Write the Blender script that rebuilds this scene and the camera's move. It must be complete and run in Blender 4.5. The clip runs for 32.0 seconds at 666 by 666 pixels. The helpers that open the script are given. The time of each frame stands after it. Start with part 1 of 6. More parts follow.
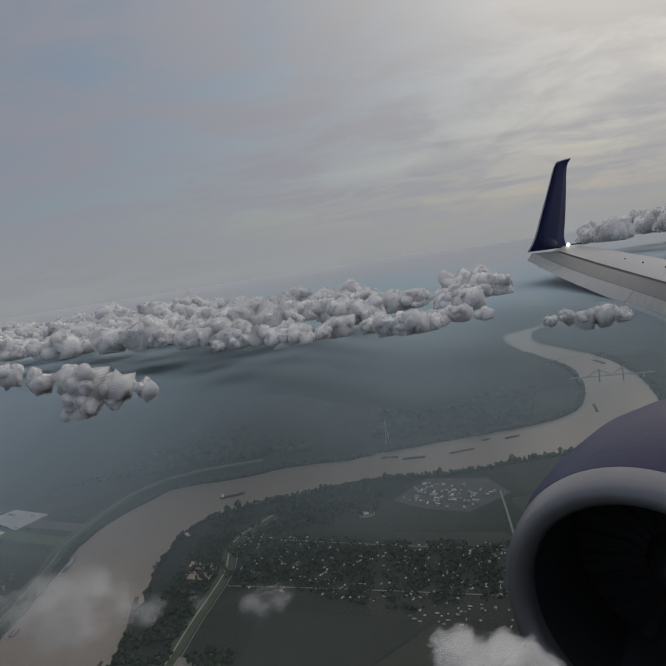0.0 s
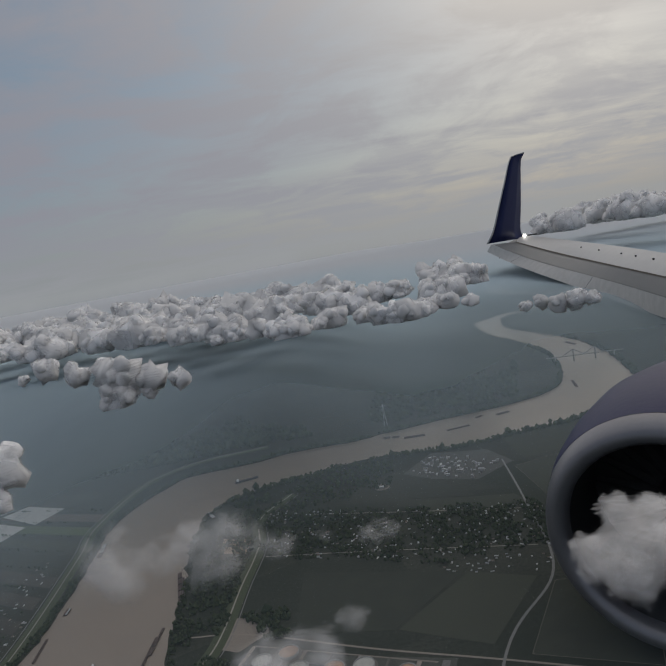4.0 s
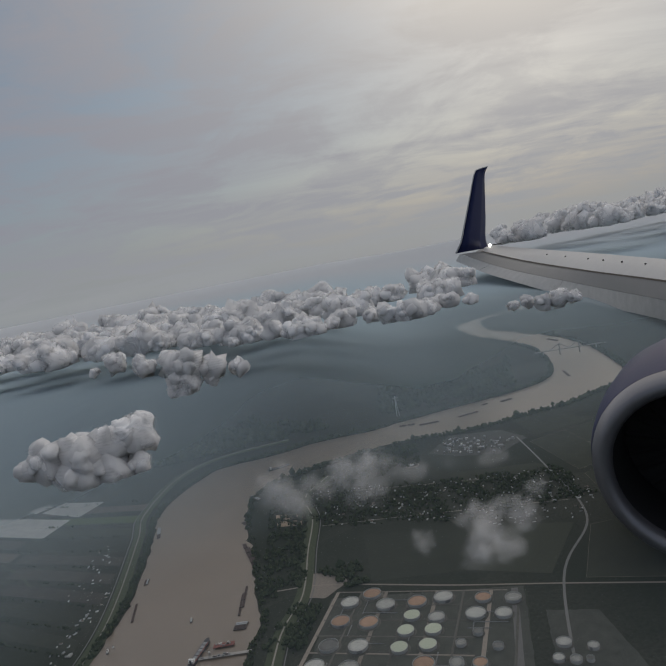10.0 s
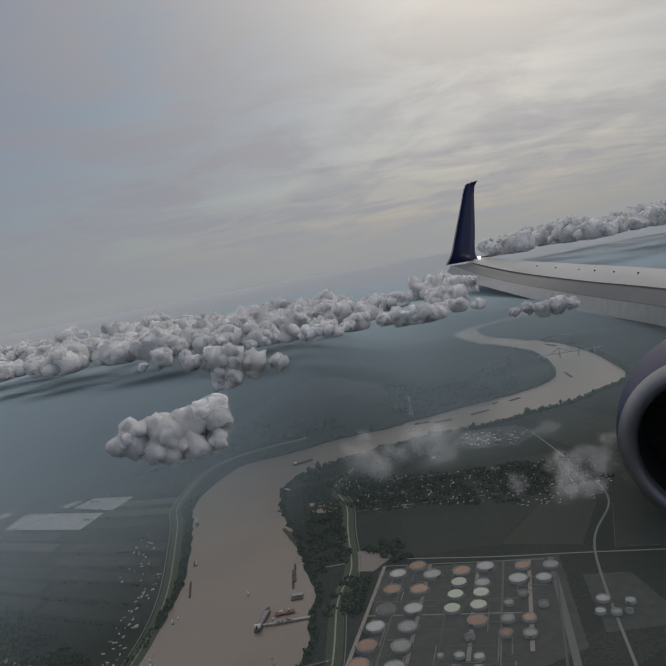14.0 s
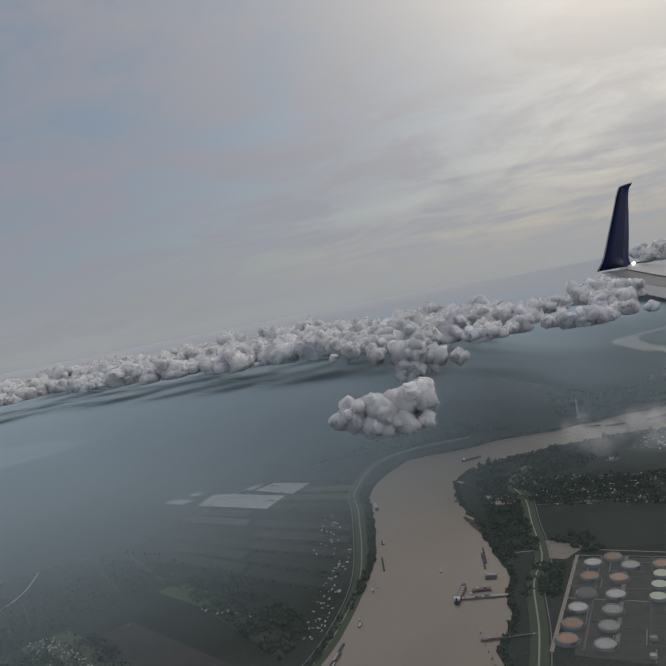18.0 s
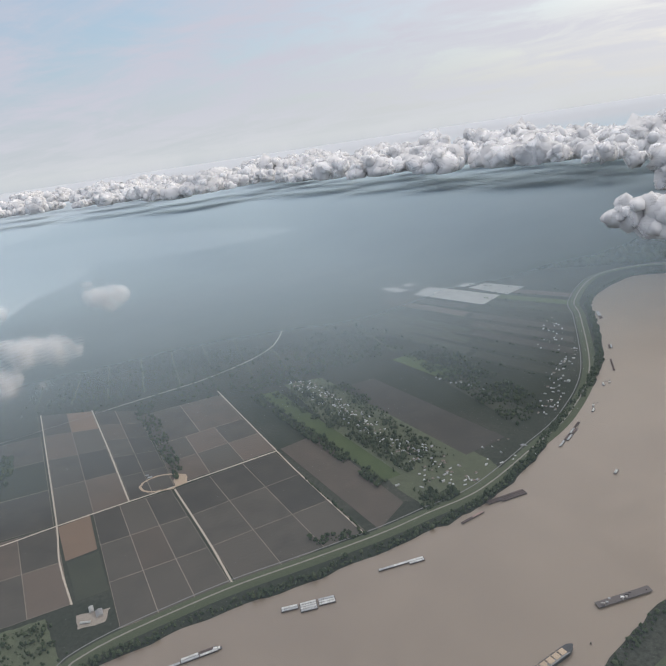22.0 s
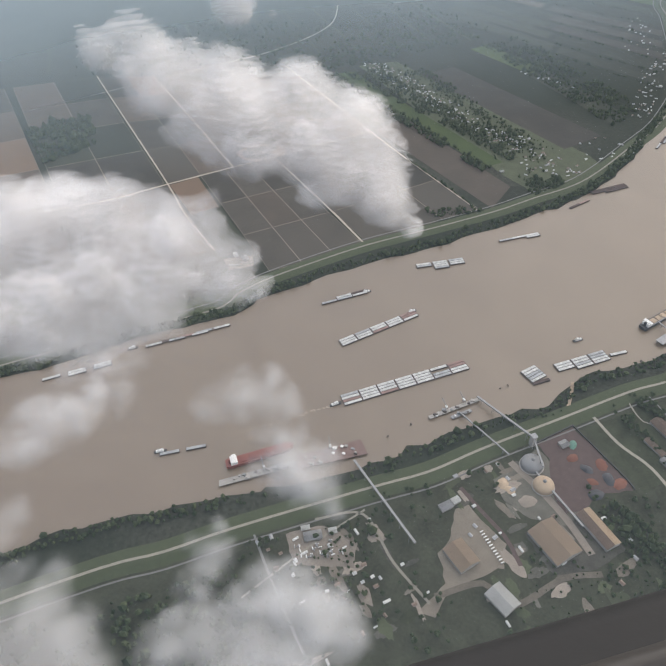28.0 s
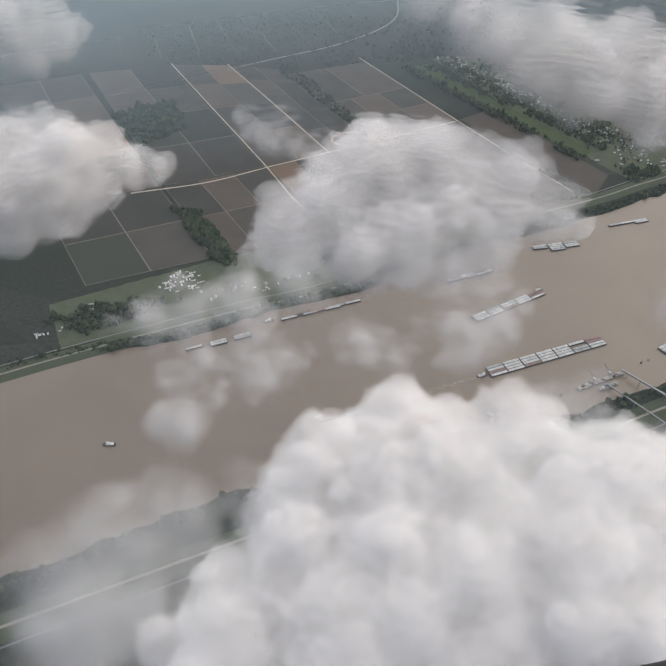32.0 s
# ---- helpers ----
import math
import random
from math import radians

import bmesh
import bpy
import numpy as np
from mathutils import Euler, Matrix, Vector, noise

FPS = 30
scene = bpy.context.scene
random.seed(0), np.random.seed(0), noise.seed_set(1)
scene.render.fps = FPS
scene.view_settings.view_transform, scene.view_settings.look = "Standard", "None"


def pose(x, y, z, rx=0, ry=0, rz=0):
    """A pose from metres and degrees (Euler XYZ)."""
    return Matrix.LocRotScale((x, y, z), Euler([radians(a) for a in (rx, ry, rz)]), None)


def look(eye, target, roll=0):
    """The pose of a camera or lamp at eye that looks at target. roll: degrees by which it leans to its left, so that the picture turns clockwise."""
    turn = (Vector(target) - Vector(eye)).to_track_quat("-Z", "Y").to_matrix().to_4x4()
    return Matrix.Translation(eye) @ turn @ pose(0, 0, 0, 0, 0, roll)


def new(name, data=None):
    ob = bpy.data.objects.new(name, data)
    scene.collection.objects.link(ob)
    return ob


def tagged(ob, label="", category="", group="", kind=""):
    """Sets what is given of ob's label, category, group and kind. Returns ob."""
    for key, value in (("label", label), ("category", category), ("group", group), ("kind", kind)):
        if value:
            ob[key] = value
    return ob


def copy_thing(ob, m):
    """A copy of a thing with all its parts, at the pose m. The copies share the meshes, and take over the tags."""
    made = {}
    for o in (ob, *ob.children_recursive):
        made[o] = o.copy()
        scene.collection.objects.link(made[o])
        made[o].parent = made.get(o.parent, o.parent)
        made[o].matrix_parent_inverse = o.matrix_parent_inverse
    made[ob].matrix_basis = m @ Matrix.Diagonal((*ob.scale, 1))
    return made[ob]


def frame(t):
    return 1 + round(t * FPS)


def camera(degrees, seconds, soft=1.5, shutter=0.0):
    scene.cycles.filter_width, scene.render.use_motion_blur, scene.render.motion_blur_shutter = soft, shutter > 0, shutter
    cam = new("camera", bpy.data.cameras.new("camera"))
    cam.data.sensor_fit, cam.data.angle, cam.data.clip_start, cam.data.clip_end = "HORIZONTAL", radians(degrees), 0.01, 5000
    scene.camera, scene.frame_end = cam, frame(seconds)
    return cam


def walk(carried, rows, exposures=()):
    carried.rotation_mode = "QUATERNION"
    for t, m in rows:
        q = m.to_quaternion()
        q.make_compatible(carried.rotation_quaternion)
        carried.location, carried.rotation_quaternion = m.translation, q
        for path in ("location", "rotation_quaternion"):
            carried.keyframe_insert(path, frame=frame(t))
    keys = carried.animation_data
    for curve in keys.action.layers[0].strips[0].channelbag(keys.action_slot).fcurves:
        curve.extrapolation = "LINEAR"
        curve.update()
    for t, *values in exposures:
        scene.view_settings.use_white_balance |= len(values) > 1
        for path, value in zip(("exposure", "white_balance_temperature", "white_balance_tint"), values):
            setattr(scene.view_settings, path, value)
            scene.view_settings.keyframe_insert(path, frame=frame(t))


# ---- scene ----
# One unit is 13.8 m: the flight is laid out as a model of the river valley at about 1:14.
U = 1 / 13.8
cam = camera(55.2, 32.0)
PATH = [
    (0, (-6.20, 1.53, 105.73), (-15.92, 100.37, 94.09), -9.06),
    (0.5, (-8.80, -1.16, 106.29), (-16.68, 97.79, 94.13), -9.75),
    (1, (-11.71, -3.71, 106.64), (-18.22, 95.29, 94.10), -9.79),
    (1.5, (-14.77, -6.16, 106.89), (-20.53, 92.86, 94.20), -9.56),
    (2, (-17.87, -8.57, 107.12), (-22.84, 90.48, 94.35), -9.73),
    (2.5, (-20.93, -11.00, 107.35), (-25.41, 88.07, 94.52), -9.81),
    (3, (-23.96, -13.48, 107.58), (-27.84, 85.60, 94.61), -9.96),
    (3.5, (-26.99, -15.99, 107.77), (-30.39, 83.09, 94.65), -10.35),
    (5.5, (-39.09, -25.65, 108.38), (-39.37, 73.43, 94.82), -11.08),
    (6, (-42.13, -28.08, 108.50), (-41.76, 71.01, 95.03), -11.17),
    (6.5, (-45.27, -30.56, 108.56), (-44.67, 68.56, 95.35), -11.28),
    (7, (-48.54, -32.94, 108.54), (-46.83, 66.15, 95.17), -11.20),
    (7.5, (-51.80, -35.21, 108.51), (-49.41, 63.87, 95.20), -11.22),
    (8, (-54.96, -37.47, 108.52), (-51.96, 61.61, 95.33), -11.20),
    (8.5, (-58.06, -39.71, 108.54), (-54.53, 59.37, 95.47), -11.23),
    (9, (-61.14, -41.92, 108.55), (-57.57, 57.20, 95.82), -11.32),
    (9.5, (-64.18, -44.12, 108.57), (-60.12, 55.02, 96.10), -11.32),
    (10, (-67.22, -46.29, 108.58), (-62.76, 52.86, 96.30), -11.45),
    (10.5, (-70.29, -48.42, 108.59), (-65.72, 50.76, 96.62), -11.46),
    (11, (-73.39, -50.53, 108.60), (-68.29, 48.64, 96.79), -11.46),
    (11.5, (-76.52, -52.68, 108.59), (-70.92, 46.48, 96.90), -11.37),
    (12, (-79.68, -54.86, 108.59), (-73.54, 44.28, 97.03), -11.35),
    (12.5, (-82.87, -57.05, 108.60), (-76.13, 42.07, 97.19), -11.33),
    (13, (-86.09, -59.16, 108.57), (-78.72, 39.93, 97.37), -11.16),
    (13.5, (-89.32, -61.21, 108.51), (-81.46, 37.87, 97.47), -11.09),
    (15.5, (-102.19, -69.60, 108.22), (-96.90, 29.84, 99.09), -10.86),
    (16, (-105.24, -71.56, 108.03), (-103.01, 28.10, 100.04), -10.75),
    (16.5, (-108.30, -73.46, 107.82), (-108.77, 26.27, 100.59), -10.77),
    (17, (-111.44, -75.42, 107.66), (-117.11, 24.20, 101.08), -11.05),
    (17.5, (-114.59, -77.46, 107.55), (-121.77, 22.10, 101.50), -11.17),
    (18, (-117.76, -79.54, 107.42), (-129.23, 19.66, 102.20), -11.32),
    (18.5, (-121.08, -81.68, 107.17), (-138.17, 16.72, 102.19), -11.76),
    (19, (-124.65, -84.05, 106.90), (-144.48, 13.75, 100.31), -11.77),
    (19.5, (-128.49, -86.81, 106.82), (-155.31, 9.18, 98.64), -11.74),
    (20, (-132.43, -89.81, 106.91), (-167.13, 3.59, 98.37), -11.70),
    (20.5, (-136.26, -92.74, 106.95), (-175.31, -1.42, 95.24), -11.19),
    (21, (-139.82, -95.50, 106.88), (-179.17, -5.17, 89.81), -9.88),
    (21.5, (-143.11, -98.14, 106.78), (-183.28, -9.52, 83.70), -9.49),
    (22, (-146.31, -100.70, 106.67), (-185.91, -13.71, 77.27), -8.64),
    (22.5, (-149.52, -103.17, 106.55), (-188.82, -17.83, 72.31), -8.48),
    (23, (-152.72, -105.59, 106.43), (-191.79, -21.28, 69.49), -8.40),
    (23.5, (-155.87, -108.00, 106.34), (-195.07, -25.89, 64.84), -8.26),
    (24, (-159.00, -110.42, 106.24), (-197.52, -31.26, 58.79), -8.20),
    (24.5, (-162.17, -112.87, 106.13), (-199.30, -36.50, 53.31), -7.43),
    (26.5, (-174.92, -122.57, 105.90), (-207.93, -52.79, 42.32), -4.94),
    (27, (-178.34, -125.08, 105.85), (-209.84, -56.93, 39.79), -4.39),
    (27.5, (-181.79, -127.59, 105.72), (-212.04, -60.70, 37.81), -3.72),
    (28, (-185.30, -129.97, 105.35), (-215.03, -62.75, 37.54), -3.52),
    (28.5, (-188.88, -132.27, 104.95), (-218.18, -64.70, 37.31), -2.95),
    (29, (-192.47, -134.59, 104.70), (-221.38, -66.68, 37.22), -1.84),
    (29.5, (-196.02, -136.96, 104.52), (-224.33, -68.81, 37.04), -1.48),
    (30, (-199.58, -139.38, 104.25), (-227.28, -71.01, 36.74), -1.23),
    (30.5, (-203.28, -141.89, 103.86), (-230.37, -73.13, 36.50), -0.87),
    (31, (-207.15, -144.47, 103.49), (-233.64, -75.41, 36.20), -0.53),
    (31.5, (-211.04, -147.01, 103.29), (-238.04, -78.23, 35.92), -0.90),
    (32, (-214.72, -149.28, 103.44), (-243.58, -81.26, 36.06), -2.05),
]
walk(cam, [(t, look(eye, target, roll)) for t, eye, target, roll in PATH],
     exposures=[(0.0, 0.06, 6500, 11), (16.0, 0.06, 6500, 11), (18.0, 0.18, 6500, 11), (19.0, 0.32, 6500, 11), (20.0, 0.58, 6500, 11), (21.0, 0.95, 6550, 11.5), (22.0, 1.2, 6550, 12), (23.0, 1.32, 6550, 12), (27.0, 1.45, 6600, 12), (30.0, 1.4, 6600, 12), (31.0, 1.22, 6600, 12), (32.0, 1.1, 6600, 12)])

# ---------------------------------------------------------------- light
SUN_AZ, SUN_EL = radians(25.0), radians(33.0)
SUN_DIR = Vector((math.sin(SUN_AZ) * math.cos(SUN_EL), math.cos(SUN_AZ) * math.cos(SUN_EL), math.sin(SUN_EL)))
sun = new("sun", bpy.data.lights.new("sun", "SUN"))
sun.data.energy, sun.data.angle, sun.data.color = 1.05, radians(150), (1.0, 0.94, 0.86)
sun.matrix_world = look(SUN_DIR * 900, (0, 0, 0))


class Nodes:
    """Short hand for building a node tree."""

    def __init__(self, tree):
        self.t = tree
        tree.nodes.clear()

    def add(self, kind, ins=(), **props):
        n = self.t.nodes.new(kind)
        self.options(n, props)
        for k, v in dict(ins).items():
            if isinstance(v, bpy.types.NodeSocket):
                self.t.links.new(v, n.inputs[k])
            else:
                n.inputs[k].default_value = v
        return n

    def options(self, n, props):
        if "operation" in props:
            n.operation = props["operation"]
        if "use_clamp" in props:
            n.use_clamp = props["use_clamp"]
        if "data_type" in props:
            n.data_type = props["data_type"]
        if "blend_type" in props:
            n.blend_type = props["blend_type"]
        if "interpolation_type" in props:
            n.interpolation_type = props["interpolation_type"]
        if "feature" in props:
            n.feature, n.distance = props["feature"], props["distance"]
        if "sky_type" in props:
            n.sky_type, n.sun_disc = props["sky_type"], False
            n.sun_elevation, n.sun_rotation = props["sun_elevation"], props["sun_rotation"]
            n.air_density, n.dust_density = props["air_density"], props["dust_density"]

    def math(self, op, a, b=0.0, c=0.0, clamp=False):
        return self.add("ShaderNodeMath", {0: a, 1: b, 2: c}, operation=op, use_clamp=clamp).outputs[0]

    def vmath(self, op, a, b=(0, 0, 0)):
        n = self.add("ShaderNodeVectorMath", {0: a, 1: b}, operation=op)
        return n.outputs["Value"] if op in ("DOT_PRODUCT", "LENGTH", "DISTANCE") else n.outputs[0]

    def mix(self, f, a, b):
        return self.add("ShaderNodeMix", {0: f, 6: a, 7: b}, data_type="RGBA").outputs[2]

    def noise(self, vec, scale, detail=4.0, rough=0.55, dist=0.0):
        return self.add("ShaderNodeTexNoise", {"Vector": vec, "Scale": scale, "Detail": detail, "Roughness": rough, "Distortion": dist}).outputs[0]

    def ramp(self, f, lo, hi, a=0.0, b=1.0):
        return self.add("ShaderNodeMapRange", {0: f, 1: lo, 2: hi, 3: a, 4: b}, interpolation_type="SMOOTHSTEP").outputs[0]


def c4(rgb):
    return (rgb[0], rgb[1], rgb[2], 1.0)


world = bpy.data.worlds.new("sky")
scene.world = world
scene.cycles.transparent_max_bounces = 72
scene.cycles.max_bounces, scene.cycles.diffuse_bounces = 16, 10
world.use_nodes = True
w = Nodes(world.node_tree)
way = w.add("ShaderNodeTexCoord").outputs["Generated"]
sky = w.add("ShaderNodeTexSky", sky_type="NISHITA", sun_elevation=SUN_EL, sun_rotation=SUN_AZ, air_density=1.2, dust_density=2.5).outputs[0]
sep = w.add("ShaderNodeSeparateXYZ", {0: way})
up = w.math("ADD", w.math("MAXIMUM", sep.outputs[2], 0.0), 0.16)
flat = w.add("ShaderNodeCombineXYZ", {0: w.math("DIVIDE", sep.outputs[0], up), 1: w.math("DIVIDE", sep.outputs[1], up), 2: 0.0}).outputs[0]
streak = w.add("ShaderNodeMapping", {0: flat, 2: (0, 0, radians(12)), 3: (0.36, 0.95, 1.0)}).outputs[0]
fine = w.add("ShaderNodeMapping", {0: flat, 2: (0, 0, radians(20)), 3: (0.8, 2.3, 1.0)}).outputs[0]
veil = w.ramp(w.noise(streak, 1.1, 6, 0.58, 1.0), 0.34, 0.62)
wisps = w.ramp(w.noise(fine, 1.2, 8, 0.64, 0.4), 0.36, 0.66)
patches = w.ramp(w.noise(flat, 1.6, 6, 0.62, 0.6), 0.40, 0.58)
cover = w.math("ADD", w.math("MULTIPLY_ADD", veil, 0.32, 0.13), w.math("MULTIPLY", wisps, 0.34))
cover = w.math("ADD", cover, w.math("MULTIPLY", patches, 0.4), clamp=True)
toward = w.vmath("DOT_PRODUCT", way, tuple(SUN_DIR))
glow = w.math("POWER", w.math("MAXIMUM", toward, 0.0), 7.0)
core = w.math("POWER", w.math("MAXIMUM", toward, 0.0), 30.0)
cirrus = w.mix(glow, (0.225, 0.235, 0.275, 1), (0.46, 0.45, 0.43, 1))
cirrus = w.add("ShaderNodeMix", {0: core, 6: cirrus, 7: (1.0, 0.91, 0.77, 1)}, data_type="RGBA").outputs[2]
blue = w.add("ShaderNodeMix", {0: 1.0, 6: sky, 7: (0.05, 0.05, 0.05, 1)}, data_type="RGBA", blend_type="MULTIPLY").outputs[2]
blue = w.mix(0.5, blue, (0.14, 0.235, 0.32, 1))
dome = w.mix(cover, blue, cirrus)
low = w.math("POWER", w.math("SUBTRACT", 1.0, w.math("ABSOLUTE", sep.outputs[2]), clamp=True), 14.0)
rim = w.mix(glow, (0.27, 0.285, 0.29, 1), (0.335, 0.335, 0.32, 1))
dome = w.mix(w.math("MULTIPLY", low, 0.85), dome, rim)
w.add("ShaderNodeOutputWorld", {0: w.add("ShaderNodeBackground", {0: dome, 1: 1.07}).outputs[0]})

# ---------------------------------------------------------------- materials
MATS = {}


def material(name, build):
    """A node material; build(n) returns the surface socket."""
    m = bpy.data.materials.new(name)
    m.use_nodes = True
    n = Nodes(m.node_tree)
    n.add("ShaderNodeOutputMaterial", {0: build(n)})
    MATS[name] = m
    return m


def bsdf(n, colour, rough=0.8, metal=0.0, normal=None, spec=0.3):
    ins = {"Base Color": colour, "Roughness": rough, "Metallic": metal, "Specular IOR Level": spec}
    if normal is not None:
        ins["Normal"] = normal
    return n.add("ShaderNodeBsdfPrincipled", ins).outputs[0]


def bump(n, height, strength=0.4, distance=0.1):
    return n.add("ShaderNodeBump", {"Height": height, "Strength": strength, "Distance": distance}).outputs[0]


def place(n):
    return n.add("ShaderNodeNewGeometry").outputs["Position"]


def paint(name, rgb, rough=0.6, metal=0.0, vary=0.25, size=1.0, spec=0.3):
    """Weathered paint, metal or concrete: stains and grain on one colour, with a little change from object to object."""

    def build(n):
        p = place(n)
        big = n.noise(p, 0.9 / size, 5)
        small = n.noise(p, 7.0 / size, 4)
        own = n.add("ShaderNodeObjectInfo").outputs["Random"]
        f = n.math("ADD", n.math("MULTIPLY", big, 0.6), n.math("MULTIPLY", small, 0.4))
        f = n.math("ADD", n.math("MULTIPLY", n.math("SUBTRACT", f, 0.5), 2.0 * vary), n.math("MULTIPLY", n.math("SUBTRACT", own, 0.5), vary))
        v = n.math("ADD", 1.0, f)
        col = n.add("ShaderNodeMix", {0: 1.0, 6: c4(rgb), 7: n.add("ShaderNodeCombineColor", {0: v, 1: v, 2: v}).outputs[0]}, data_type="RGBA", blend_type="MULTIPLY").outputs[2]
        return bsdf(n, col, rough, metal, bump(n, small, 0.2, 0.03 * size), spec)

    return material(name, build)


def build_ground(n):
    p = place(n)
    broad = n.noise(p, 0.012, 5)
    patch = n.add("ShaderNodeTexVoronoi", {"Vector": n.add("ShaderNodeMapping", {0: p, 2: (0, 0, radians(40)), 3: (0.018, 0.045, 0.02)}).outputs[0], "Scale": 1.0}, feature="F1", distance="CHEBYCHEV")
    tone = n.add("ShaderNodeSeparateColor", {0: patch.outputs["Color"]}).outputs[0]
    grain = n.noise(p, 0.9, 6, 0.7)
    col = n.mix(n.ramp(tone, 0.15, 0.85), (0.040, 0.044, 0.034, 1), (0.060, 0.061, 0.048, 1))
    col = n.mix(n.ramp(broad, 0.42, 0.62), col, (0.031, 0.037, 0.026, 1))
    col = n.mix(n.ramp(grain, 0.35, 0.75), col, (0.024, 0.029, 0.020, 1))
    return bsdf(n, col, 0.95, 0, bump(n, grain, 0.6, 0.4), 0.1)


material("ground", build_ground)


def build_water(n):
    p = place(n)
    silt = n.noise(p, 0.03, 5, 0.6, 1.2)
    swirl = n.noise(n.add("ShaderNodeMapping", {0: p, 2: (0, 0, radians(40)), 3: (0.05, 0.16, 0.1)}).outputs[0], 1.0, 6, 0.6, 1.5)
    col = n.mix(n.ramp(silt, 0.3, 0.7), (0.138, 0.098, 0.063, 1), (0.162, 0.118, 0.078, 1))
    col = n.mix(n.math("MULTIPLY", n.ramp(swirl, 0.4, 0.75), 0.2), col, (0.122, 0.087, 0.062, 1))
    wave = n.noise(p, 0.7, 3)
    return bsdf(n, col, 0.4, 0, bump(n, wave, 0.1, 0.1), 0.9)


material("river_water", build_water)
# the lake's pale base colour has the sky's reflection painted in
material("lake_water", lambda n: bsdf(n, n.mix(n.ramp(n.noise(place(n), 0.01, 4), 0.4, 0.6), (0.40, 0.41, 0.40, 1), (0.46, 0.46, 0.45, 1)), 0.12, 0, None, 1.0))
material("pond_water", lambda n: bsdf(n, n.mix(n.ramp(n.noise(place(n), 0.2, 4), 0.4, 0.6), (0.30, 0.30, 0.28, 1), (0.38, 0.375, 0.35, 1)), 0.3, 0, None, 0.6))


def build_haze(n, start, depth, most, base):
    """Thin summer haze painted on a sheet: thickens away from the flight line."""
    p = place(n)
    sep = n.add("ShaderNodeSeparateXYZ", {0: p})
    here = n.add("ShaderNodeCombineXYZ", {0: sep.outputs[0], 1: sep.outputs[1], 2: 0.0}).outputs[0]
    # the axis is the flight line, so painted opacity follows viewing distance
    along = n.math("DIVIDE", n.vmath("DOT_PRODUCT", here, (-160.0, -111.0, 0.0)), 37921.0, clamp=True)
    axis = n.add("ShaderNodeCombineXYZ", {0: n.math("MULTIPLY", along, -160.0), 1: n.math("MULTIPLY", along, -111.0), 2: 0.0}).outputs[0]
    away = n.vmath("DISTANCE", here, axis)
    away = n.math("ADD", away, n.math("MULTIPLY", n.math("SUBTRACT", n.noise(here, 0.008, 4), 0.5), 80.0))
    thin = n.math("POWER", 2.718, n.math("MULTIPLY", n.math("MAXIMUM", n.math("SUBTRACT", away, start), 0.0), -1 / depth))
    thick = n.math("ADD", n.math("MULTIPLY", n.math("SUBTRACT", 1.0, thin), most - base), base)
    # painted haze is thinned to the east so the far river shows
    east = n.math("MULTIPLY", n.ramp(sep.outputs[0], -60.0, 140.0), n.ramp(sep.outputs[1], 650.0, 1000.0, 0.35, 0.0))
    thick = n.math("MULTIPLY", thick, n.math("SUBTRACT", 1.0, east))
    # the painted tint pales far out to meet the sky
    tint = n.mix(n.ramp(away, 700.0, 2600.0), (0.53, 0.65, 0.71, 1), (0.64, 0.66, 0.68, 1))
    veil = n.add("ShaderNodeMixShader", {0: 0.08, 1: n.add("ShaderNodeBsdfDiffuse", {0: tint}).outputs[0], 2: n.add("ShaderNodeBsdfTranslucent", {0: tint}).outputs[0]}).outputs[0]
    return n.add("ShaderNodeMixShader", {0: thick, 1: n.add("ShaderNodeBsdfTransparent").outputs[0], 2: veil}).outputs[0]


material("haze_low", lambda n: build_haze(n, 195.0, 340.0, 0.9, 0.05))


def build_layer(n, most, edge, ragged, scale, share=0.5, white=(0.96, 0.955, 0.95, 1), rough=0.5, swelling=0.4):
    """One layer of drifting vapour. Its thickness and the way its billows face are kept in the mesh; turbulence tears the rim."""
    p = place(n)
    full = n.add("ShaderNodeAttribute")
    full.attribute_name = "dense"
    swell = n.add("ShaderNodeAttribute")
    swell.attribute_name = "swell"
    broad = n.noise(p, scale, 3, 0.5, 0.5)
    shred = n.noise(p, scale * 3.6, 8, 0.62, 0.6)
    torn = n.math("ADD", n.math("MULTIPLY", n.math("SUBTRACT", broad, 0.5), 1.1 * ragged), n.math("MULTIPLY", n.math("SUBTRACT", shred, 0.5), 1.25 * ragged))
    dense = n.math("MULTIPLY", n.ramp(n.math("ADD", full.outputs["Fac"], torn), 0.0, edge), most)
    curl = n.add("ShaderNodeTexNoise", {"Vector": p, "Scale": scale * 3.0, "Detail": 5.0, "Roughness": 0.6}).outputs["Color"]
    curl = n.add("ShaderNodeVectorMath", {0: n.vmath("SUBTRACT", curl, (0.5, 0.5, 0.5)), 1: (rough, rough, rough)}, operation="MULTIPLY").outputs[0]
    gentle = n.add("ShaderNodeVectorMath", {0: swell.outputs["Vector"], 1: (swelling, swelling, swelling)}, operation="MULTIPLY").outputs[0]
    facing = n.vmath("NORMALIZE", n.vmath("ADD", n.vmath("ADD", gentle, (0.0, 0.0, 0.7)), curl))
    puff = n.add("ShaderNodeMixShader", {0: share, 1: n.add("ShaderNodeBsdfDiffuse", {0: white, "Normal": facing}).outputs[0], 2: n.add("ShaderNodeBsdfTranslucent", {0: white, "Normal": facing}).outputs[0]}).outputs[0]
    return n.add("ShaderNodeMixShader", {0: dense, 1: n.add("ShaderNodeBsdfTransparent").outputs[0], 2: puff}).outputs[0]


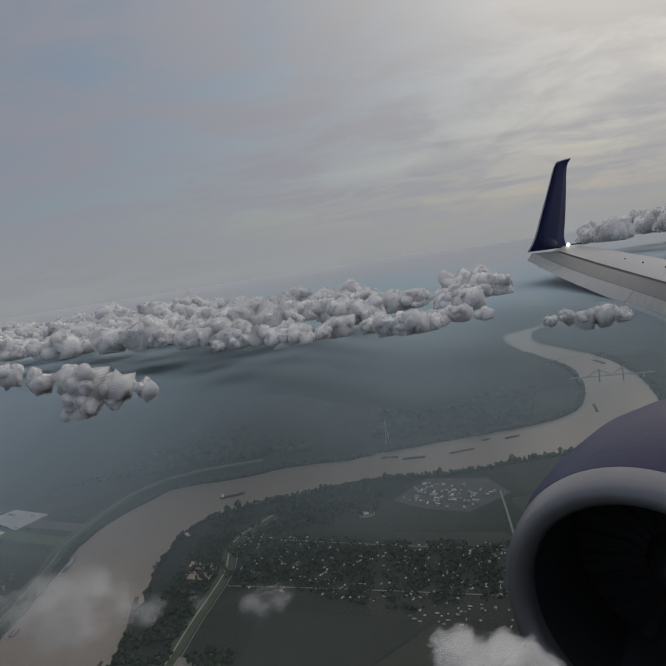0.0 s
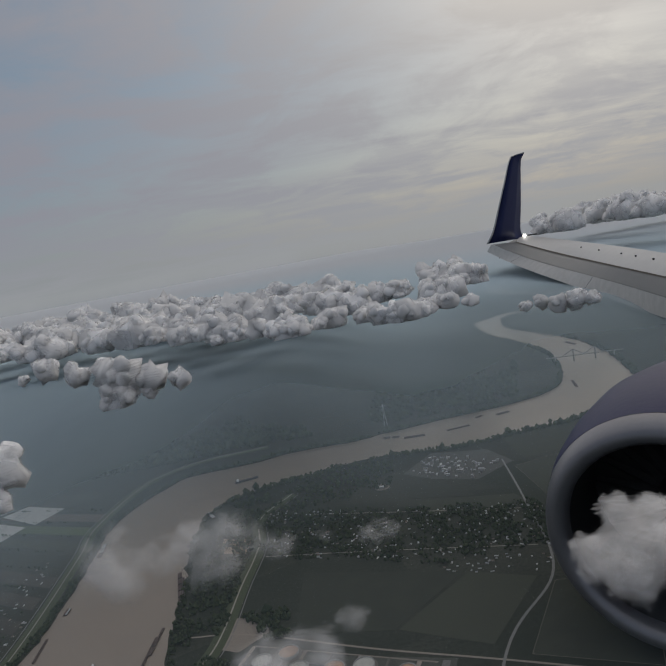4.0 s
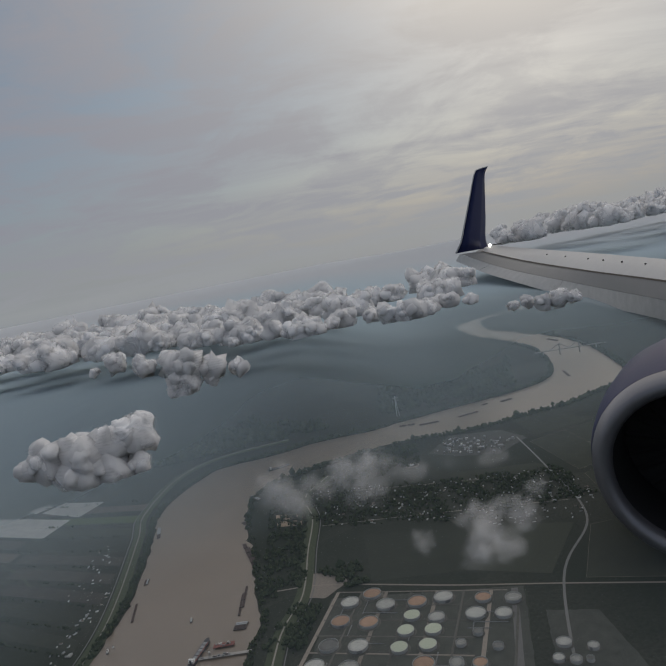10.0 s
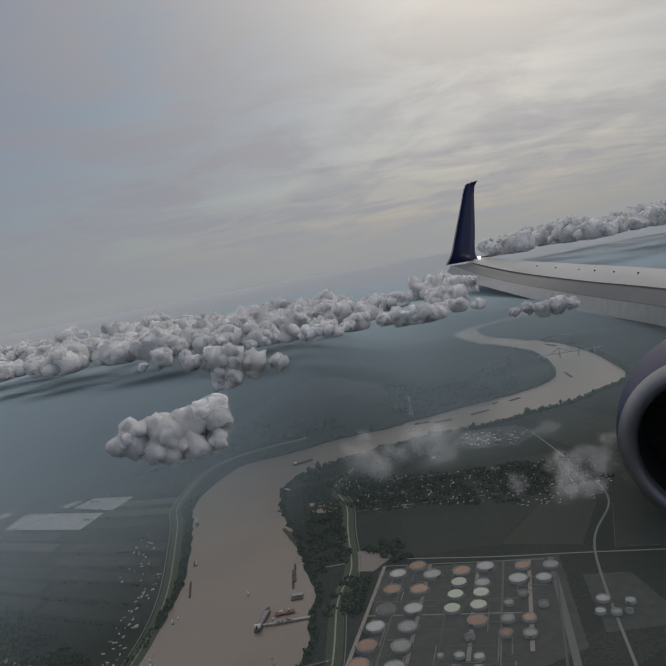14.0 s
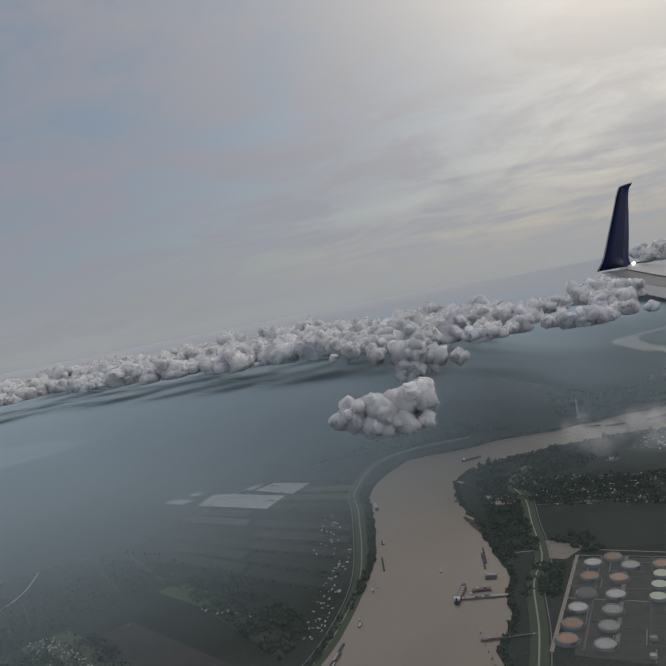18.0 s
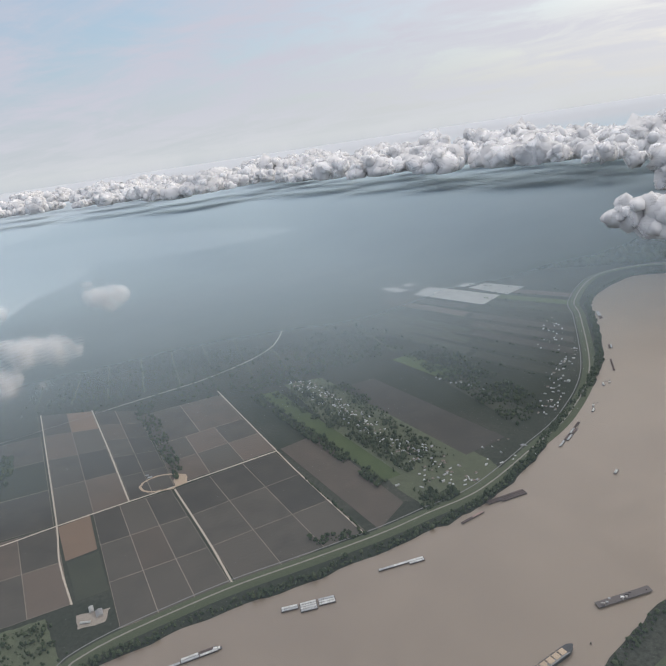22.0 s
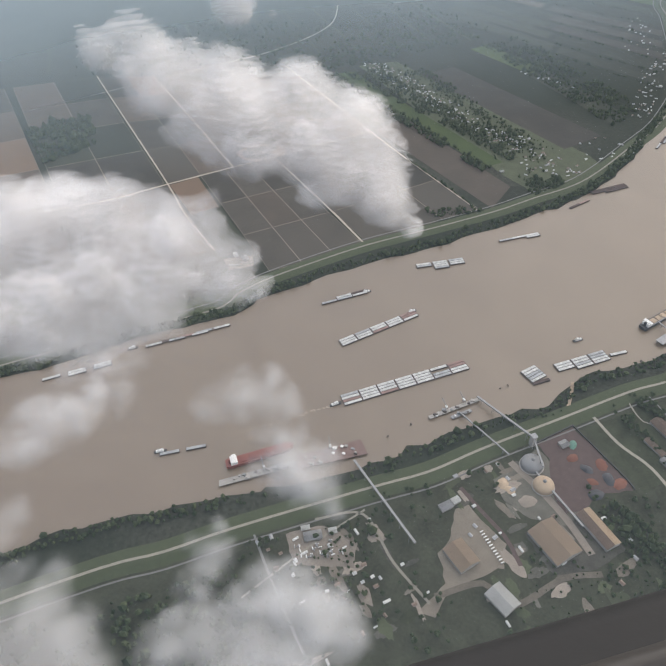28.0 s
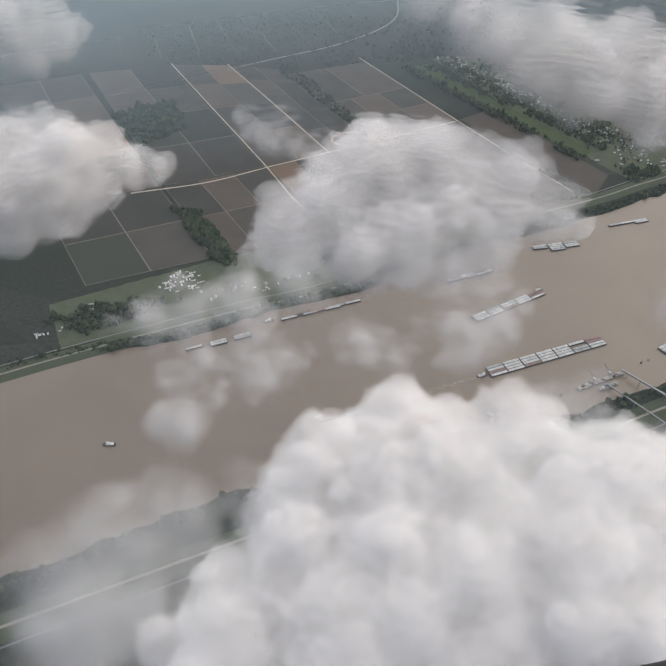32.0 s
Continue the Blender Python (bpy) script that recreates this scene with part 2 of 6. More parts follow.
def build_bank(n, scale, white):
    """Dense cumulus: a white heart in shells of vapour that thin outwards and tear; the foot is ragged."""
    p = place(n)
    foot = n.add("ShaderNodeAttribute")
    foot.attribute_name = "dense"
    shell = n.add("ShaderNodeAttribute")
    shell.attribute_name = "shell"
    fine = n.noise(p, 1.3 * scale, 4, 0.5, 0.4)
    tear = n.noise(p, 0.9 * scale, 4, 0.5, 0.5)
    cut = n.math("MULTIPLY_ADD", shell.outputs["Fac"], 0.45, 0.12)
    dense = n.math("MULTIPLY", n.ramp(n.math("SUBTRACT", tear, cut), 0.0, 0.18), n.math("MULTIPLY_ADD", shell.outputs["Fac"], -0.72, 1.0))
    thin = n.ramp(n.math("ADD", foot.outputs["Fac"], n.math("MULTIPLY", n.math("SUBTRACT", n.noise(p, 0.7 * scale, 4, 0.5), 0.5), 0.7)), 0.0, 0.45)
    soft = n.vmath("NORMALIZE", n.vmath("ADD", bump(n, fine, 0.3, 0.2 / scale), (0.0, 0.0, 0.9)))
    puff = n.add("ShaderNodeBsdfDiffuse", {0: white, "Normal": soft}).outputs[0]
    return n.add("ShaderNodeMixShader", {0: n.math("MULTIPLY", dense, thin), 1: n.add("ShaderNodeBsdfTransparent").outputs[0], 2: puff}).outputs[0]


material("cloud_bank", lambda n: build_bank(n, 0.07, (0.92, 0.905, 0.89, 1)))
material("cloud_layer", lambda n: build_layer(n, 0.2, 0.25, 0.85, 0.17, 0.12, (0.955, 0.935, 0.915, 1), 0.5, 0.45))
material("cloud_thin", lambda n: build_layer(n, 0.15, 0.9, 1.3, 0.13))
material("cloud_wisp", lambda n: build_layer(n, 0.15, 0.9, 1.5, 0.13, 0.3))


def build_leaf(n):
    isle = n.add("ShaderNodeNewGeometry").outputs["Random Per Island"]
    col = n.mix(isle, (0.030, 0.044, 0.023, 1), (0.066, 0.080, 0.042, 1))
    return bsdf(n, col, 0.9, 0, None, 0.1)


material("foliage", build_leaf)


def build_crop(name, a, b, rows=2.2):
    def build(n):
        p = place(n)
        own = n.add("ShaderNodeObjectInfo").outputs["Random"]
        big = n.noise(p, 0.12, 5)
        furrow = n.add("ShaderNodeTexWave", {"Vector": n.add("ShaderNodeMapping", {0: p, 2: (0, 0, radians(50))}).outputs[0], "Scale": 0.08 * rows, "Distortion": 1.5, "Detail": 2.0}).outputs[1]
        f = n.math("ADD", n.math("MULTIPLY", big, 0.7), n.math("MULTIPLY", own, 0.5))
        col = n.mix(n.ramp(f, 0.25, 0.85), c4(a), c4(b))
        col = n.mix(n.math("MULTIPLY", furrow, 0.07), col, (0.03, 0.03, 0.02, 1))
        return bsdf(n, col, 0.95, 0, None, 0.1)

    return material(name, build)


build_crop("crop_dark", (0.054, 0.051, 0.045), (0.090, 0.080, 0.068))
build_crop("crop_brown", (0.085, 0.072, 0.060), (0.125, 0.100, 0.082))
build_crop("crop_bare", (0.16, 0.115, 0.085), (0.20, 0.14, 0.10))
build_crop("pasture", (0.055, 0.075, 0.032), (0.075, 0.098, 0.042))
build_crop("meadow", (0.040, 0.044, 0.034), (0.056, 0.060, 0.044))
paint("dirt_road", (0.42, 0.36, 0.29), 0.9, vary=0.3)
paint("asphalt", (0.17, 0.165, 0.155), 0.9, vary=0.3)
paint("levee_grass", (0.058, 0.070, 0.038), 0.95, vary=0.35)
paint("shell_path", (0.25, 0.23, 0.19), 0.9, vary=0.3)
paint("bank_soil", (0.055, 0.06, 0.035), 0.95, vary=0.4)
paint("sand", (0.34, 0.26, 0.185), 0.95, vary=0.25)
paint("yard_gravel", (0.25, 0.215, 0.18), 0.95, vary=0.35)
paint("ore_soil", (0.085, 0.06, 0.055), 0.95, vary=0.45)
paint("red_ore", (0.19, 0.085, 0.06), 0.95, vary=0.3)
paint("tan_pile", (0.45, 0.35, 0.25), 0.95, vary=0.25)
paint("steel_grey", (0.25, 0.25, 0.25), 0.55, 0.3)
paint("barge_hull", (0.10, 0.085, 0.08), 0.7)
paint("barge_cover", (0.50, 0.50, 0.48), 0.5, vary=0.3)
paint("barge_cover_grey", (0.33, 0.34, 0.34), 0.5, vary=0.3)
paint("barge_cover_rust", (0.26, 0.17, 0.15), 0.6, vary=0.3)
paint("white_paint", (0.72, 0.71, 0.68), 0.5, vary=0.12)
paint("tank_shell", (0.34, 0.34, 0.32), 0.6, vary=0.15)
paint("tank_roof_green", (0.46, 0.50, 0.38), 0.6, vary=0.12)
paint("tank_roof_pale", (0.36, 0.36, 0.33), 0.7, vary=0.55)
paint("tank_roof_rust", (0.34, 0.22, 0.15), 0.8, vary=0.4)
paint("tank_roof_dark", (0.15, 0.15, 0.14), 0.8, vary=0.4)
paint("concrete", (0.36, 0.34, 0.31), 0.85, vary=0.25)
paint("ship_red", (0.22, 0.075, 0.06), 0.6, vary=0.25)
paint("ship_black", (0.05, 0.05, 0.055), 0.5)
paint("roof_grey", (0.33, 0.33, 0.33), 0.6, vary=0.4)
paint("roof_brown", (0.20, 0.15, 0.12), 0.8, vary=0.4)
paint("roof_white", (0.52, 0.52, 0.50), 0.5, vary=0.2)
paint("house_wall", (0.45, 0.42, 0.38), 0.8, vary=0.3)
paint("shed_tan", (0.36, 0.28, 0.21), 0.8, vary=0.2)
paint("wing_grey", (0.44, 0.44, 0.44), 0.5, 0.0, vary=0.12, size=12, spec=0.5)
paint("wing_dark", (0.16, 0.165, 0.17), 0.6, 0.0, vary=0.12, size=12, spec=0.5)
paint("navy_paint", (0.012, 0.018, 0.075), 0.5, 0.0, vary=0.1, size=12, spec=0.2)
paint("engine_lip", (0.20, 0.20, 0.215), 0.4, 0.6, vary=0.12, size=6, spec=0.5)
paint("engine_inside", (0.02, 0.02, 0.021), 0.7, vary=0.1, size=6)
paint("wing_slat", (0.34, 0.34, 0.335), 0.6, 0.0, vary=0.4, size=9, spec=0.5)
material("lamp_glass", lambda n: n.add("ShaderNodeEmission", {0: (1.0, 0.96, 0.88, 1), 1: 6.0}).outputs[0])
paint("chrome_dark", (0.05, 0.05, 0.05), 0.4, 0.5)

build_crop("field_track", (0.17, 0.145, 0.115), (0.24, 0.20, 0.16))

# ---------------------------------------------------------------- builders
def mesh_of(name, verts, faces, mats, smooth=False, face_mats=None):
    """A mesh from arrays of corners and of triangles or quads."""
    me = bpy.data.meshes.new(name)
    verts = np.asarray(verts, np.float32)
    faces = np.asarray(faces, np.int32)
    n, k = faces.shape
    me.vertices.add(len(verts))
    me.vertices.foreach_set("co", verts.ravel())
    me.loops.add(n * k)
    me.loops.foreach_set("vertex_index", faces.ravel())
    me.polygons.add(n)
    me.polygons.foreach_set("loop_start", np.arange(n, dtype=np.int32) * k)
    me.polygons.foreach_set("use_smooth", np.full(n, smooth))
    if face_mats is not None:
        me.polygons.foreach_set("material_index", np.asarray(face_mats, np.int32))
    for m in mats:
        me.materials.append(MATS[m])
    me.update(calc_edges=True)
    me.validate()
    return me


def part(name, bm, mat, parent=None, label="", m=None):
    """Links a bmesh as one mesh object, under a thing or a part."""
    me = bpy.data.meshes.new(name)
    bm.to_mesh(me)
    bm.free()
    for one in mat if isinstance(mat, (list, tuple)) else [mat]:
        me.materials.append(MATS[one])
    ob = new(name, me)
    ob.parent = parent
    if m is not None:
        ob.matrix_local = m
    if label:
        ob["label"] = label
    return ob


def empty(name, m, label, category, group=""):
    ob = new(name)
    ob.empty_display_size = 0.1
    ob.matrix_world = m
    return tagged(ob, label, category, group)


def box(bm, x0, x1, y0, y1, z0, z1, bevel=0.0):
    r = bmesh.ops.create_cube(bm, size=1.0, matrix=Matrix.Translation(((x0 + x1) / 2, (y0 + y1) / 2, (z0 + z1) / 2)) @ Matrix.Diagonal((x1 - x0, y1 - y0, z1 - z0, 1)))
    if bevel:
        edges = list({e for v in r["verts"] for e in v.link_edges})
        bmesh.ops.bevel(bm, geom=edges, offset=bevel, segments=1, affect="EDGES")
    return bm


def tube(bm, a, b, r, seg=8, r2=None):
    """A round bar from a to b."""
    a, b = Vector(a), Vector(b)
    turn = (b - a).to_track_quat("Z", "Y").to_matrix().to_4x4()
    bmesh.ops.create_cone(bm, cap_ends=True, segments=seg, radius1=r, radius2=r if r2 is None else r2, depth=(b - a).length, matrix=Matrix.Translation((a + b) / 2) @ turn)
    return bm


def bm_new():
    return bmesh.new()


def lathe(bm, profile, seg=32, m=None):
    """Turns a profile of (radius, height) round the z axis."""
    rings = []
    for r, z in profile:
        rings.append([bm.verts.new((r * math.cos(2 * math.pi * k / seg), r * math.sin(2 * math.pi * k / seg), z)) for k in range(seg)])
    for a, b in zip(rings, rings[1:]):
        for k in range(seg):
            bm.faces.new((a[k], a[(k + 1) % seg], b[(k + 1) % seg], b[k])).smooth = True
    if m is not None:
        bm.transform(m)
    return bm


def spline(points, step=3.0, jitter=0.0, seed=1):
    """A smooth line through the plan's points (Catmull-Rom), in even steps."""
    p = np.array(points, float)
    p = np.vstack([2 * p[0] - p[1], p, 2 * p[-1] - p[-2]])
    out = []
    for i in range(1, len(p) - 2):
        n = max(2, int(np.linalg.norm(p[i + 1] - p[i]) / step))
        t = np.linspace(0, 1, n, endpoint=False)[:, None]
        a, b, c, d = p[i - 1], p[i], p[i + 1], p[i + 2]
        out.append(0.5 * (2 * b + (c - a) * t + (2 * a - 5 * b + 4 * c - d) * t**2 + (3 * b - a - 3 * c + d) * t**3))
    out.append(p[-2:-1])
    line = np.vstack(out)
    if jitter:
        rng = np.random.default_rng(seed)
        line = line + rng.normal(0, jitter, line.shape)
    return line


def sides(line):
    d = np.gradient(line, axis=0)
    d /= np.linalg.norm(d, axis=1)[:, None] + 1e-9
    return np.stack([-d[:, 1], d[:, 0]], 1)


def ribbon(name, line, section, mat, label="", category="", kind="structure"):
    """A strip along a line with a cross-section of (offset to the left, height)."""
    nrm = sides(line)
    k = len(section)
    verts = np.concatenate([np.c_[line + nrm * o, np.full(len(line), z)] for o, z in section])
    m = len(line)
    faces = [(j * m + i, j * m + i + 1, (j + 1) * m + i + 1, (j + 1) * m + i) for j in range(k - 1) for i in range(m - 1)]
    ob = new(name, mesh_of(name, verts, np.array(faces)[:, ::-1], [mat]))
    return tagged(ob, label, category, kind=kind)


def sheet(name, outline, z, mat, depth=0.0):
    """A flat piece of ground with a closed outline."""
    bm = bm_new()
    vs = [bm.verts.new((x, y, z)) for x, y in outline]
    f = bm.faces.new(vs)
    if f.normal.z == 0:
        f.normal_update()
    if f.normal.z < 0:
        f.normal_flip()
    bmesh.ops.triangulate(bm, faces=[f])
    return bm


def lerp2(q, u, v):
    q = [Vector(c) for c in q]
    return (q[0] * (1 - u) + q[1] * u) * (1 - v) + (q[3] * (1 - u) + q[2] * u) * v



# ---------------------------------------------------------------- clouds
def sphere_points(n, rng):
    v = rng.normal(size=(n, 3))
    return v / np.linalg.norm(v, axis=1)[:, None]


def waves(p, size, seed, octaves=4, rough=0.55):
    """A smooth random height made of crossed waves, about -1 to 1."""
    rng = np.random.default_rng(seed)
    out = np.zeros(len(p))
    amp, freq = 1.0, 2 * np.pi / size
    for _ in range(octaves):
        for _ in range(5):
            k = sphere_points(1, rng)[0] * freq * rng.uniform(0.7, 1.4)
            out += amp * 0.4 * np.sin(p @ k + rng.uniform(0, 6.3))
        amp *= rough
        freq *= 2.0
    return out


def puffs(lobes, rng, low=-0.1, deep=2, more=6):
    """Billows on billows: every lobe carries smaller ones, and those smaller ones again."""
    c, r = [], []
    for x, y, z, size in lobes:
        c.append((x, y, z))
        r.append(size)
        for _ in range(more):
            a, e = rng.uniform(0, 6.28), rng.uniform(low, 0.9)
            q = np.array((x, y, z)) + 0.85 * size * np.array((math.cos(a) * math.sqrt(1 - e * e), math.sin(a) * math.sqrt(1 - e * e), e))
            one = size * rng.uniform(0.35, 0.6)
            c.append(q)
            r.append(one)
            for _ in range(deep):
                v = sphere_points(1, rng)[0]
                v[2] = abs(v[2])
                c.append(q + 0.85 * one * v)
                r.append(one * rng.uniform(0.35, 0.6))
    return np.array(c), np.array(r)


def fill(p, c, r, blend=0.22):
    """How deep each point lies in the nearest billow (1 at its heart, 0 at its rim), and which way that billow faces there."""
    full, way_out = np.empty(len(p)), np.empty((len(p), 3))
    for k in range(0, len(p), 4000):
        d = p[k:k + 4000, None] - c[None]
        gap = np.sqrt((d ** 2).sum(-1)) / r[None]
        least = gap.min(1)
        share = np.exp((least[:, None] - gap) / blend)
        full[k:k + 4000] = 1 - least + 0.5 * blend * np.log(share.sum(1))
        out = (d / r[None, :, None] * share[..., None]).sum(1)
        way_out[k:k + 4000] = out / (np.linalg.norm(out, axis=1)[:, None] + 1e-6)
    return full, way_out


def vapour_mesh(name, verts, faces, thick, facing, mat):
    me = mesh_of(name, verts, faces, [mat], True)
    me.attributes.new("dense", "FLOAT", "POINT").data.foreach_set("value", np.asarray(thick, np.float32))
    me.attributes.new("swell", "FLOAT_VECTOR", "POINT").data.foreach_set("vector", np.asarray(facing, np.float32).ravel())
    return me


def ball(steps):
    bm = bm_new()
    bmesh.ops.create_icosphere(bm, subdivisions=steps, radius=1.0)
    made = np.array([v.co[:] for v in bm.verts]), np.array([[v.index for v in f.verts] for f in bm.faces])
    bm.free()
    return made


BALL = ball(2)


def bank_cloud(lobes, level, label, seed, shells=((0.97, 0.0), (1.09, 0.6)), group="", more=5):
    """A dense cumulus: billows grown over one another, each a solid heart in torn shells of vapour; level: its flat foot."""
    rng = np.random.default_rng(seed)
    c, r = puffs(lobes, rng, 0.0, 0, more)
    v0, f0 = BALL
    size = float(np.mean([one[3] for one in lobes]))
    p = (c[:, None] + v0[None] * r[:, None, None]).reshape(-1, 3)
    dent = np.repeat(r, len(v0)) * 0.2 * waves(p, 1.1 * size, seed + 1, 4, 0.7)
    heart = np.repeat(c, len(v0), 0)
    out = p - heart + np.tile(v0, (len(c), 1)) * dent[:, None]
    verts = np.vstack([heart + out * grow for grow, _ in shells])
    rank = np.repeat([s for _, s in shells], len(p))
    verts[:, 2] += 0.85 * np.maximum(level - verts[:, 2], 0)
    foot = (verts[:, 2] - level) / (0.5 * size) + 0.45
    faces = (f0[None] + (np.arange(len(c) * len(shells)) * len(v0))[:, None, None]).reshape(-1, 3)
    me = mesh_of("cumulus_cloud", verts, faces, ["cloud_bank"], True)
    me.attributes.new("dense", "FLOAT", "POINT").data.foreach_set("value", foot.astype(np.float32))
    me.attributes.new("shell", "FLOAT", "POINT").data.foreach_set("value", rank.astype(np.float32))
    return tagged(new("cumulus_cloud", me), label, "cloud", group or BANK)


def drift(lobes, label, seed, mat="cloud_wisp", layers=24, cell=0.45, group="scattered cumulus clouds"):
    """A soft cloud of many thin level layers of vapour; each layer keeps its own thickness from place to place."""
    rng = np.random.default_rng(seed)
    c, r = puffs(lobes, rng)
    rim = 0.5
    low, high = (c - (1 + rim) * r[:, None]).min(0), (c + (1 + rim) * r[:, None]).max(0)
    gx, gy = np.arange(low[0], high[0], cell), np.arange(low[1], high[1], cell)
    xs, ys = np.meshgrid(gx, gy, indexing="ij")
    flat_xy = np.c_[xs.ravel(), ys.ravel()]
    at = np.arange(len(flat_xy)).reshape(xs.shape)
    quads = np.stack([at[:-1, :-1], at[1:, :-1], at[1:, 1:], at[:-1, 1:]], -1).reshape(-1, 4)
    thing = new("drifting_cloud")
    thing.location = lobes[0][:3]
    for k in range(layers):
        h = low[2] + (high[2] - low[2]) * (k + 0.5) / layers
        p = np.c_[flat_xy, np.full(len(flat_xy), h)]
        full, out = fill(p, c, r)
        near = full[quads].max(1) > -rim
        if not near.any():
            continue
        used = np.unique(quads[near])
        index = np.full(len(flat_xy), -1)
        index[used] = np.arange(len(used))
        tilt = 0.25 * cell * waves(p[used], 6.0, seed, 2)
        verts = np.c_[flat_xy[used], h + tilt] - np.array(thing.location)
        layer = tagged(new("vapour_layer", vapour_mesh("vapour_layer", verts, index[quads[near]], full[used], out[used], mat)), kind="stuff")
        layer.parent = thing
    return tagged(thing, label, "cloud", group)


def veiled(lobes, level, label, seed, cell):
    """A dense cumulus wrapped in thin level layers of vapour."""
    cloud = bank_cloud([(x, y, z, 0.88 * one) for x, y, z, one in lobes], level, label, seed, group="scattered cumulus clouds")
    wrap = drift(lobes, label, seed, "cloud_thin", 30, cell)
    for layer in wrap.children:
        layer.parent, layer.location = cloud, wrap.location
    bpy.data.objects.remove(wrap)
    return cloud


PUFFY, WISPY = "bright white cumulus cloud with a soft ragged edge", "thin torn wisp of grey-white cloud"
SMALL = "small white cumulus cloud over farmland"
BANK = "cumulus bank on the horizon"
veiled([(-143.8, 118.3, 69.1, 3.15), (-139, 120.1, 69.9, 5.03), (-130.9, 121.6, 68.8, 6.27), (-124, 124.3, 70.3, 6.29), (-117, 126.5, 70.7, 5.67), (-132.3, 119, 65.1, 5.61), (-124.6, 120.5, 64.1, 4.97), (-117.3, 122.3, 63.7, 3.48)], 62, PUFFY, 101, 0.8)
veiled([(-153.7, 215.2, 80, 2.25), (-145, 217.1, 81.7, 4.68), (-134.3, 216.9, 78.2, 4.65), (-123.1, 217.8, 76.9, 6.49), (-117.2, 217.5, 74.4, 7.39), (-119.6, 214, 67.7, 6.41), (-123.6, 212.6, 66, 3.66), (-106.2, 217.8, 72, 5.53), (-96.1, 218.1, 69.8, 4.05), (-108.3, 215.4, 67.6, 2.75)], 64, "hazy white cumulus cloud with a trailing foot", 102, 0.8)
drift([(-79.3, 87, 61.1, 5.07), (-76.2, 85.2, 58.7, 4.45), (-69.8, 87.3, 59.8, 3.89), (-66.6, 88.4, 60.4, 2.22), (-60.1, 88.9, 59.7, 6.1), (-57.4, 90.6, 61, 3.91), (-62, 86.2, 57.4, 4.39), (-50.9, 88.6, 57.9, 3.31), (-41.2, 90.1, 57.8, 1.68), (-33.1, 89.9, 56.2, 2.81), (-29.6, 90.4, 56.2, 2.26)], WISPY, 103, "cloud_wisp")
drift([(-45.7, 47.5, 62.5, 3.84), (-44.7, 44.9, 60.4, 3.8), (-39.9, 48.8, 63.5, 3.09), (-36, 50.5, 64.7, 1.95), (-39.3, 47, 62, 2.3), (-55.7, 46.8, 62.2, 1.92), (-47.5, 44.1, 59.9, 3.78)], WISPY, 104, "cloud_wisp")
drift([(-8.3, 45.1, 70.5, 2.85), (-4.2, 46.3, 72.5, 3.1), (-1.3, 46.7, 73.5, 2.23), (-6.1, 43.8, 69.9, 3.7), (-2.1, 44.1, 71.1, 3.51), (1.2, 44.7, 72.2, 2.22)], PUFFY, 105, "cloud_layer", 26, 0.45)
drift([(-294, 7.4, 76.4, 4.28), (-292.4, 9.4, 76.4, 3.67), (-289.9, 11.4, 75.1, 2.44)], SMALL, 106, "cloud_layer", 24, 0.55)
drift([(-263, 19.4, 76.4, 3.39), (-259.4, 22.4, 76.2, 2.82), (-266.2, 19.1, 79.9, 1.37), (-261.2, 20.1, 75, 2.82)], SMALL, 107, "cloud_layer", 24, 0.55)
drift([(-245.3, -26.8, 72.6, 3.2), (-247, -27.1, 74.4, 2.11), (-244.2, -22, 77, 3.4), (-240.1, -18.4, 76.1, 3.22), (-237.6, -16.1, 75.7, 1.86), (-240.4, -22.9, 71.1, 0.84), (-246.3, -23.1, 78.2, 2.13)], SMALL, 108, "cloud_layer", 24, 0.55)
drift([(-233.8, -75.3, 83.1, 2.27), (-230.2, -73.5, 83.2, 3), (-227.4, -76.5, 80.6, 3.36), (-223.4, -75.9, 80, 4.24), (-218.5, -75.3, 79, 4.62), (-216, -78.3, 76.5, 4.01), (-213, -75.3, 77.4, 4.96), (-208.5, -75.3, 76.2, 4.9), (-208.2, -78.6, 74.2, 3.46), (-206.5, -73.2, 76.9, 4.06), (-203.6, -76.8, 74, 3.91), (-201.2, -78.7, 72.3, 2.56), (-198.7, -79.8, 71, 1.27), (-221, -79.4, 77.3, 2.71)], PUFFY, 109, "cloud_layer", 32, 0.45)
drift([(-239.7, -101.5, 66.6, 3.56), (-236.6, -94, 69.1, 5.69), (-232.1, -89.5, 69.9, 5.5), (-226.2, -88.7, 68.6, 5.84), (-220.7, -87.1, 67.9, 5.15), (-215.9, -87.3, 66.5, 3.32), (-212.4, -86.9, 65.7, 1.55), (-233.2, -99, 65.9, 5.21), (-227.5, -95.4, 66, 5.6), (-222.3, -92.6, 65.8, 4.74), (-238.1, -98.5, 67.5, 4.48)], PUFFY, 110, "cloud_layer", 32, 0.45)
drift([(-243.3, -94.3, 75.1, 2.7), (-246.7, -93.3, 76.3, 1.55), (-239.5, -93.8, 74.2, 2.34), (-222.1, -106, 65.1, 2.93), (-217.8, -103, 64.9, 2.46), (-218.1, -100.2, 66, 2), (-225, -111.4, 64.1, 2.87), (-228.6, -111.2, 65.2, 2.44), (-234.9, -116.5, 65.1, 2.99), (-236.1, -118.1, 64.9, 2.51), (-220.7, -101.9, 66.1, 2.99), (-239.4, -110, 68.6, 2.12), (-235.2, -108.8, 67.9, 3.09)], WISPY, 111, "cloud_wisp", 20)
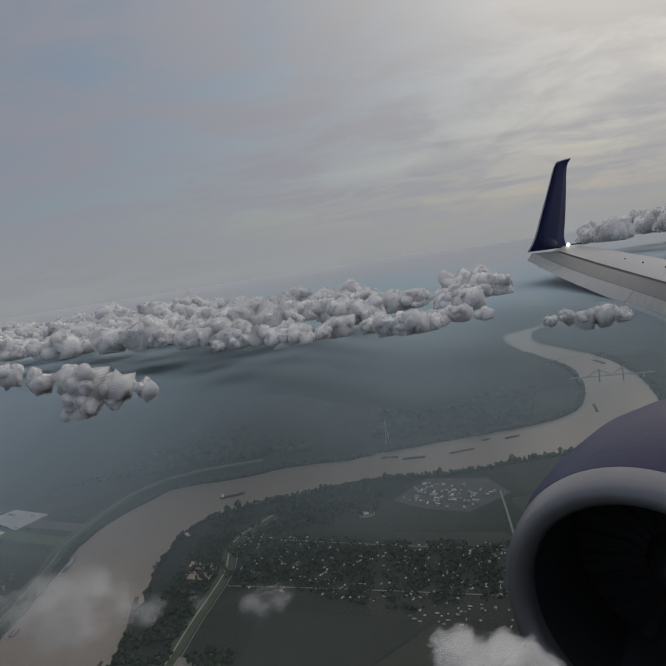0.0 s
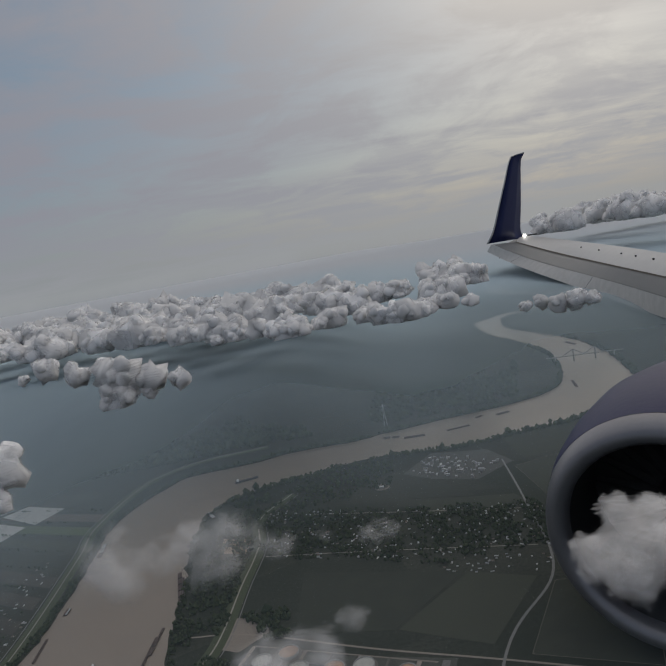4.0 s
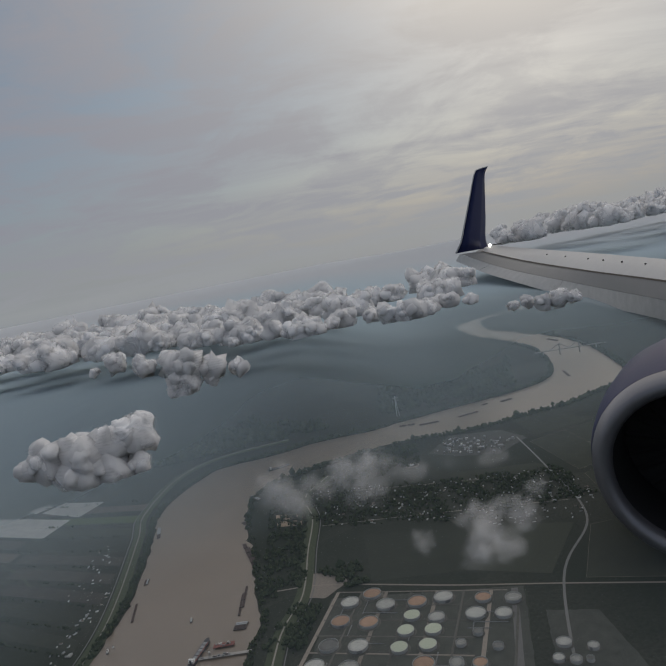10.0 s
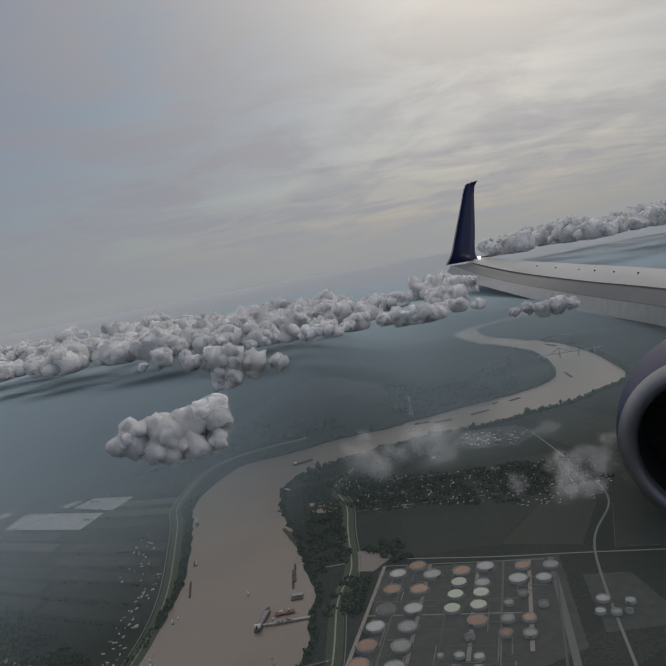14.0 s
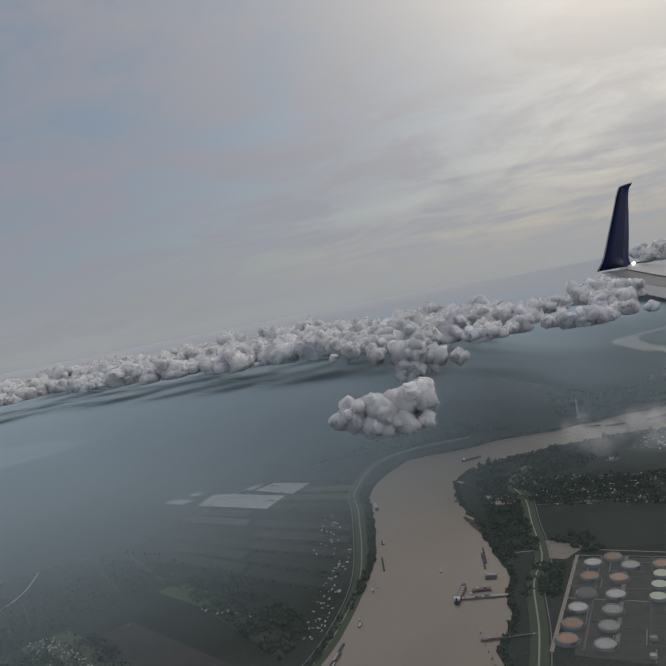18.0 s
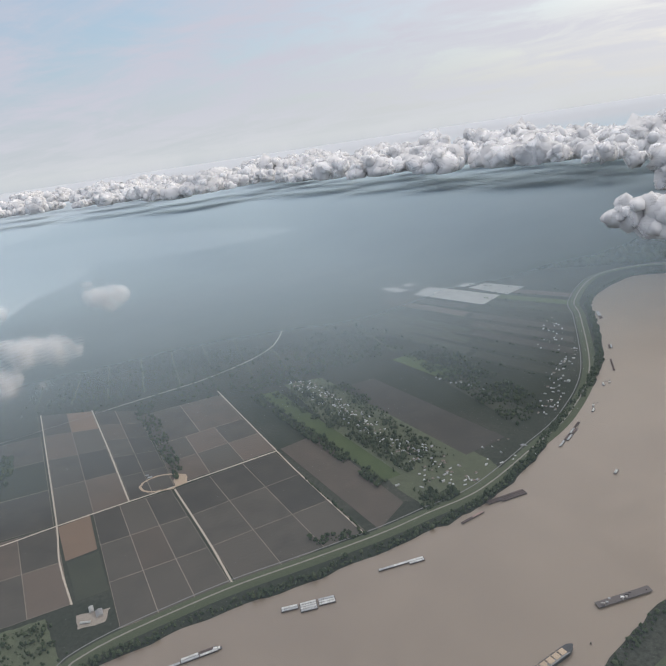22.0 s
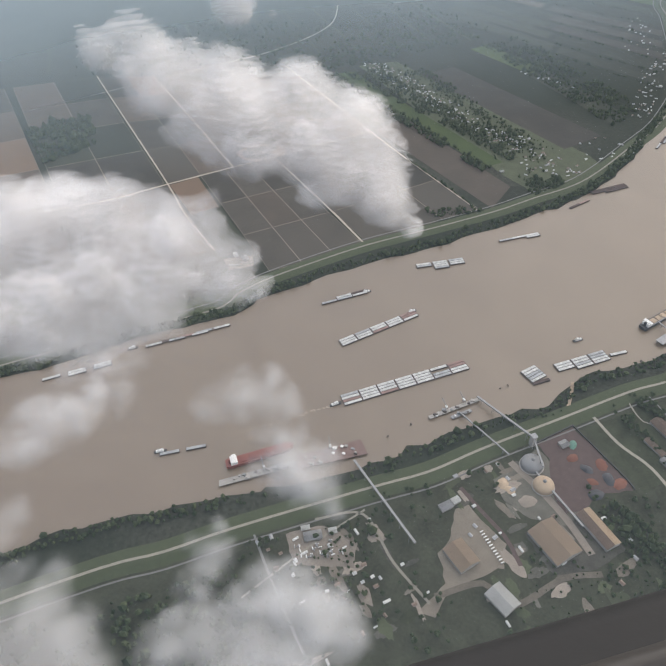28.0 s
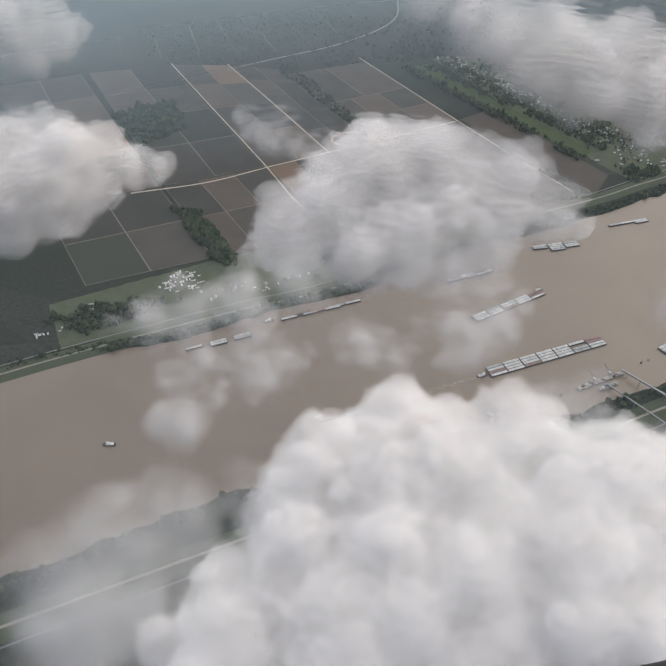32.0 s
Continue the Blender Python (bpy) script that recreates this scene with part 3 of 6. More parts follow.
drift([(-223.5, -131.2, 75.6, 2.52), (-220.8, -128.6, 76.2, 2.55), (-217.3, -128.7, 76, 2.75), (-213.8, -126.8, 76.4, 2.58), (-210.7, -127.3, 76.1, 2.59), (-207.8, -125.5, 76.5, 1.95), (-223.3, -134.5, 74.7, 2.9), (-219.3, -133.1, 74.9, 3.53), (-214.4, -131.5, 75.2, 3.57), (-209.5, -130.8, 75.1, 3.65), (-223, -137.9, 73.8, 3.07), (-218.1, -136.7, 73.9, 3.45), (-213.5, -135.1, 74.1, 3.48), (-209.1, -133.5, 74.4, 3.36), (-206.7, -128.8, 75.6, 2.84), (-218.9, -140, 73, 3.21), (-213.6, -138.6, 73.2, 3.21), (-224.6, -141.4, 72.9, 3.09)], "wide dense white cumulus cloud top", 112, "cloud_layer", 32, 0.45)
drift([(-233.7, -138.4, 73.8, 2.87), (-230.9, -137.7, 73.2, 3.44), (-229.9, -140.6, 72.5, 4), (-233.2, -141.5, 73.2, 2.52), (-230.6, -143.1, 72.3, 3.39), (-229.6, -134.7, 73.3, 1.9), (-227.1, -137.1, 72.4, 3.39), (-227.8, -132.8, 73.2, 1.91)], WISPY, 113, "cloud_thin", 20)
drift([(-211.7, -121.9, 74.1, 2.42), (-211.1, -120, 74.2, 1.73), (-207, -122.4, 72.7, 2.33), (-206.5, -124, 72.4, 2.63), (-208.6, -125.5, 72.8, 3.33), (-211.3, -123.8, 73.7, 2.73), (-205, -122.9, 72.1, 1.64), (-205.9, -126, 71.9, 2.94), (-203.6, -124.8, 71.5, 2.26)], WISPY, 114, "cloud_thin", 20)
drift([(-263.3, -107.5, 77.1, 3.23), (-259.8, -107.1, 75.3, 3.85), (-261.1, -111.7, 73.5, 4.45), (-257.1, -106.8, 73.8, 3.35), (-254.9, -104.3, 73.9, 2.46), (-252.7, -102.7, 73.4, 1.79), (-257.7, -102.9, 76.3, 1.61), (-258, -110.8, 72.2, 2.63), (-260.4, -114.8, 71.4, 2.19), (-265.3, -112.7, 75.5, 4.56)], PUFFY, 115, "cloud_layer", 32, 0.45)
drift([(-287.5, -82, 76.3, 5.14), (-284, -78.8, 76, 3.42), (-281.7, -76.2, 76.2, 1.71), (-292, -84.1, 78.1, 5.56)], PUFFY, 116, "cloud_layer", 24, 0.55)
drift([(-250.6, -89.7, 73.5, 1.44), (-248.5, -90, 72.4, 1.82), (-246.3, -90.2, 71.3, 1.94), (-244.1, -89.6, 70.9, 1.6), (-242.5, -89.7, 70.2, 0.77)], WISPY, 117, "cloud_wisp", 16, 0.3)
drift([(-243.8, -119.4, 69.9, 2.78), (-240.8, -117.3, 69.9, 2.77), (-237.6, -115.1, 70, 2.76), (-238.3, -120, 68.4, 2.22), (-235.2, -117.1, 68.7, 2.68), (-231.4, -117.3, 67.8, 1.76), (-226.9, -114.9, 67.6, 1.77), (-239.2, -122.6, 67.7, 1.77), (-237.5, -125.2, 66.4, 2.16), (-236.4, -122.4, 67.1, 1.52), (-233.2, -119.9, 67.3, 2.17), (-218.9, -109.5, 67.7, 2.33), (-216.9, -107.4, 68, 2.38), (-220.3, -112, 67.1, 1.37)], WISPY, 118, "cloud_wisp", 20)
drift([(-204.1, -105.6, 72, 2.34), (-201.7, -105, 71.8, 2.33), (-204.8, -106.8, 71.7, 1.37), (-199.8, -106.8, 71, 1.72), (-198.1, -108, 70.3, 2.44), (-196.6, -108.8, 69.8, 1.86), (-194.9, -109.6, 69.3, 1.3), (-200.1, -108.4, 70.5, 1.51)], WISPY, 119, "cloud_thin", 20, 0.35)
drift([(-200.7, -120.7, 68.7, 1.73), (-199.2, -119.2, 68.9, 1.72), (-197.5, -117.6, 69, 1.73), (-195.7, -116.1, 69.1, 2.08), (-194.1, -116.2, 68.9, 2.42), (-192.6, -116.9, 68.6, 2.07), (-196.2, -119, 68.6, 2.39), (-200.5, -117.5, 69.4, 1.39), (-200.7, -115.2, 69.8, 1.77), (-195.2, -114.7, 69.3, 1.39), (-193.9, -119, 68.3, 2.72), (-196.9, -121, 68.3, 2.72)], WISPY, 120, "cloud_thin", 20, 0.35)
veiled([(100.2, 449.4, 38.7, 4.7), (110.9, 446.2, 40.8, 5.37), (121.8, 441.5, 37.4, 6.7), (133.6, 438, 39.5, 8.05), (143.2, 434.3, 38.5, 6.04)], 31, "hazy white cumulus cloud above the river bend", 121, 0.8)

# the bank along the horizon: its near edge on the plan, filled behind with rows of cumulus
EDGE = [(-1500, 520), (-1100, 600), (-900, 640), (-760, 640), (-620, 590), (-520, 640), (-450, 600), (-365, 575), (-300, 540), (-230, 475), (-160, 455), (-110, 395), (-55, 345), (20, 345)]
rng_c = random.Random(77)
edge_line = spline(EDGE, 6.0)
cell = 0
for row in range(4):
    i = len(edge_line) - 1
    while i > 0:
        x, y = edge_line[i]
        out = math.atan2(x + 90, y + 60)
        near_by = math.hypot(x + 90, y + 60)
        far = near_by * (1.03 + 0.17 * row + rng_c.uniform(-0.04, 0.05))
        size = (7.5 + 0.0095 * far) * rng_c.uniform(0.6, 1.35) * float(np.interp(x, [-900, -300], [0.62, 1.0]))
        level = 58 + rng_c.uniform(-1, 2.5)
        lobes = []
        for _ in range(rng_c.randint(4, 6)):
            a = out + rng_c.gauss(0, 0.8) * size / far
            f = far + rng_c.uniform(-0.9, 0.9) * size
            one = size * rng_c.uniform(0.45, 0.95)
            lobes.append((-90 + f * math.sin(a), -60 + f * math.cos(a), level + one * rng_c.uniform(0.25, 0.65), one))
        if rng_c.random() < 0.82:
            bank_cloud(lobes, level, "distant cumulus bank along the hazy horizon", 200 + cell)
        cell += 1
        i -= max(2, int(size * (2.3 if row < 2 else 2.9) * near_by / far / 6.0 * rng_c.uniform(0.8, 1.25)))
for row in range(3):
    bearing = 21.0
    while bearing < 46:
        far = (1350 + 260 * row) * rng_c.uniform(0.95, 1.1)
        size = 22 * rng_c.uniform(0.8, 1.4)
        lobes = []
        for _ in range(5):
            a, f, one = radians(bearing) + rng_c.gauss(0, 1.0) * size / far, far + rng_c.uniform(-1, 1) * size, size * rng_c.uniform(0.5, 1.0)
            lobes.append((-90 + f * math.sin(a), -60 + f * math.cos(a), 60 + one * rng_c.uniform(0.2, 0.6), one))
        bank_cloud(lobes, 60, "distant cumulus bank along the hazy horizon", 600 + cell)
        cell += 1
        bearing += math.degrees(2.2 * size / far) * rng_c.uniform(0.8, 1.3)
# ---------------------------------------------------------------- land and water
ground_bm = bm_new()
bmesh.ops.create_grid(ground_bm, x_segments=24, y_segments=24, size=9000)
ground = part("ground", ground_bm, "ground")
tagged(ground, "flat hazy green river delta with woods and fields", "ground", kind="structure")

LEFT = [(-430, -205), (-360, -125), (-326, -84), (-293, -59.5), (-276, -42), (-258, -27.5), (-252, -17), (-232, 4), (-217, 17), (-193, 42), (-181, 57), (-172, 75), (-163.4, 104), (-153, 142), (-148, 173), (-150, 215), (-154, 257), (-148, 285), (-138, 303), (-130, 313), (-97, 317.5), (-71, 324.5), (-38, 324), (-22, 329), (25, 337), (54, 342), (81, 354), (96, 376), (108, 415), (114, 464), (107, 517), (96, 580), (101, 655), (136, 683), (190, 705), (222, 740), (215, 790), (180, 850), (168, 905), (190, 980)]
RIGHT = [(-405, -250), (-340, -170), (-289, -122), (-262, -95), (-240, -79), (-224, -69), (-210, -59), (-195, -44), (-180, -31), (-173, -21), (-158, -9), (-147, 10), (-139, 24), (-125, 50), (-112, 82), (-109, 101), (-103.5, 115), (-102.5, 130), (-99, 145), (-102, 162), (-105, 195), (-110, 235), (-106, 262), (-88, 275), (-55, 286), (-32, 292.5), (12, 287), (38, 292), (67, 296), (93, 308), (112, 318), (127, 339), (137, 380), (145, 425), (145, 481), (136, 537), (121, 593), (130, 650), (165, 669), (225, 685), (262, 735), (255, 800), (215, 860), (205, 905), (235, 980)]
bank_left = spline(LEFT, 3.0, 0.35, 3)
bank_right = spline(RIGHT, 3.0, 0.45, 4)


def river_mesh():
    # both banks sampled alike by running length, and stitched across
    def even(line, n):
        s = np.r_[0, np.cumsum(np.linalg.norm(np.diff(line, axis=0), axis=1))]
        at = np.linspace(0, s[-1], n)
        return np.c_[np.interp(at, s, line[:, 0]), np.interp(at, s, line[:, 1])]

    bm = bm_new()
    ring = [bm.verts.new((x, y, 0.02)) for x, y in np.vstack([bank_left, bank_right[::-1]])]
    f = bm.faces.new(ring)
    f.normal_update()
    if f.normal.z < 0:
        f.normal_flip()
    bmesh.ops.triangulate(bm, faces=[f])
    return bm


river = part("water", river_mesh(), "river_water")
tagged(river, "wide muddy brown river bending between levees", "river", kind="structure")

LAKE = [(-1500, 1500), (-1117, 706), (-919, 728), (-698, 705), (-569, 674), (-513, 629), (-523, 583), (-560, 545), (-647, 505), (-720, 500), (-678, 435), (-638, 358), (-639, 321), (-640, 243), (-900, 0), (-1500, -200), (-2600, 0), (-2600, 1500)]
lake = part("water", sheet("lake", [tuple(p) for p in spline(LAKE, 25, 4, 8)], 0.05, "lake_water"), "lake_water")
tagged(lake, "lake with pale sky reflection in its colour, fading into haze", "lake", kind="structure")

# levees: a grassy ridge with a shell road on its crown
LEVEE_L = [(-430, -190), (-352, -112), (-318, -77), (-285, -46), (-273.6, -36.8), (-262, -25.7), (-260.8, -20), (-256, -11.7), (-246, 0.3), (-235, 12.2), (-220, 25.6), (-205, 39.6), (-195, 50.8), (-182, 65.7), (-170, 92), (-159.3, 120), (-153.5, 163), (-159, 233), (-163, 264), (-154, 313), (-131, 336), (-90, 343)]
LEVEE_R = [(-300, -145), (-253, -100.5), (-239, -89.5), (-229, -80.7), (-208.4, -64.2), (-199, -57), (-190, -47.7), (-176.7, -35), (-164, -22.8), (-150.4, -10.7), (-128, 22), (-107, 68), (-97.5, 101.5), (-92.3, 134), (-85.2, 154), (-82.5, 185), (-79.7, 214), (-82, 240), (-70, 262)]
for line, tag in ((spline(LEVEE_L, 3), "far"), (spline(LEVEE_R, 3), "near")):
    ribbon("levee", line, [(2.6, 0.03), (1.1, 0.34), (0.5, 0.40), (-0.5, 0.40), (-1.1, 0.34), (-2.6, 0.03)], "levee_grass", "grassy flood levee running along the river", "levee")
    ribbon("road", line, [(0.28, 0.412), (-0.28, 0.412)], "shell_path", "pale shell track on the levee crown", "road")
    ribbon("road", line, [(3.55 if tag == "far" else -3.1, 0.062), (3.2 if tag == "far" else -3.45, 0.062)], "asphalt", "grey river road behind the levee", "road")


def clumps(name, centres, radii, mat="foliage", label="", category="trees", seed=5, tall=1.0):
    """Many small uneven leaf clumps as one piece of stuff."""
    rng = np.random.default_rng(seed)
    base = np.array([(0, 0, 1.0), (0.9, 0, 0.25), (0.28, 0.86, 0.3), (-0.73, 0.53, 0.2), (-0.73, -0.53, 0.3), (0.28, -0.86, 0.22), (0.5, 0.4, -0.6), (-0.6, 0.1, -0.6), (0.1, -0.6, -0.6)])
    tri = np.array([(0, 1, 2), (0, 2, 3), (0, 3, 4), (0, 4, 5), (0, 5, 1), (1, 6, 2), (2, 6, 7), (2, 7, 3), (3, 7, 4), (4, 7, 8), (4, 8, 5), (5, 8, 1), (1, 8, 6), (6, 8, 7)])
    n = len(centres)
    a = rng.uniform(0, 2 * np.pi, n)
    rot = np.stack([np.cos(a), -np.sin(a), np.sin(a), np.cos(a)], 1).reshape(n, 2, 2)
    v = base[None] * rng.uniform(0.65, 1.35, (n, len(base), 1)) * radii[:, None, None]
    v[..., :2] = np.einsum("nij,nkj->nki", rot, v[..., :2])
    v[..., 2] *= tall
    v += centres[:, None]
    faces = (tri[None] + (np.arange(n) * len(base))[:, None, None]).reshape(-1, 3)
    ob = new(name, mesh_of(name, v.reshape(-1, 3), faces, [mat]))
    return tagged(ob, label, category, kind="stuff")


def grove_along(name, line, lo, hi, per, size, seed, label):
    """Trees scattered between two offsets of a line."""
    rng = np.random.default_rng(seed)
    length = np.linalg.norm(np.diff(line, axis=0), axis=1).sum()
    n = int(length * per)
    i = rng.uniform(0, len(line) - 1.001, n)
    k = i.astype(int)
    f = (i - k)[:, None]
    p = line[k] * (1 - f) + line[k + 1] * f
    nr = sides(line)[k]
    gap = np.sin(i * 0.13 + seed) + 0.6 * np.sin(i * 0.37 + 2 * seed) + rng.normal(0, 0.5, n)
    keep = gap > -0.9
    off = rng.uniform(lo, hi, n)[:, None]
    q = (p + nr * off)[keep]
    r = (size * rng.lognormal(0, 0.35, n))[keep]
    c = np.c_[q, 0.1 + r * rng.uniform(0.4, 1.4, len(r))]
    return clumps(name, c, r, label=label, seed=seed, tall=1.2)


def grove_in(name, quad, n, size, seed, label, mat="foliage"):
    rng = np.random.default_rng(seed)
    u, v = rng.uniform(0, 1, (2, n))
    q = np.array([(*c, 0.0) for c in quad])[:, :2]
    p = (q[0] * (1 - u)[:, None] + q[1] * u[:, None]) * (1 - v)[:, None] + (q[3] * (1 - u)[:, None] + q[2] * u[:, None]) * v[:, None]
    # glades: the edge and the inside are uneven
    rim = np.minimum(np.minimum(u, 1 - u), np.minimum(v, 1 - v))
    keep = waves(np.c_[p, np.zeros(n)], 9.0 + 6 * size, seed, 3) + 6 * np.minimum(rim, 0.15) > rng.uniform(0.0, 0.9, n) - 0.2
    p, n = p[keep], int(keep.sum())
    r = size * rng.lognormal(0, 0.35, n)
    return clumps(name, np.c_[p, 0.1 + r * rng.uniform(0.3, 1.2, n)], r, mat, label, seed=seed, tall=1.2)


sel = bank_left[(bank_left[:, 1] < 330) & (bank_left[:, 0] < -100)]
grove_along("bank_trees", sel, 0.4, 3.2, 8, 0.36, 11, "dark green willows lining the far river bank")
sel = bank_right[(bank_right[:, 1] < 275)]
grove_along("bank_trees", sel, -2.8, -0.3, 4, 0.34, 12, "dark green willows lining the near river bank")
sel = bank_left[bank_left[:, 1] > 315]
grove_along("bank_trees", sel, 0.3, 3.0, 5, 0.6, 13, "tree fringe on the distant river bank")
sel = bank_right[bank_right[:, 1] > 265]
grove_along("bank_trees", sel, -4.0, -0.2, 5, 0.6, 14, "tree fringe on the distant river bank")

# ---------------------------------------------------------------- fields
FIELD_KINDS = {
    "crop_dark": ("dark green-grey crop field with faint rows", "field"),
    "crop_brown": ("brown ploughed field with faint rows", "field"),
    "crop_bare": ("bare reddish tan field", "field"),
    "pasture": ("bright green grass strip", "field"),
    "meadow": ("dull green meadow", "field"),
}
rng_f = random.Random(21)


def fields(quad, nu, nv, kinds, gap=0.1, height=0.05):
    """A block of fields split into nu x nv plots with tracks between them; each plot is a low slab of soil."""
    q = [Vector((*c, 0)) for c in quad]
    lu = (q[1] - q[0]).length / nu
    lv = (q[3] - q[0]).length / nv
    if nu * nv > 1:
        tracks = part("field_track", sheet("field_track", [c.xy for c in q], 0.035, "field_track"), "field_track")
        tagged(tracks, "pale earth tracks between crop fields", "track", kind="structure")
    for i in range(nu):
        for j in range(nv):
            gu, gv = gap / lu, gap / lv
            c = [lerp2(q, (i + a) / nu, (j + b) / nv) for a, b in ((gu, gv), (1 - gu, gv), (1 - gu, 1 - gv), (gu, 1 - gv))]
            kind = rng_f.choice(kinds)
            bm = bm_new()
            lowv = [bm.verts.new((p.x, p.y, 0.0)) for p in c]
            cen = sum(c, Vector()) / 4
            top = [bm.verts.new((p.x + (cen.x - p.x) * 0.004, p.y + (cen.y - p.y) * 0.004, height)) for p in c]
            bm.faces.new(top)
            for k in range(4):
                bm.faces.new((lowv[k], lowv[(k + 1) % 4], top[(k + 1) % 4], top[k]))
            bmesh.ops.recalc_face_normals(bm, faces=bm.faces)
            ob = part("field", bm, kind)
            tagged(ob, FIELD_KINDS[kind][0], FIELD_KINDS[kind][1], "fields on the flood plain")


D, B, R_, G, M_ = "crop_dark", "crop_brown", "crop_bare", "pasture", "meadow"
fields([(-236, 13), (-283, 51.2), (-259, 80), (-210, 40.5)], 3, 3, [D, D, D])
fields([(-257, -8), (-302.8, 33), (-284, 50.5), (-237, 12)], 3, 3, [D, D, B, D])
fields([(-293, 10.5), (-310, 24.5), (-303.5, 32.5), (-287, 17.5)], 1, 1, [R_])
fields([(-276, -3), (-292, 10), (-286, 17), (-270, 3)], 1, 1, [M_])
fields([(-300, -26), (-337, 2), (-311, 24.5), (-277, -4)], 2, 3, [D, B, D])
fields([(-285, 53.5), (-312, 79), (-287, 105), (-259, 82)], 2, 3, [B, B, D])
fields([(-312, 79), (-340, 103), (-312, 128), (-287, 105)], 1, 2, [B, D])
fields([(-295, 42.5), (-368, 106), (-345, 108), (-285, 53.5)], 5, 2, [D, D, B, D])
fields([(-311, 25.5), (-394, 99), (-370, 106), (-295.5, 42)], 4, 2, [B, D, B, D, R_])
fields([(-337, 3), (-425, 78), (-396, 98), (-312, 25)], 4, 2, [D, B, D, M_])
fields([(-365, -22), (-455, 52), (-428, 76), (-339, 2)], 4, 2, [D, B, B, D, R_])
fields([(-328, -50), (-364, -23), (-338, 1), (-302, -27)], 2, 2, [D, M_, B])
fields([(-400, -55), (-480, 25), (-457, 50), (-367, -24)], 3, 2, [D, B, D])
fields([(-206, 41.5), (-258, 82.5), (-249, 95), (-203, 56)], 1, 1, [B])
fields([(-213, 66), (-292, 129), (-285, 134), (-208, 71)], 1, 1, [G])
fields([(-190, 86), (-256, 138), (-244, 150), (-179, 100)], 1, 1, [D])
fields([(-212, 150), (-242, 173), (-236, 180), (-205, 158)], 1, 1, [G])
fields([(-176, 110), (-212, 148), (-206, 156), (-172, 120)], 1, 1, [M_])
for k in range(9):
    y = 150 + 15 * k
    fields([(-160 - 0.3 * k, y), (-205 - 3 * k, y + 28), (-203 - 3 * k, y + 36), (-161, y + 8)], 1, 1, [M_, D, M_, G, B])
    fields([(-208 - 3 * k, y + 30), (-262 - 5 * k, y + 64), (-258 - 5 * k, y + 72), (-206 - 3 * k, y + 38)], 1, 1, [M_, D, M_, B])

ROADS = [
    ([(-345, -5), (-325, 9.2), (-310.7, 24.9), (-294.9, 41.7), (-284, 53), (-258.6, 80.9)], 0.32),
    ([(-235.4, 11.2), (-254, 27.4), (-283, 51.2)], 0.3),
    ([(-294.9, 41.7), (-332, 74), (-370.6, 107)], 0.3),
    ([(-276.5, -4), (-294.4, 9.7), (-310.7, 24.9), (-354, 63), (-395.8, 99.7)], 0.26),
    ([(-209.2, 38.7), (-242.7, 66.9), (-258.6, 80.9), (-316, 132)], 0.24),
]
for pts, wide in ROADS:
    ribbon("farm_road", spline(pts, 4), [(wide, 0.056), (-wide, 0.056)], "dirt_road", "pale dirt farm road between fields", "road")
# long track into the woods
ribbon("farm_road", spline([(-400, 60), (-356, 116), (-330, 150), (-318, 190), (-330, 235), (-335, 270)], 5), [(0.35, 0.05), (-0.35, 0.05)], "shell_path", "pale track through distant woods", "road")

# ponds
PONDS = [
    [(-229, 302), (-219.6, 312), (-193.5, 298.7), (-201.8, 282.2)],
    [(-262.6, 290), (-257.8, 309.5), (-232, 296), (-206, 281), (-213, 262)],
    [(-292, 310), (-282, 312), (-269, 301.4), (-276, 297)],
    [(-280, 317.5), (-274, 321), (-267.5, 315.5), (-272, 312)],
    [(-240, 311), (-229.7, 315), (-225.6, 309), (-233, 304)],
]
for p in PONDS:
    tagged(part("pond", sheet("pond", p, 0.09, "pond_water"), "pond_water"), "pale shallow settling pond with straight banks", "pond", "settling ponds")

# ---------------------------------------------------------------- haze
# painted haze sheet: low over the river, raised under the bank, shortening cloud shadows
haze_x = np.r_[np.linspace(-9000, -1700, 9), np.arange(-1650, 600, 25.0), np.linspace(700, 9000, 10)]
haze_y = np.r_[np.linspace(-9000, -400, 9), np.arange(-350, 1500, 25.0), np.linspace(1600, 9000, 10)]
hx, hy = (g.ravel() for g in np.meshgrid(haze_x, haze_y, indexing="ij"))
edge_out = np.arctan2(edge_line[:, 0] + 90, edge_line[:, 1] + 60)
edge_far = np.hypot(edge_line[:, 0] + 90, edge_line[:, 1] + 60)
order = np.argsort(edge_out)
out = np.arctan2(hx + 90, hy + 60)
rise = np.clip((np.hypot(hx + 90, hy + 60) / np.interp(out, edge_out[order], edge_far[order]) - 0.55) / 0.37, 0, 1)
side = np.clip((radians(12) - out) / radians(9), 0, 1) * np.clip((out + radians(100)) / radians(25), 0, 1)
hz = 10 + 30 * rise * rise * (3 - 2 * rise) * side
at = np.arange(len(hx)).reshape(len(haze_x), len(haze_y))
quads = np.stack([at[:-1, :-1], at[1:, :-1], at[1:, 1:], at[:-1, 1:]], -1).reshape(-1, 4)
tagged(new("haze_layer", mesh_of("haze_layer", np.c_[hx, hy, hz], quads, ["haze_low"], True)), "thin sheet painted as blue-grey air haze over the plain", "haze", kind="structure")

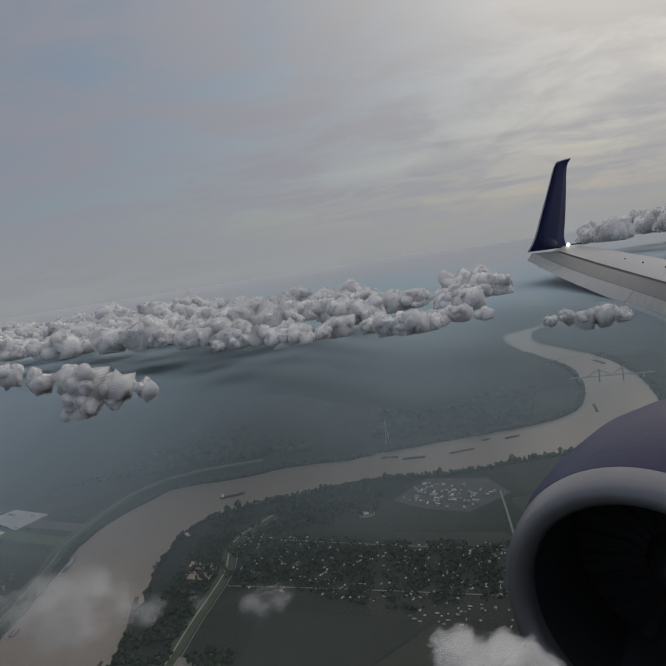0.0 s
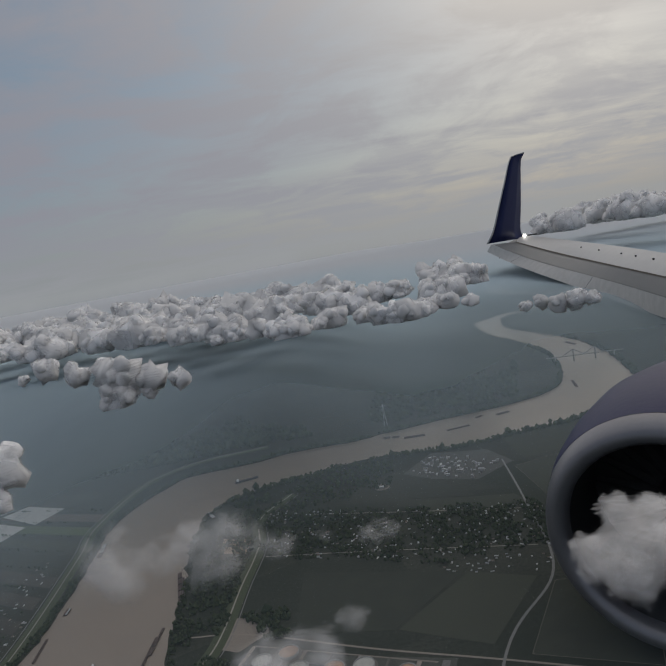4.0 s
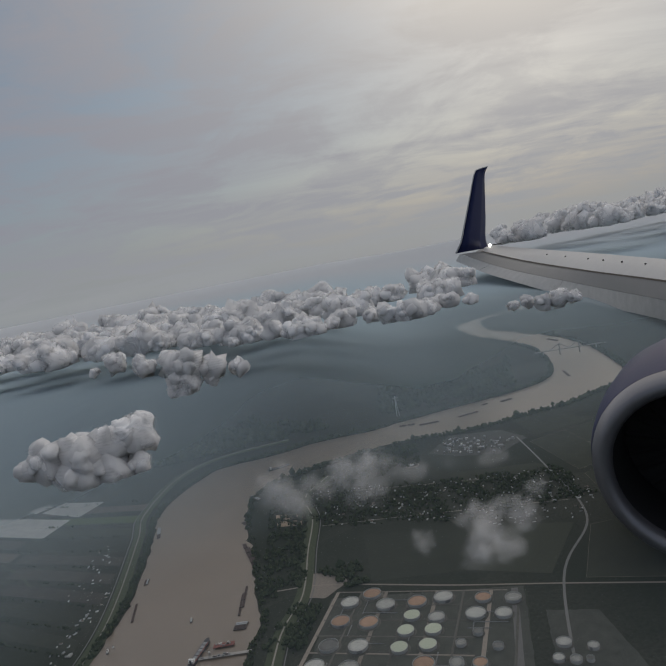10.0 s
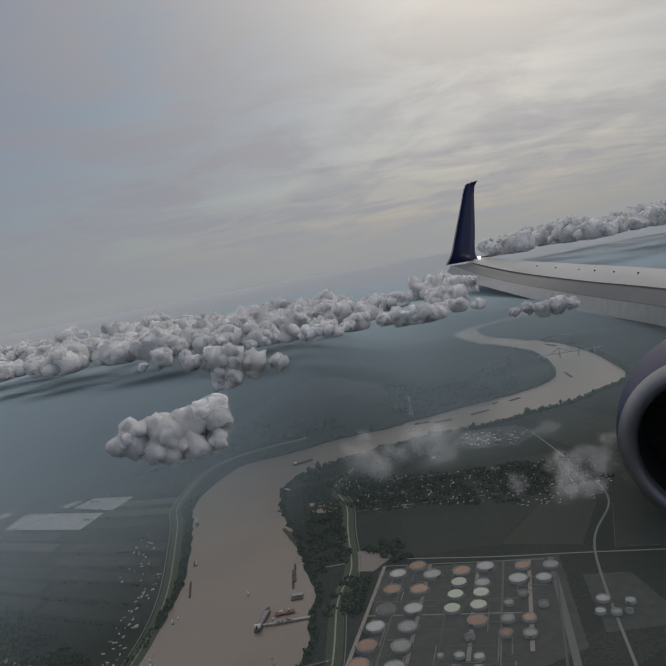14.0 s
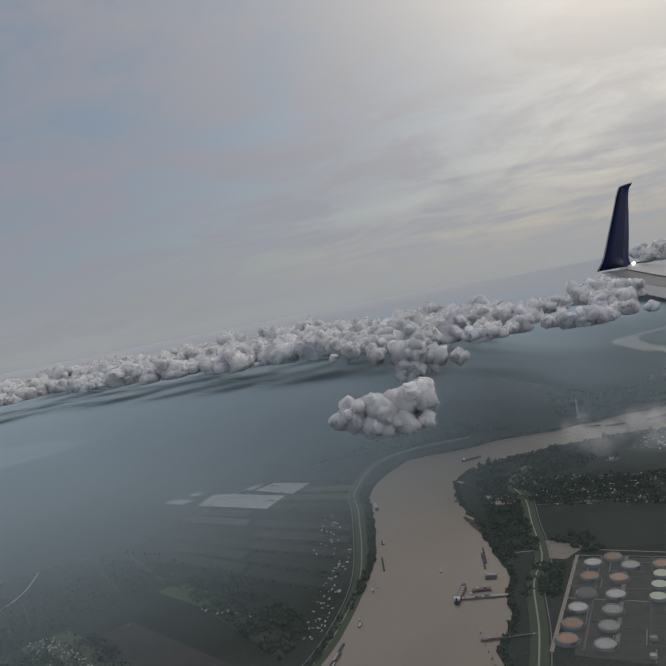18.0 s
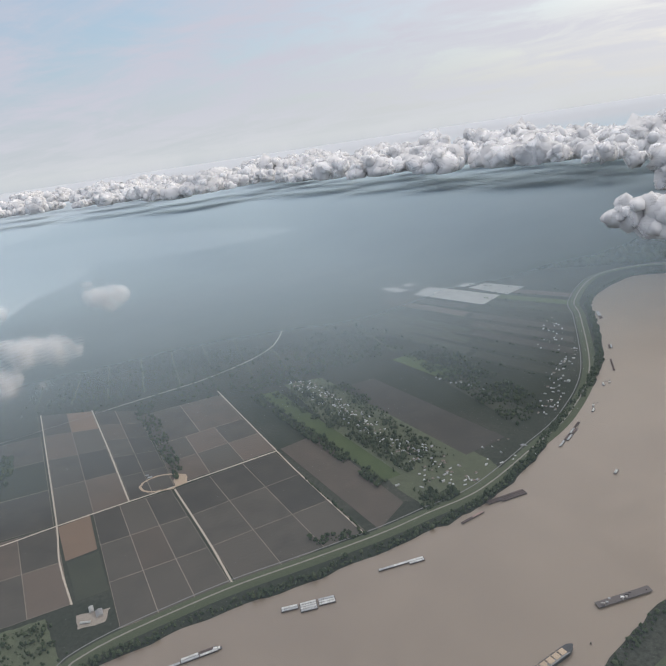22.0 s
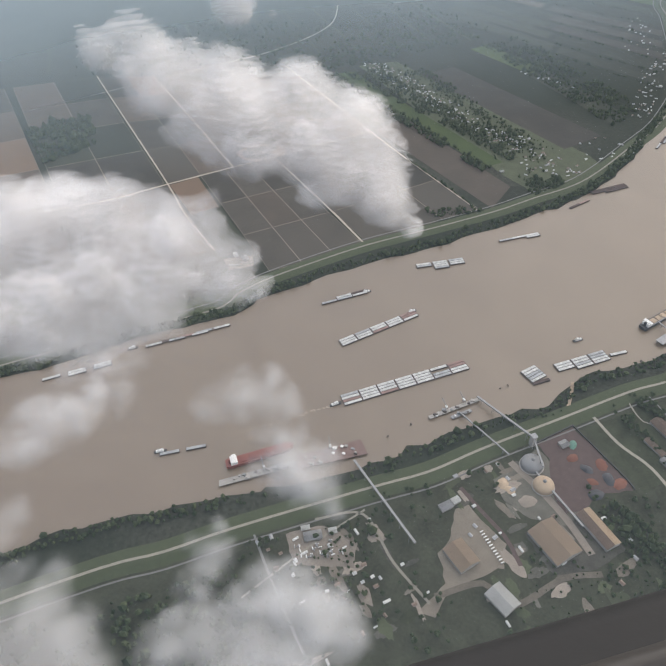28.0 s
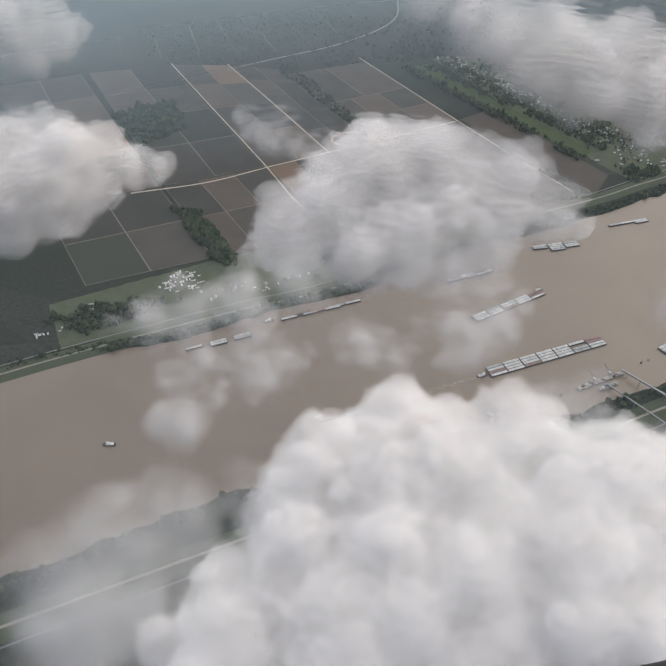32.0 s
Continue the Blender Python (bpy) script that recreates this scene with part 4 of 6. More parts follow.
# ---------------------------------------------------------------- land on the near side: fields, yards, town
fields([(-61, 188), (-8, 172), (-33, 147), (-62, 153)], 1, 1, [M_], 0.04)
fields([(-7, 171), (12, 162), (-8, 134), (-32, 147)], 1, 1, [M_], 0.04)
fields([(-18, 232), (22, 222), (28, 205), (-10, 212)], 1, 1, [M_], 0.1)
fields([(-20, 250), (-4, 248), (8, 226), (-18, 234)], 1, 1, [M_], 0.04)
fields([(34, 290), (62, 292), (66, 262), (36, 256)], 1, 1, [M_], 0.04)
fields([(30, 250), (70, 260), (72, 215), (34, 205)], 2, 1, [M_], 0.04)
fields([(34, 200), (78, 215), (78, 165), (30, 160)], 2, 2, [M_], 0.04)
fields([(16, 158), (70, 158), (55, 105), (0, 128)], 2, 1, [M_], 0.04)
fields([(-28, 128), (-18, 128), (-30, 92), (-40, 90)], 1, 1, [M_], 0.1)


def lot(name, outline, mat, label, category="yard", z=0.06):
    """A worn yard: its outline wanders a little."""
    line = np.array(outline + outline[:1], float)
    pts = []
    rng = np.random.default_rng(len(outline) + int(abs(outline[0][0])))
    for a, b in zip(line, line[1:]):
        n = max(2, int(np.linalg.norm(b - a) / 1.2))
        for t in np.linspace(0, 1, n, endpoint=False):
            pts.append(tuple(a + (b - a) * t + rng.normal(0, 0.12, 2)))
    return tagged(part(name, sheet(name, pts, z, mat), mat), label, category, kind="structure")


paint("tank_yard", (0.058, 0.060, 0.050), 0.95, vary=0.9, size=3)
paint("works_yard", (0.095, 0.09, 0.075), 0.95, vary=0.8, size=2)
paint("plant_ground", (0.065, 0.063, 0.056), 0.95, vary=0.6, size=4)
paint("haul_dirt", (0.15, 0.13, 0.105), 0.95, vary=0.6, size=3)
paint("lawn", (0.058, 0.066, 0.038), 0.95, vary=0.8, size=2.5)
paint("scrub", (0.054, 0.058, 0.037), 0.95, vary=1.0, size=4)
lot("ground", [(-90, 92), (-84, 118), (-76, 148), (-18, 131), (-32, 84), (-60, 78)], "tank_yard", "dark oil-stained tank farm ground")
lot("ground", [(-17, 117), (-4, 112), (-4, 84), (-25, 88)], "tank_yard", "dark oil-stained tank farm ground", z=0.068)
lot("ground", [(-83, 167), (-71, 165), (-70, 156), (-78, 149), (-86, 153)], "yard_gravel", "pale bare gravel yard beside the tank farm")
lot("ground", [(-18, 263), (-2, 284), (24, 276), (31, 256), (12, 242), (-6, 251)], "plant_ground", "grey industrial yard by the river")
lot("ground", [(-96, 227), (-84, 222.5), (-84, 217.5), (-95.5, 221)], "sand", "orange sand pit by the river")
lot("ground", [(-95.4, 219.5), (-84.2, 216), (-84.5, 210.4), (-95, 213.6)], "sand", "orange sand pit by the river")
lot("ground", [(-180.4, -43), (-174.4, -36.2), (-163.3, -46), (-162, -48), (-168, -51), (-170, -55), (-173.6, -57.9), (-176.6, -52.6), (-177.6, -46)], "ore_soil", "dark purple-brown ore storage yard")
lot("ground", [(-187, -54.5), (-183.8, -50), (-180, -44), (-174, -50), (-170, -56), (-173, -60), (-178.8, -60.5), (-184, -58.5)], "works_yard", "dusty grey-brown works yard", z=0.055)
lot("ground", [(-179.6, -63.6), (-175.8, -59.4), (-168.6, -56), (-162.5, -61), (-167, -66.5), (-173.8, -70)], "works_yard", "dusty grey-brown works yard", z=0.053)
lot("ground", [(-192.2, -63.1), (-190.2, -61.5), (-182.3, -67.1), (-181.8, -71.5), (-187.6, -76.8), (-189.9, -79.7), (-190.5, -83.9), (-193.4, -83.9), (-190.4, -77.7), (-193, -72.8), (-191.5, -69.8)], "haul_dirt", "pale dirt haul yard between sheds", z=0.05)
ribbon("dirt_road", spline([(-191.5, -80.5), (-184.5, -75.5), (-179, -77.5), (-172, -70), (-166, -67)], 1.5), [(0.55, 0.058), (-0.55, 0.058)], "haul_dirt", "pale dirt road between works sheds", "road")
ribbon("dirt_road", spline([(-192.4, -58.2), (-188.1, -61.6), (-182.6, -65.7), (-179.1, -70.2)], 1.5), [(0.4, 0.064), (-0.4, 0.064)], "ore_soil", "dark worn track through the works", "road")
ribbon("dirt_road", spline([(-184.6, -49.2), (-178.2, -53.8), (-172.9, -58.4), (-168, -64)], 1.5), [(0.7, 0.066), (-0.7, 0.066)], "yard_gravel", "grey gravel road beside the belt", "road")
for pts, wide, mat, label in (
    ([(-175.6, -23.5), (-175.5, -28), (-176.1, -35.6)], 0.35, "sand", "pale sandy track over the levee"),
    ([(-173.5, -30.5), (-171.1, -31.6), (-165.3, -37.6), (-159.0, -41.7), (-153, -49)], 0.33, "shell_path", "pale shell lane beside the houses"),
    ([(-164.6, -24.7), (-160.9, -30.1), (-155.9, -30.1), (-150, -33.8)], 0.16, "shell_path", "narrow pale estate street"),
    ([(-161.6, -21.2), (-158.8, -23.8), (-154.1, -30.3)], 0.14, "asphalt", "narrow grey estate street"),
    ([(-154.0, -14.5), (-149, -17), (-144.5, -19.6), (-140, -25)], 0.16, "asphalt", "narrow grey estate street"),
    ([(-158, -17.5), (-150, -26), (-145, -33)], 0.15, "asphalt", "narrow grey estate street"),
    ([(-150, -8), (-146, -14), (-141, -22)], 0.15, "asphalt", "narrow grey estate street"),
    ([(-156, -1.5), (-152, -8.2), (-148.7, -11)], 0.4, "shell_path", "pale track from the berth to the levee"),
    ([(-216, -74), (-208, -70), (-200, -77), (-192, -82)], 0.25, "shell_path", "pale track behind the levee"),
    ([(-226, -80), (-218, -88), (-206, -99)], 0.22, "asphalt", "grey lane between house plots"),
    ([(-208, -69), (-214, -78), (-222, -92)], 0.2, "shell_path", "pale lane between house plots"),
):
    ribbon("lane", spline(pts, 1.5), [(wide, 0.075), (-wide, 0.075)], mat, label, "road")
# dark wall round the ore yard
for pts in ([(-180.7, -43.1), (-174.3, -35.9)], [(-174.3, -35.9), (-163.3, -45.9), (-161.8, -47.9)]):
    ribbon("yard_wall", spline(pts, 1.0), [(0.12, 0.06), (0.12, 0.34), (-0.12, 0.34), (-0.12, 0.06)], "chrome_dark", "low dark wall round the ore yard", "wall")
lot("ground", [(-220, -78.5), (-214, -74.5), (-207, -76), (-206, -80.5), (-216, -83.5)], "yard_gravel", "grey gravel yard with parked trucks")
lot("ground", [(-205, -62), (-180, -41), (-150, -12), (-120, 20), (-104, 60), (-86, 60), (-108, -14), (-132, -62), (-165, -112), (-235, -150), (-262, -112)], "scrub", "rough green riverside land", z=0.03)
lot("ground", [(-172, -36), (-160, -25), (-150, -37), (-160, -48)], "lawn", "mown lawn beside houses", z=0.045)
lot("ground", [(-272, -7), (-265, -2.5), (-262.5, -7), (-268, -11)], "yard_gravel", "pale farmstead yard")
ribbon("farm_road", spline([(-283.4, 51.8), (-291.8, 48.2), (-297.5, 51.2), (-295.9, 57.6), (-288.2, 60.3), (-282.8, 56.1), (-284, 52)], 0.8, 0.12, 5), [(0.45, 0.062), (-0.45, 0.062)], "sand", "worn sandy loop round a farmyard", "road")
lot("ground", [(-289, 60.5), (-285, 61), (-281, 56), (-283.5, 52.5), (-287, 56)], "sand", "sandy bare farmyard")
lot("ground", [(-280, -10), (-262, -22), (-284, -44), (-318, -72), (-332, -60), (-300, -27)], "lawn", "green strip of house plots behind the levee", z=0.045)
lot("ground", [(-285, 141), (-270, 150), (-182, 84), (-176, 76), (-195, 54), (-206, 62)], "lawn", "village gardens between the fields", z=0.045)

# ---------------------------------------------------------------- tanks
def make_tank(radius, height, roof_mat, label, seg=36):
    tank = empty("storage_tank", Matrix(), label, "tank", "tanks of the oil terminal")
    part("shell", lathe(bm_new(), [(radius, 0.0), (radius, height), (radius * 0.975, height), (radius * 0.975, height * 0.6)], seg), "tank_shell", tank)
    if roof_mat == "tank_roof_green":
        part("roof", lathe(bm_new(), [(radius * 0.99, height * 0.99), (radius * 0.6, height * 1.05), (0.02, height * 1.08)], seg), roof_mat, tank, "pale green domed roof")
    else:
        part("roof", lathe(bm_new(), [(radius * 0.975, height * 0.72), (radius * 0.9, height * 0.74), (radius * 0.88, height * 0.8), (radius * 0.5, height * 0.78), (0.02, height * 0.76)], seg), roof_mat, tank, "floating steel roof")
    part("wind_girder", lathe(bm_new(), [(radius * 1.0, height * 0.9), (radius * 1.035, height * 0.9), (radius * 1.035, height * 0.93), (radius * 1.0, height * 0.93)], seg), "steel_grey", tank)
    part("stair", box(bm_new(), radius * 0.99, radius * 1.05, -radius * 0.25, radius * 0.25, 0, height), "steel_grey", tank)
    part("pad", lathe(bm_new(), [(radius * 1.28, 0.065), (radius * 1.22, 0.16), (radius * 1.12, 0.16), (radius * 0.9, 0.12)], seg), "tank_pad", tank, "oily gravel pad")
    return tank


paint("tank_pad", (0.11, 0.105, 0.09), 0.95, vary=0.4)
PALE, RUST, DARK, GREEN = "tank_roof_pale", "tank_roof_rust", "tank_roof_dark", "tank_roof_green"
TANKS = [
    (-70.3, 142.2, 2.9, PALE), (-62.9, 144.3, 2.9, RUST), (-59.7, 136.6, 2.8, PALE), (-74.1, 133.1, 3.0, RUST), (-65.9, 129.4, 3.0, RUST), (-50.2, 134.4, 3.0, RUST),
    (-53.1, 127.8, 2.7, GREEN), (-56.2, 121.3, 2.7, GREEN), (-59.3, 114.4, 2.7, GREEN), (-42.2, 133.7, 2.9, PALE), (-46.5, 124.4, 2.6, PALE), (-48.7, 119, 2.7, GREEN),
    (-51.6, 112.9, 2.7, GREEN), (-54.4, 105.7, 2.9, RUST), (-31.3, 128.8, 2.7, RUST), (-35.6, 115.0 + 7, 2.9, PALE), (-28.3, 119.2, 2.7, PALE), (-23.3, 125.3, 2.6, PALE),
    (-78.4, 122.5, 3.1, DARK), (-70.2, 119.3, 3.1, PALE), (-82.9, 114.7, 3.0, PALE), (-73.9, 110.8, 3.1, PALE), (-86.8, 106.4, 3.1, RUST), (-77.6, 102.6, 3.1, PALE),
    (-90.3, 99.0, 3.2, RUST), (-81.3, 94.1, 3.2, PALE), (-43.1, 110.5, 1.7, PALE), (-37.5, 113.5, 1.6, DARK), (-34.3, 106, 1.6, DARK), (-46.2, 103.3, 1.9, PALE), (-40.6, 101.2, 1.9, RUST),
    (-58.8, 99.3, 1.7, DARK), (-49.1, 97.1, 2.0, RUST), (-43.3, 94.5, 2.0, PALE), (-68.5, 94.3, 1.1, PALE), (-63.8, 92.6, 1.5, PALE), (-59.1, 90.2, 1.6, PALE),
    (-18.5, 101.6, 2.0, PALE), (-12.5, 97.8, 1.5, PALE), (-22.1, 96.4, 1.4, PALE), (-18.5, 94.5, 1.3, PALE), (-15.3, 93.6, 1.2, DARK), (-66.1, 87.6, 1.6, DARK), (-60.8, 85.5, 1.6, PALE), (-71.5, 86.5, 1.1, PALE),
]
ROOFS = {PALE: "grey oil tank with a pale floating roof", RUST: "oil tank with a rusty orange-brown floating roof", DARK: "oil tank with a dark sunken roof", GREEN: "oil tank with a pale green domed roof"}
models = {}
for x, y, r, roof in TANKS:
    key = (round(r * 2) / 2, roof)
    if key not in models:
        models[key] = make_tank(key[0] * 0.95, 1.05, roof, ROOFS[roof])
        models[key].matrix_world = pose(x, y, 0.06, rz=37)
    else:
        copy_thing(models[key], pose(x, y, 0.06, rz=random.uniform(0, 360)))

# bund walls and service roads of the terminal
def bund(x0, y0, x1, y1, wide=0.28, high=0.2, mat="tank_pad", name="bund", label="low earth bund between oil tanks", category="bund"):
    line = np.linspace((x0, y0), (x1, y1), 12)
    return ribbon(name, line, [(wide, 0.062), (wide * 0.4, high), (-wide * 0.4, high), (-wide, 0.062)], mat, label, category)


GU, GV = Vector((-0.37, -0.93)), Vector((0.93, -0.37))
G0 = Vector((-66.5, 148.0))
for k in range(8):
    a = G0 + GV * (-7.5 + 8.2 * k) + GU * (0 if k < 7 else 8)
    b = a + GU * (60 - 2 * k)
    bund(a.x, a.y, b.x, b.y, 0.35 if k % 2 else 0.6, 0.1 if k % 2 == 0 else 0.2, "yard_gravel" if k % 2 == 0 else "tank_pad", "service_road" if k % 2 == 0 else "bund", "grey gravel service road in the tank farm" if k % 2 == 0 else "low earth bund between oil tanks", "road" if k % 2 == 0 else "bund")
for k in range(8):
    a = G0 + GU * (7.6 * k) + GV * (-7.5)
    b = a + GV * (47 if k else 54)
    bund(a.x, a.y, b.x, b.y, 0.3, 0.14, "yard_gravel" if k in (0, 4) else "tank_pad", "service_road" if k in (0, 4) else "bund", "grey gravel service road in the tank farm" if k in (0, 4) else "low earth bund between oil tanks", "road" if k in (0, 4) else "bund")
ribbon("road", spline([(-95, 160.6), (-76, 157), (-38, 140), (-8, 128), (30, 112)], 3), [(0.35, 0.07), (-0.35, 0.07)], "yard_gravel", "grey road past the tank farm", "road")
ribbon("road", spline([(-21, 131), (-34, 90), (-44, 60)], 3), [(1.0, 0.066), (-1.0, 0.066)], "asphalt", "wide grey road beside the tank farm", "road")
ribbon("road", spline([(27, 260), (24, 215), (18, 165), (-6, 130), (-30, 60)], 4), [(0.4, 0.072), (-0.4, 0.072)], "asphalt", "grey highway through the town", "road")
ribbon("road", spline([(-60, 236), (-20, 222), (28, 206)], 4), [(0.25, 0.073), (-0.25, 0.073)], "shell_path", "pale town street", "road")
ribbon("road", spline([(-76, 205), (-40, 196), (18, 180)], 4), [(0.25, 0.073), (-0.25, 0.073)], "shell_path", "pale town street", "road")
# pipe runs
rng_p = random.Random(5)
for k in range(26):
    a = G0 + GU * rng_p.uniform(0, 56) + GV * rng_p.uniform(-6, 40)
    way2 = GU if rng_p.random() < 0.5 else GV
    b = a + way2 * rng_p.uniform(4, 12)
    bm = bm_new()
    for off in (0.0, 0.12, 0.24):
        o = Vector((-way2.y, way2.x)) * off
        tube(bm, (a.x + o.x, a.y + o.y, 0.2), (b.x + o.x, b.y + o.y, 0.2), 0.045, 6)
    tagged(part("pipe_rack", bm, "steel_grey"), "grey pipe run between oil tanks", "pipes", "pipes of the oil terminal")

# process plant up-river
rng_p = random.Random(9)
for k in range(80):
    u, v = rng_p.random(), rng_p.random()
    p = lerp2([Vector((-16, 263, 0)), Vector((-2, 281, 0)), Vector((28, 258, 0)), Vector((10, 244, 0))], u, v)
    sx, sy, h = rng_p.uniform(0.5, 2.6), rng_p.uniform(0.4, 1.3), rng_p.uniform(0.3, 1.2)
    th = empty("plant_building", pose(p.x, p.y, 0.06, rz=-20 + rng_p.choice((0, 90))), "low pale works building on a gravel yard", "building", "works by the river")
    part("wall", box(bm_new(), -sx / 2, sx / 2, -sy / 2, sy / 2, 0, h), "concrete", th)
    part("roof", box(bm_new(), -sx / 2 - 0.04, sx / 2 + 0.04, -sy / 2 - 0.04, sy / 2 + 0.04, h, h + 0.07), rng_p.choice(("roof_grey", "roof_white", "roof_grey")), th)
ring = empty("ring_building", pose(-28.7, 251.5, 0.06), "pale ring-shaped levee round a small works", "ring")
part("ring", lathe(bm_new(), [(3.4, 0.0), (3.3, 0.3), (2.7, 0.3), (2.6, 0.0)], 24), "yard_gravel", ring)
part("inner_yard", lathe(bm_new(), [(2.5, 0.02), (0.02, 0.05)], 24), "tank_pad", ring)
part("roof", box(bm_new(), -1.2, 0.8, -0.5, 0.9, 0.05, 0.5), "roof_white", ring)

# ---------------------------------------------------------------- houses, trees, vehicles
def make_house(w, d, h, roof, label):
    th = empty("house", Matrix(), label, "house", "small houses")
    part("wall", box(bm_new(), -w / 2, w / 2, -d / 2, d / 2, 0, h), "house_wall", th)
    bm = bm_new()
    e = 0.05
    pts = [(-w / 2 - e, -d / 2 - e, h), (w / 2 + e, -d / 2 - e, h), (w / 2 + e, d / 2 + e, h), (-w / 2 - e, d / 2 + e, h), (-w / 2 - e, 0, h + d * 0.32), (w / 2 + e, 0, h + d * 0.32)]
    v = [bm.verts.new(p) for p in pts]
    for f in ((0, 1, 5, 4), (2, 3, 4, 5), (1, 2, 5), (3, 0, 4), (3, 2, 1, 0)):
        bm.faces.new([v[i] for i in f])
    part("roof", bm, roof, th)
    return th


HOUSES = [make_house(1.15, 0.75, 0.26, "roof_grey", "small house with a grey gabled roof"), make_house(1.0, 0.7, 0.26, "roof_brown", "small house with a brown gabled roof"),
          make_house(1.3, 0.42, 0.22, "roof_white", "long white mobile home on a plot"), make_house(0.8, 0.6, 0.24, "roof_white", "small house with a bright metal roof")]
for k, h in enumerate(HOUSES):
    h.matrix_world = pose(-212 + 2 * k, 92 - 2 * k, 0.06, rz=40)
rng_h = random.Random(31)


def settle_houses(quad, n, turn, bright=0.5, spread=18, far=None):
    """Houses strewn over a plot; those far off are gathered into one mesh."""
    q = [Vector((*c, 0)) for c in quad]
    for _ in range(n):
        p = lerp2(q, rng_h.random(), rng_h.random())
        kind = rng_h.choice(HOUSES[2:] if rng_h.random() < bright else HOUSES[:2])
        m = pose(p.x, p.y, 0.06, rz=turn + rng_h.choice((0, 90)) + rng_h.uniform(-spread, spread)) @ Matrix.Scale(rng_h.uniform(0.6, 0.95), 4)
        if far is None:
            copy_thing(kind, m)
            continue
        for piece in kind.children:
            start = len(far.verts)
            slot = FAR_SLOTS.index(piece.data.materials[0].name)
            first = len(far.faces)
            far.from_mesh(piece.data)
            far.verts.ensure_lookup_table()
            far.faces.ensure_lookup_table()
            for v in far.verts[start:]:
                v.co = m @ v.co
            for f in far.faces[first:]:
                f.material_index = slot


FAR_SLOTS = ["house_wall", "roof_grey", "roof_brown", "roof_white"]
far_town = bm_new()
settle_houses([(-284, 143), (-275, 147), (-205, 88), (-212, 80)], 190, -40, 0.6, far=far_town)
settle_houses([(-213, 90), (-203, 92), (-181, 72), (-198, 60)], 80, -40, 0.45, far=far_town)
settle_houses([(-190, 92), (-178, 100), (-166, 92), (-178, 72)], 16, 50, 0.5)
settle_houses([(-172, 105), (-163, 125), (-159, 190), (-166, 180)], 60, 80, 0.5, far=far_town)
settle_houses([(-205, 150), (-221, 154), (-203, 143), (-190, 138)], 16, -40, 0.6)
settle_houses([(-166, 230), (-166, 180), (-178, 190), (-175, 235)], 24, 80, 0.6, far=far_town)
settle_houses([(-82, 250), (-22, 224), (-16, 181), (-74, 204)], 170, -20, 0.6, far=far_town)
settle_houses([(-21, 224), (28, 212), (30, 182), (-15, 181)], 160, -20, 0.6, far=far_town)
settle_houses([(-15, 180), (30, 182), (17, 163), (-14, 172)], 44, -20, 0.6, far=far_town)
settle_houses([(-158, -17), (-144, -2), (-144, -26), (-152, -33)], 95, 42, 0.2)
settle_houses([(-300, -50), (-282, -36), (-272, -24), (-292, -36)], 22, 42, 0.6)
settle_houses([(-309, -46), (-308, -36), (-302, -34), (-296, -42)], 60, 40, 0.95, 6)
settle_houses([(-332, -75), (-320, -63), (-314, -58), (-326, -72)], 12, 42, 0.7)
settle_houses([(-226, -84), (-222, -79), (-212, -84), (-216, -88)], 10, 42, 0.6)
tagged(part("distant_houses", far_town, FAR_SLOTS), "many small distant houses with pale roofs among gardens", "houses", kind="stuff")

# trees: scattered single trees and woods
def make_tree(h, seed):
    rng = random.Random(seed)
    tree = empty("tree", Matrix(), "broad green tree on open ground", "tree", "scattered trees")
    bm = bm_new()
    tube(bm, (0, 0, 0), (0, 0, h * 0.5), h * 0.05, 7, h * 0.03)
    for k in range(4):
        a = k * 1.6 + rng.random()
        tube(bm, (0, 0, h * 0.4), (h * 0.25 * math.cos(a), h * 0.25 * math.sin(a), h * 0.7), h * 0.025, 5, h * 0.01)
    part("trunk", bm, "bark", tree)
    rn = np.random.default_rng(seed)
    n = 70
    d = sphere_points(n, rn)
    c = d * (h * 0.34 * rn.uniform(0.45, 1.0, n))[:, None] * np.array([1, 1, 0.85]) + np.array([0, 0, h * 0.72])
    crown = clumps("crown", c, h * 0.12 * rn.lognormal(0, 0.3, n), seed=seed)
    for key in ("kind", "category"):
        if key in crown:
            del crown[key]
    crown.parent = tree
    return tree


paint("bark", (0.09, 0.075, 0.06), 0.9)
TREES = [make_tree(h, s) for h, s in ((1.1, 1), (0.85, 2), (1.3, 3), (0.7, 4))]
for k, tr in enumerate(TREES):
    tr.matrix_world = pose(-166.5 + 1.5 * k, -30 - 1.5 * k, 0.04)
rng_t = random.Random(41)


def plant(quad, n):
    q = [Vector((*c, 0)) for c in quad]
    for _ in range(n):
        p = lerp2(q, rng_t.random(), rng_t.random())
        t = copy_thing(rng_t.choice(TREES), pose(p.x, p.y, 0.04, rz=rng_t.uniform(0, 360)))


plant([(-164.5, -23.8), (-159.6, -22), (-155, -29), (-160.7, -27.5)], 40)
plant([(-158, -17), (-144, -2), (-142, -28), (-152, -35)], 60)
grove_in("garden_trees", [(-158, -17), (-144, -2), (-142, -28), (-152, -35)], 500, 0.3, 91, "leafy gardens between estate houses")
grove_in("garden_trees", [(-290, -20), (-278, -10), (-268, -18), (-284, -30)], 260, 0.3, 92, "leafy house plots behind the levee")
plant([(-192, -54), (-186, -50), (-184, -56), (-190, -60)], 8)
plant([(-164, -52), (-156, -46), (-152, -54), (-160, -62)], 30)
plant([(-168, -28), (-156, -42), (-154, -40), (-166, -27)], 36)
plant([(-210, -66), (-198, -60), (-193, -66), (-206, -72)], 22)
plant([(-230, -92), (-222, -80), (-205, -86), (-215, -98)], 24)
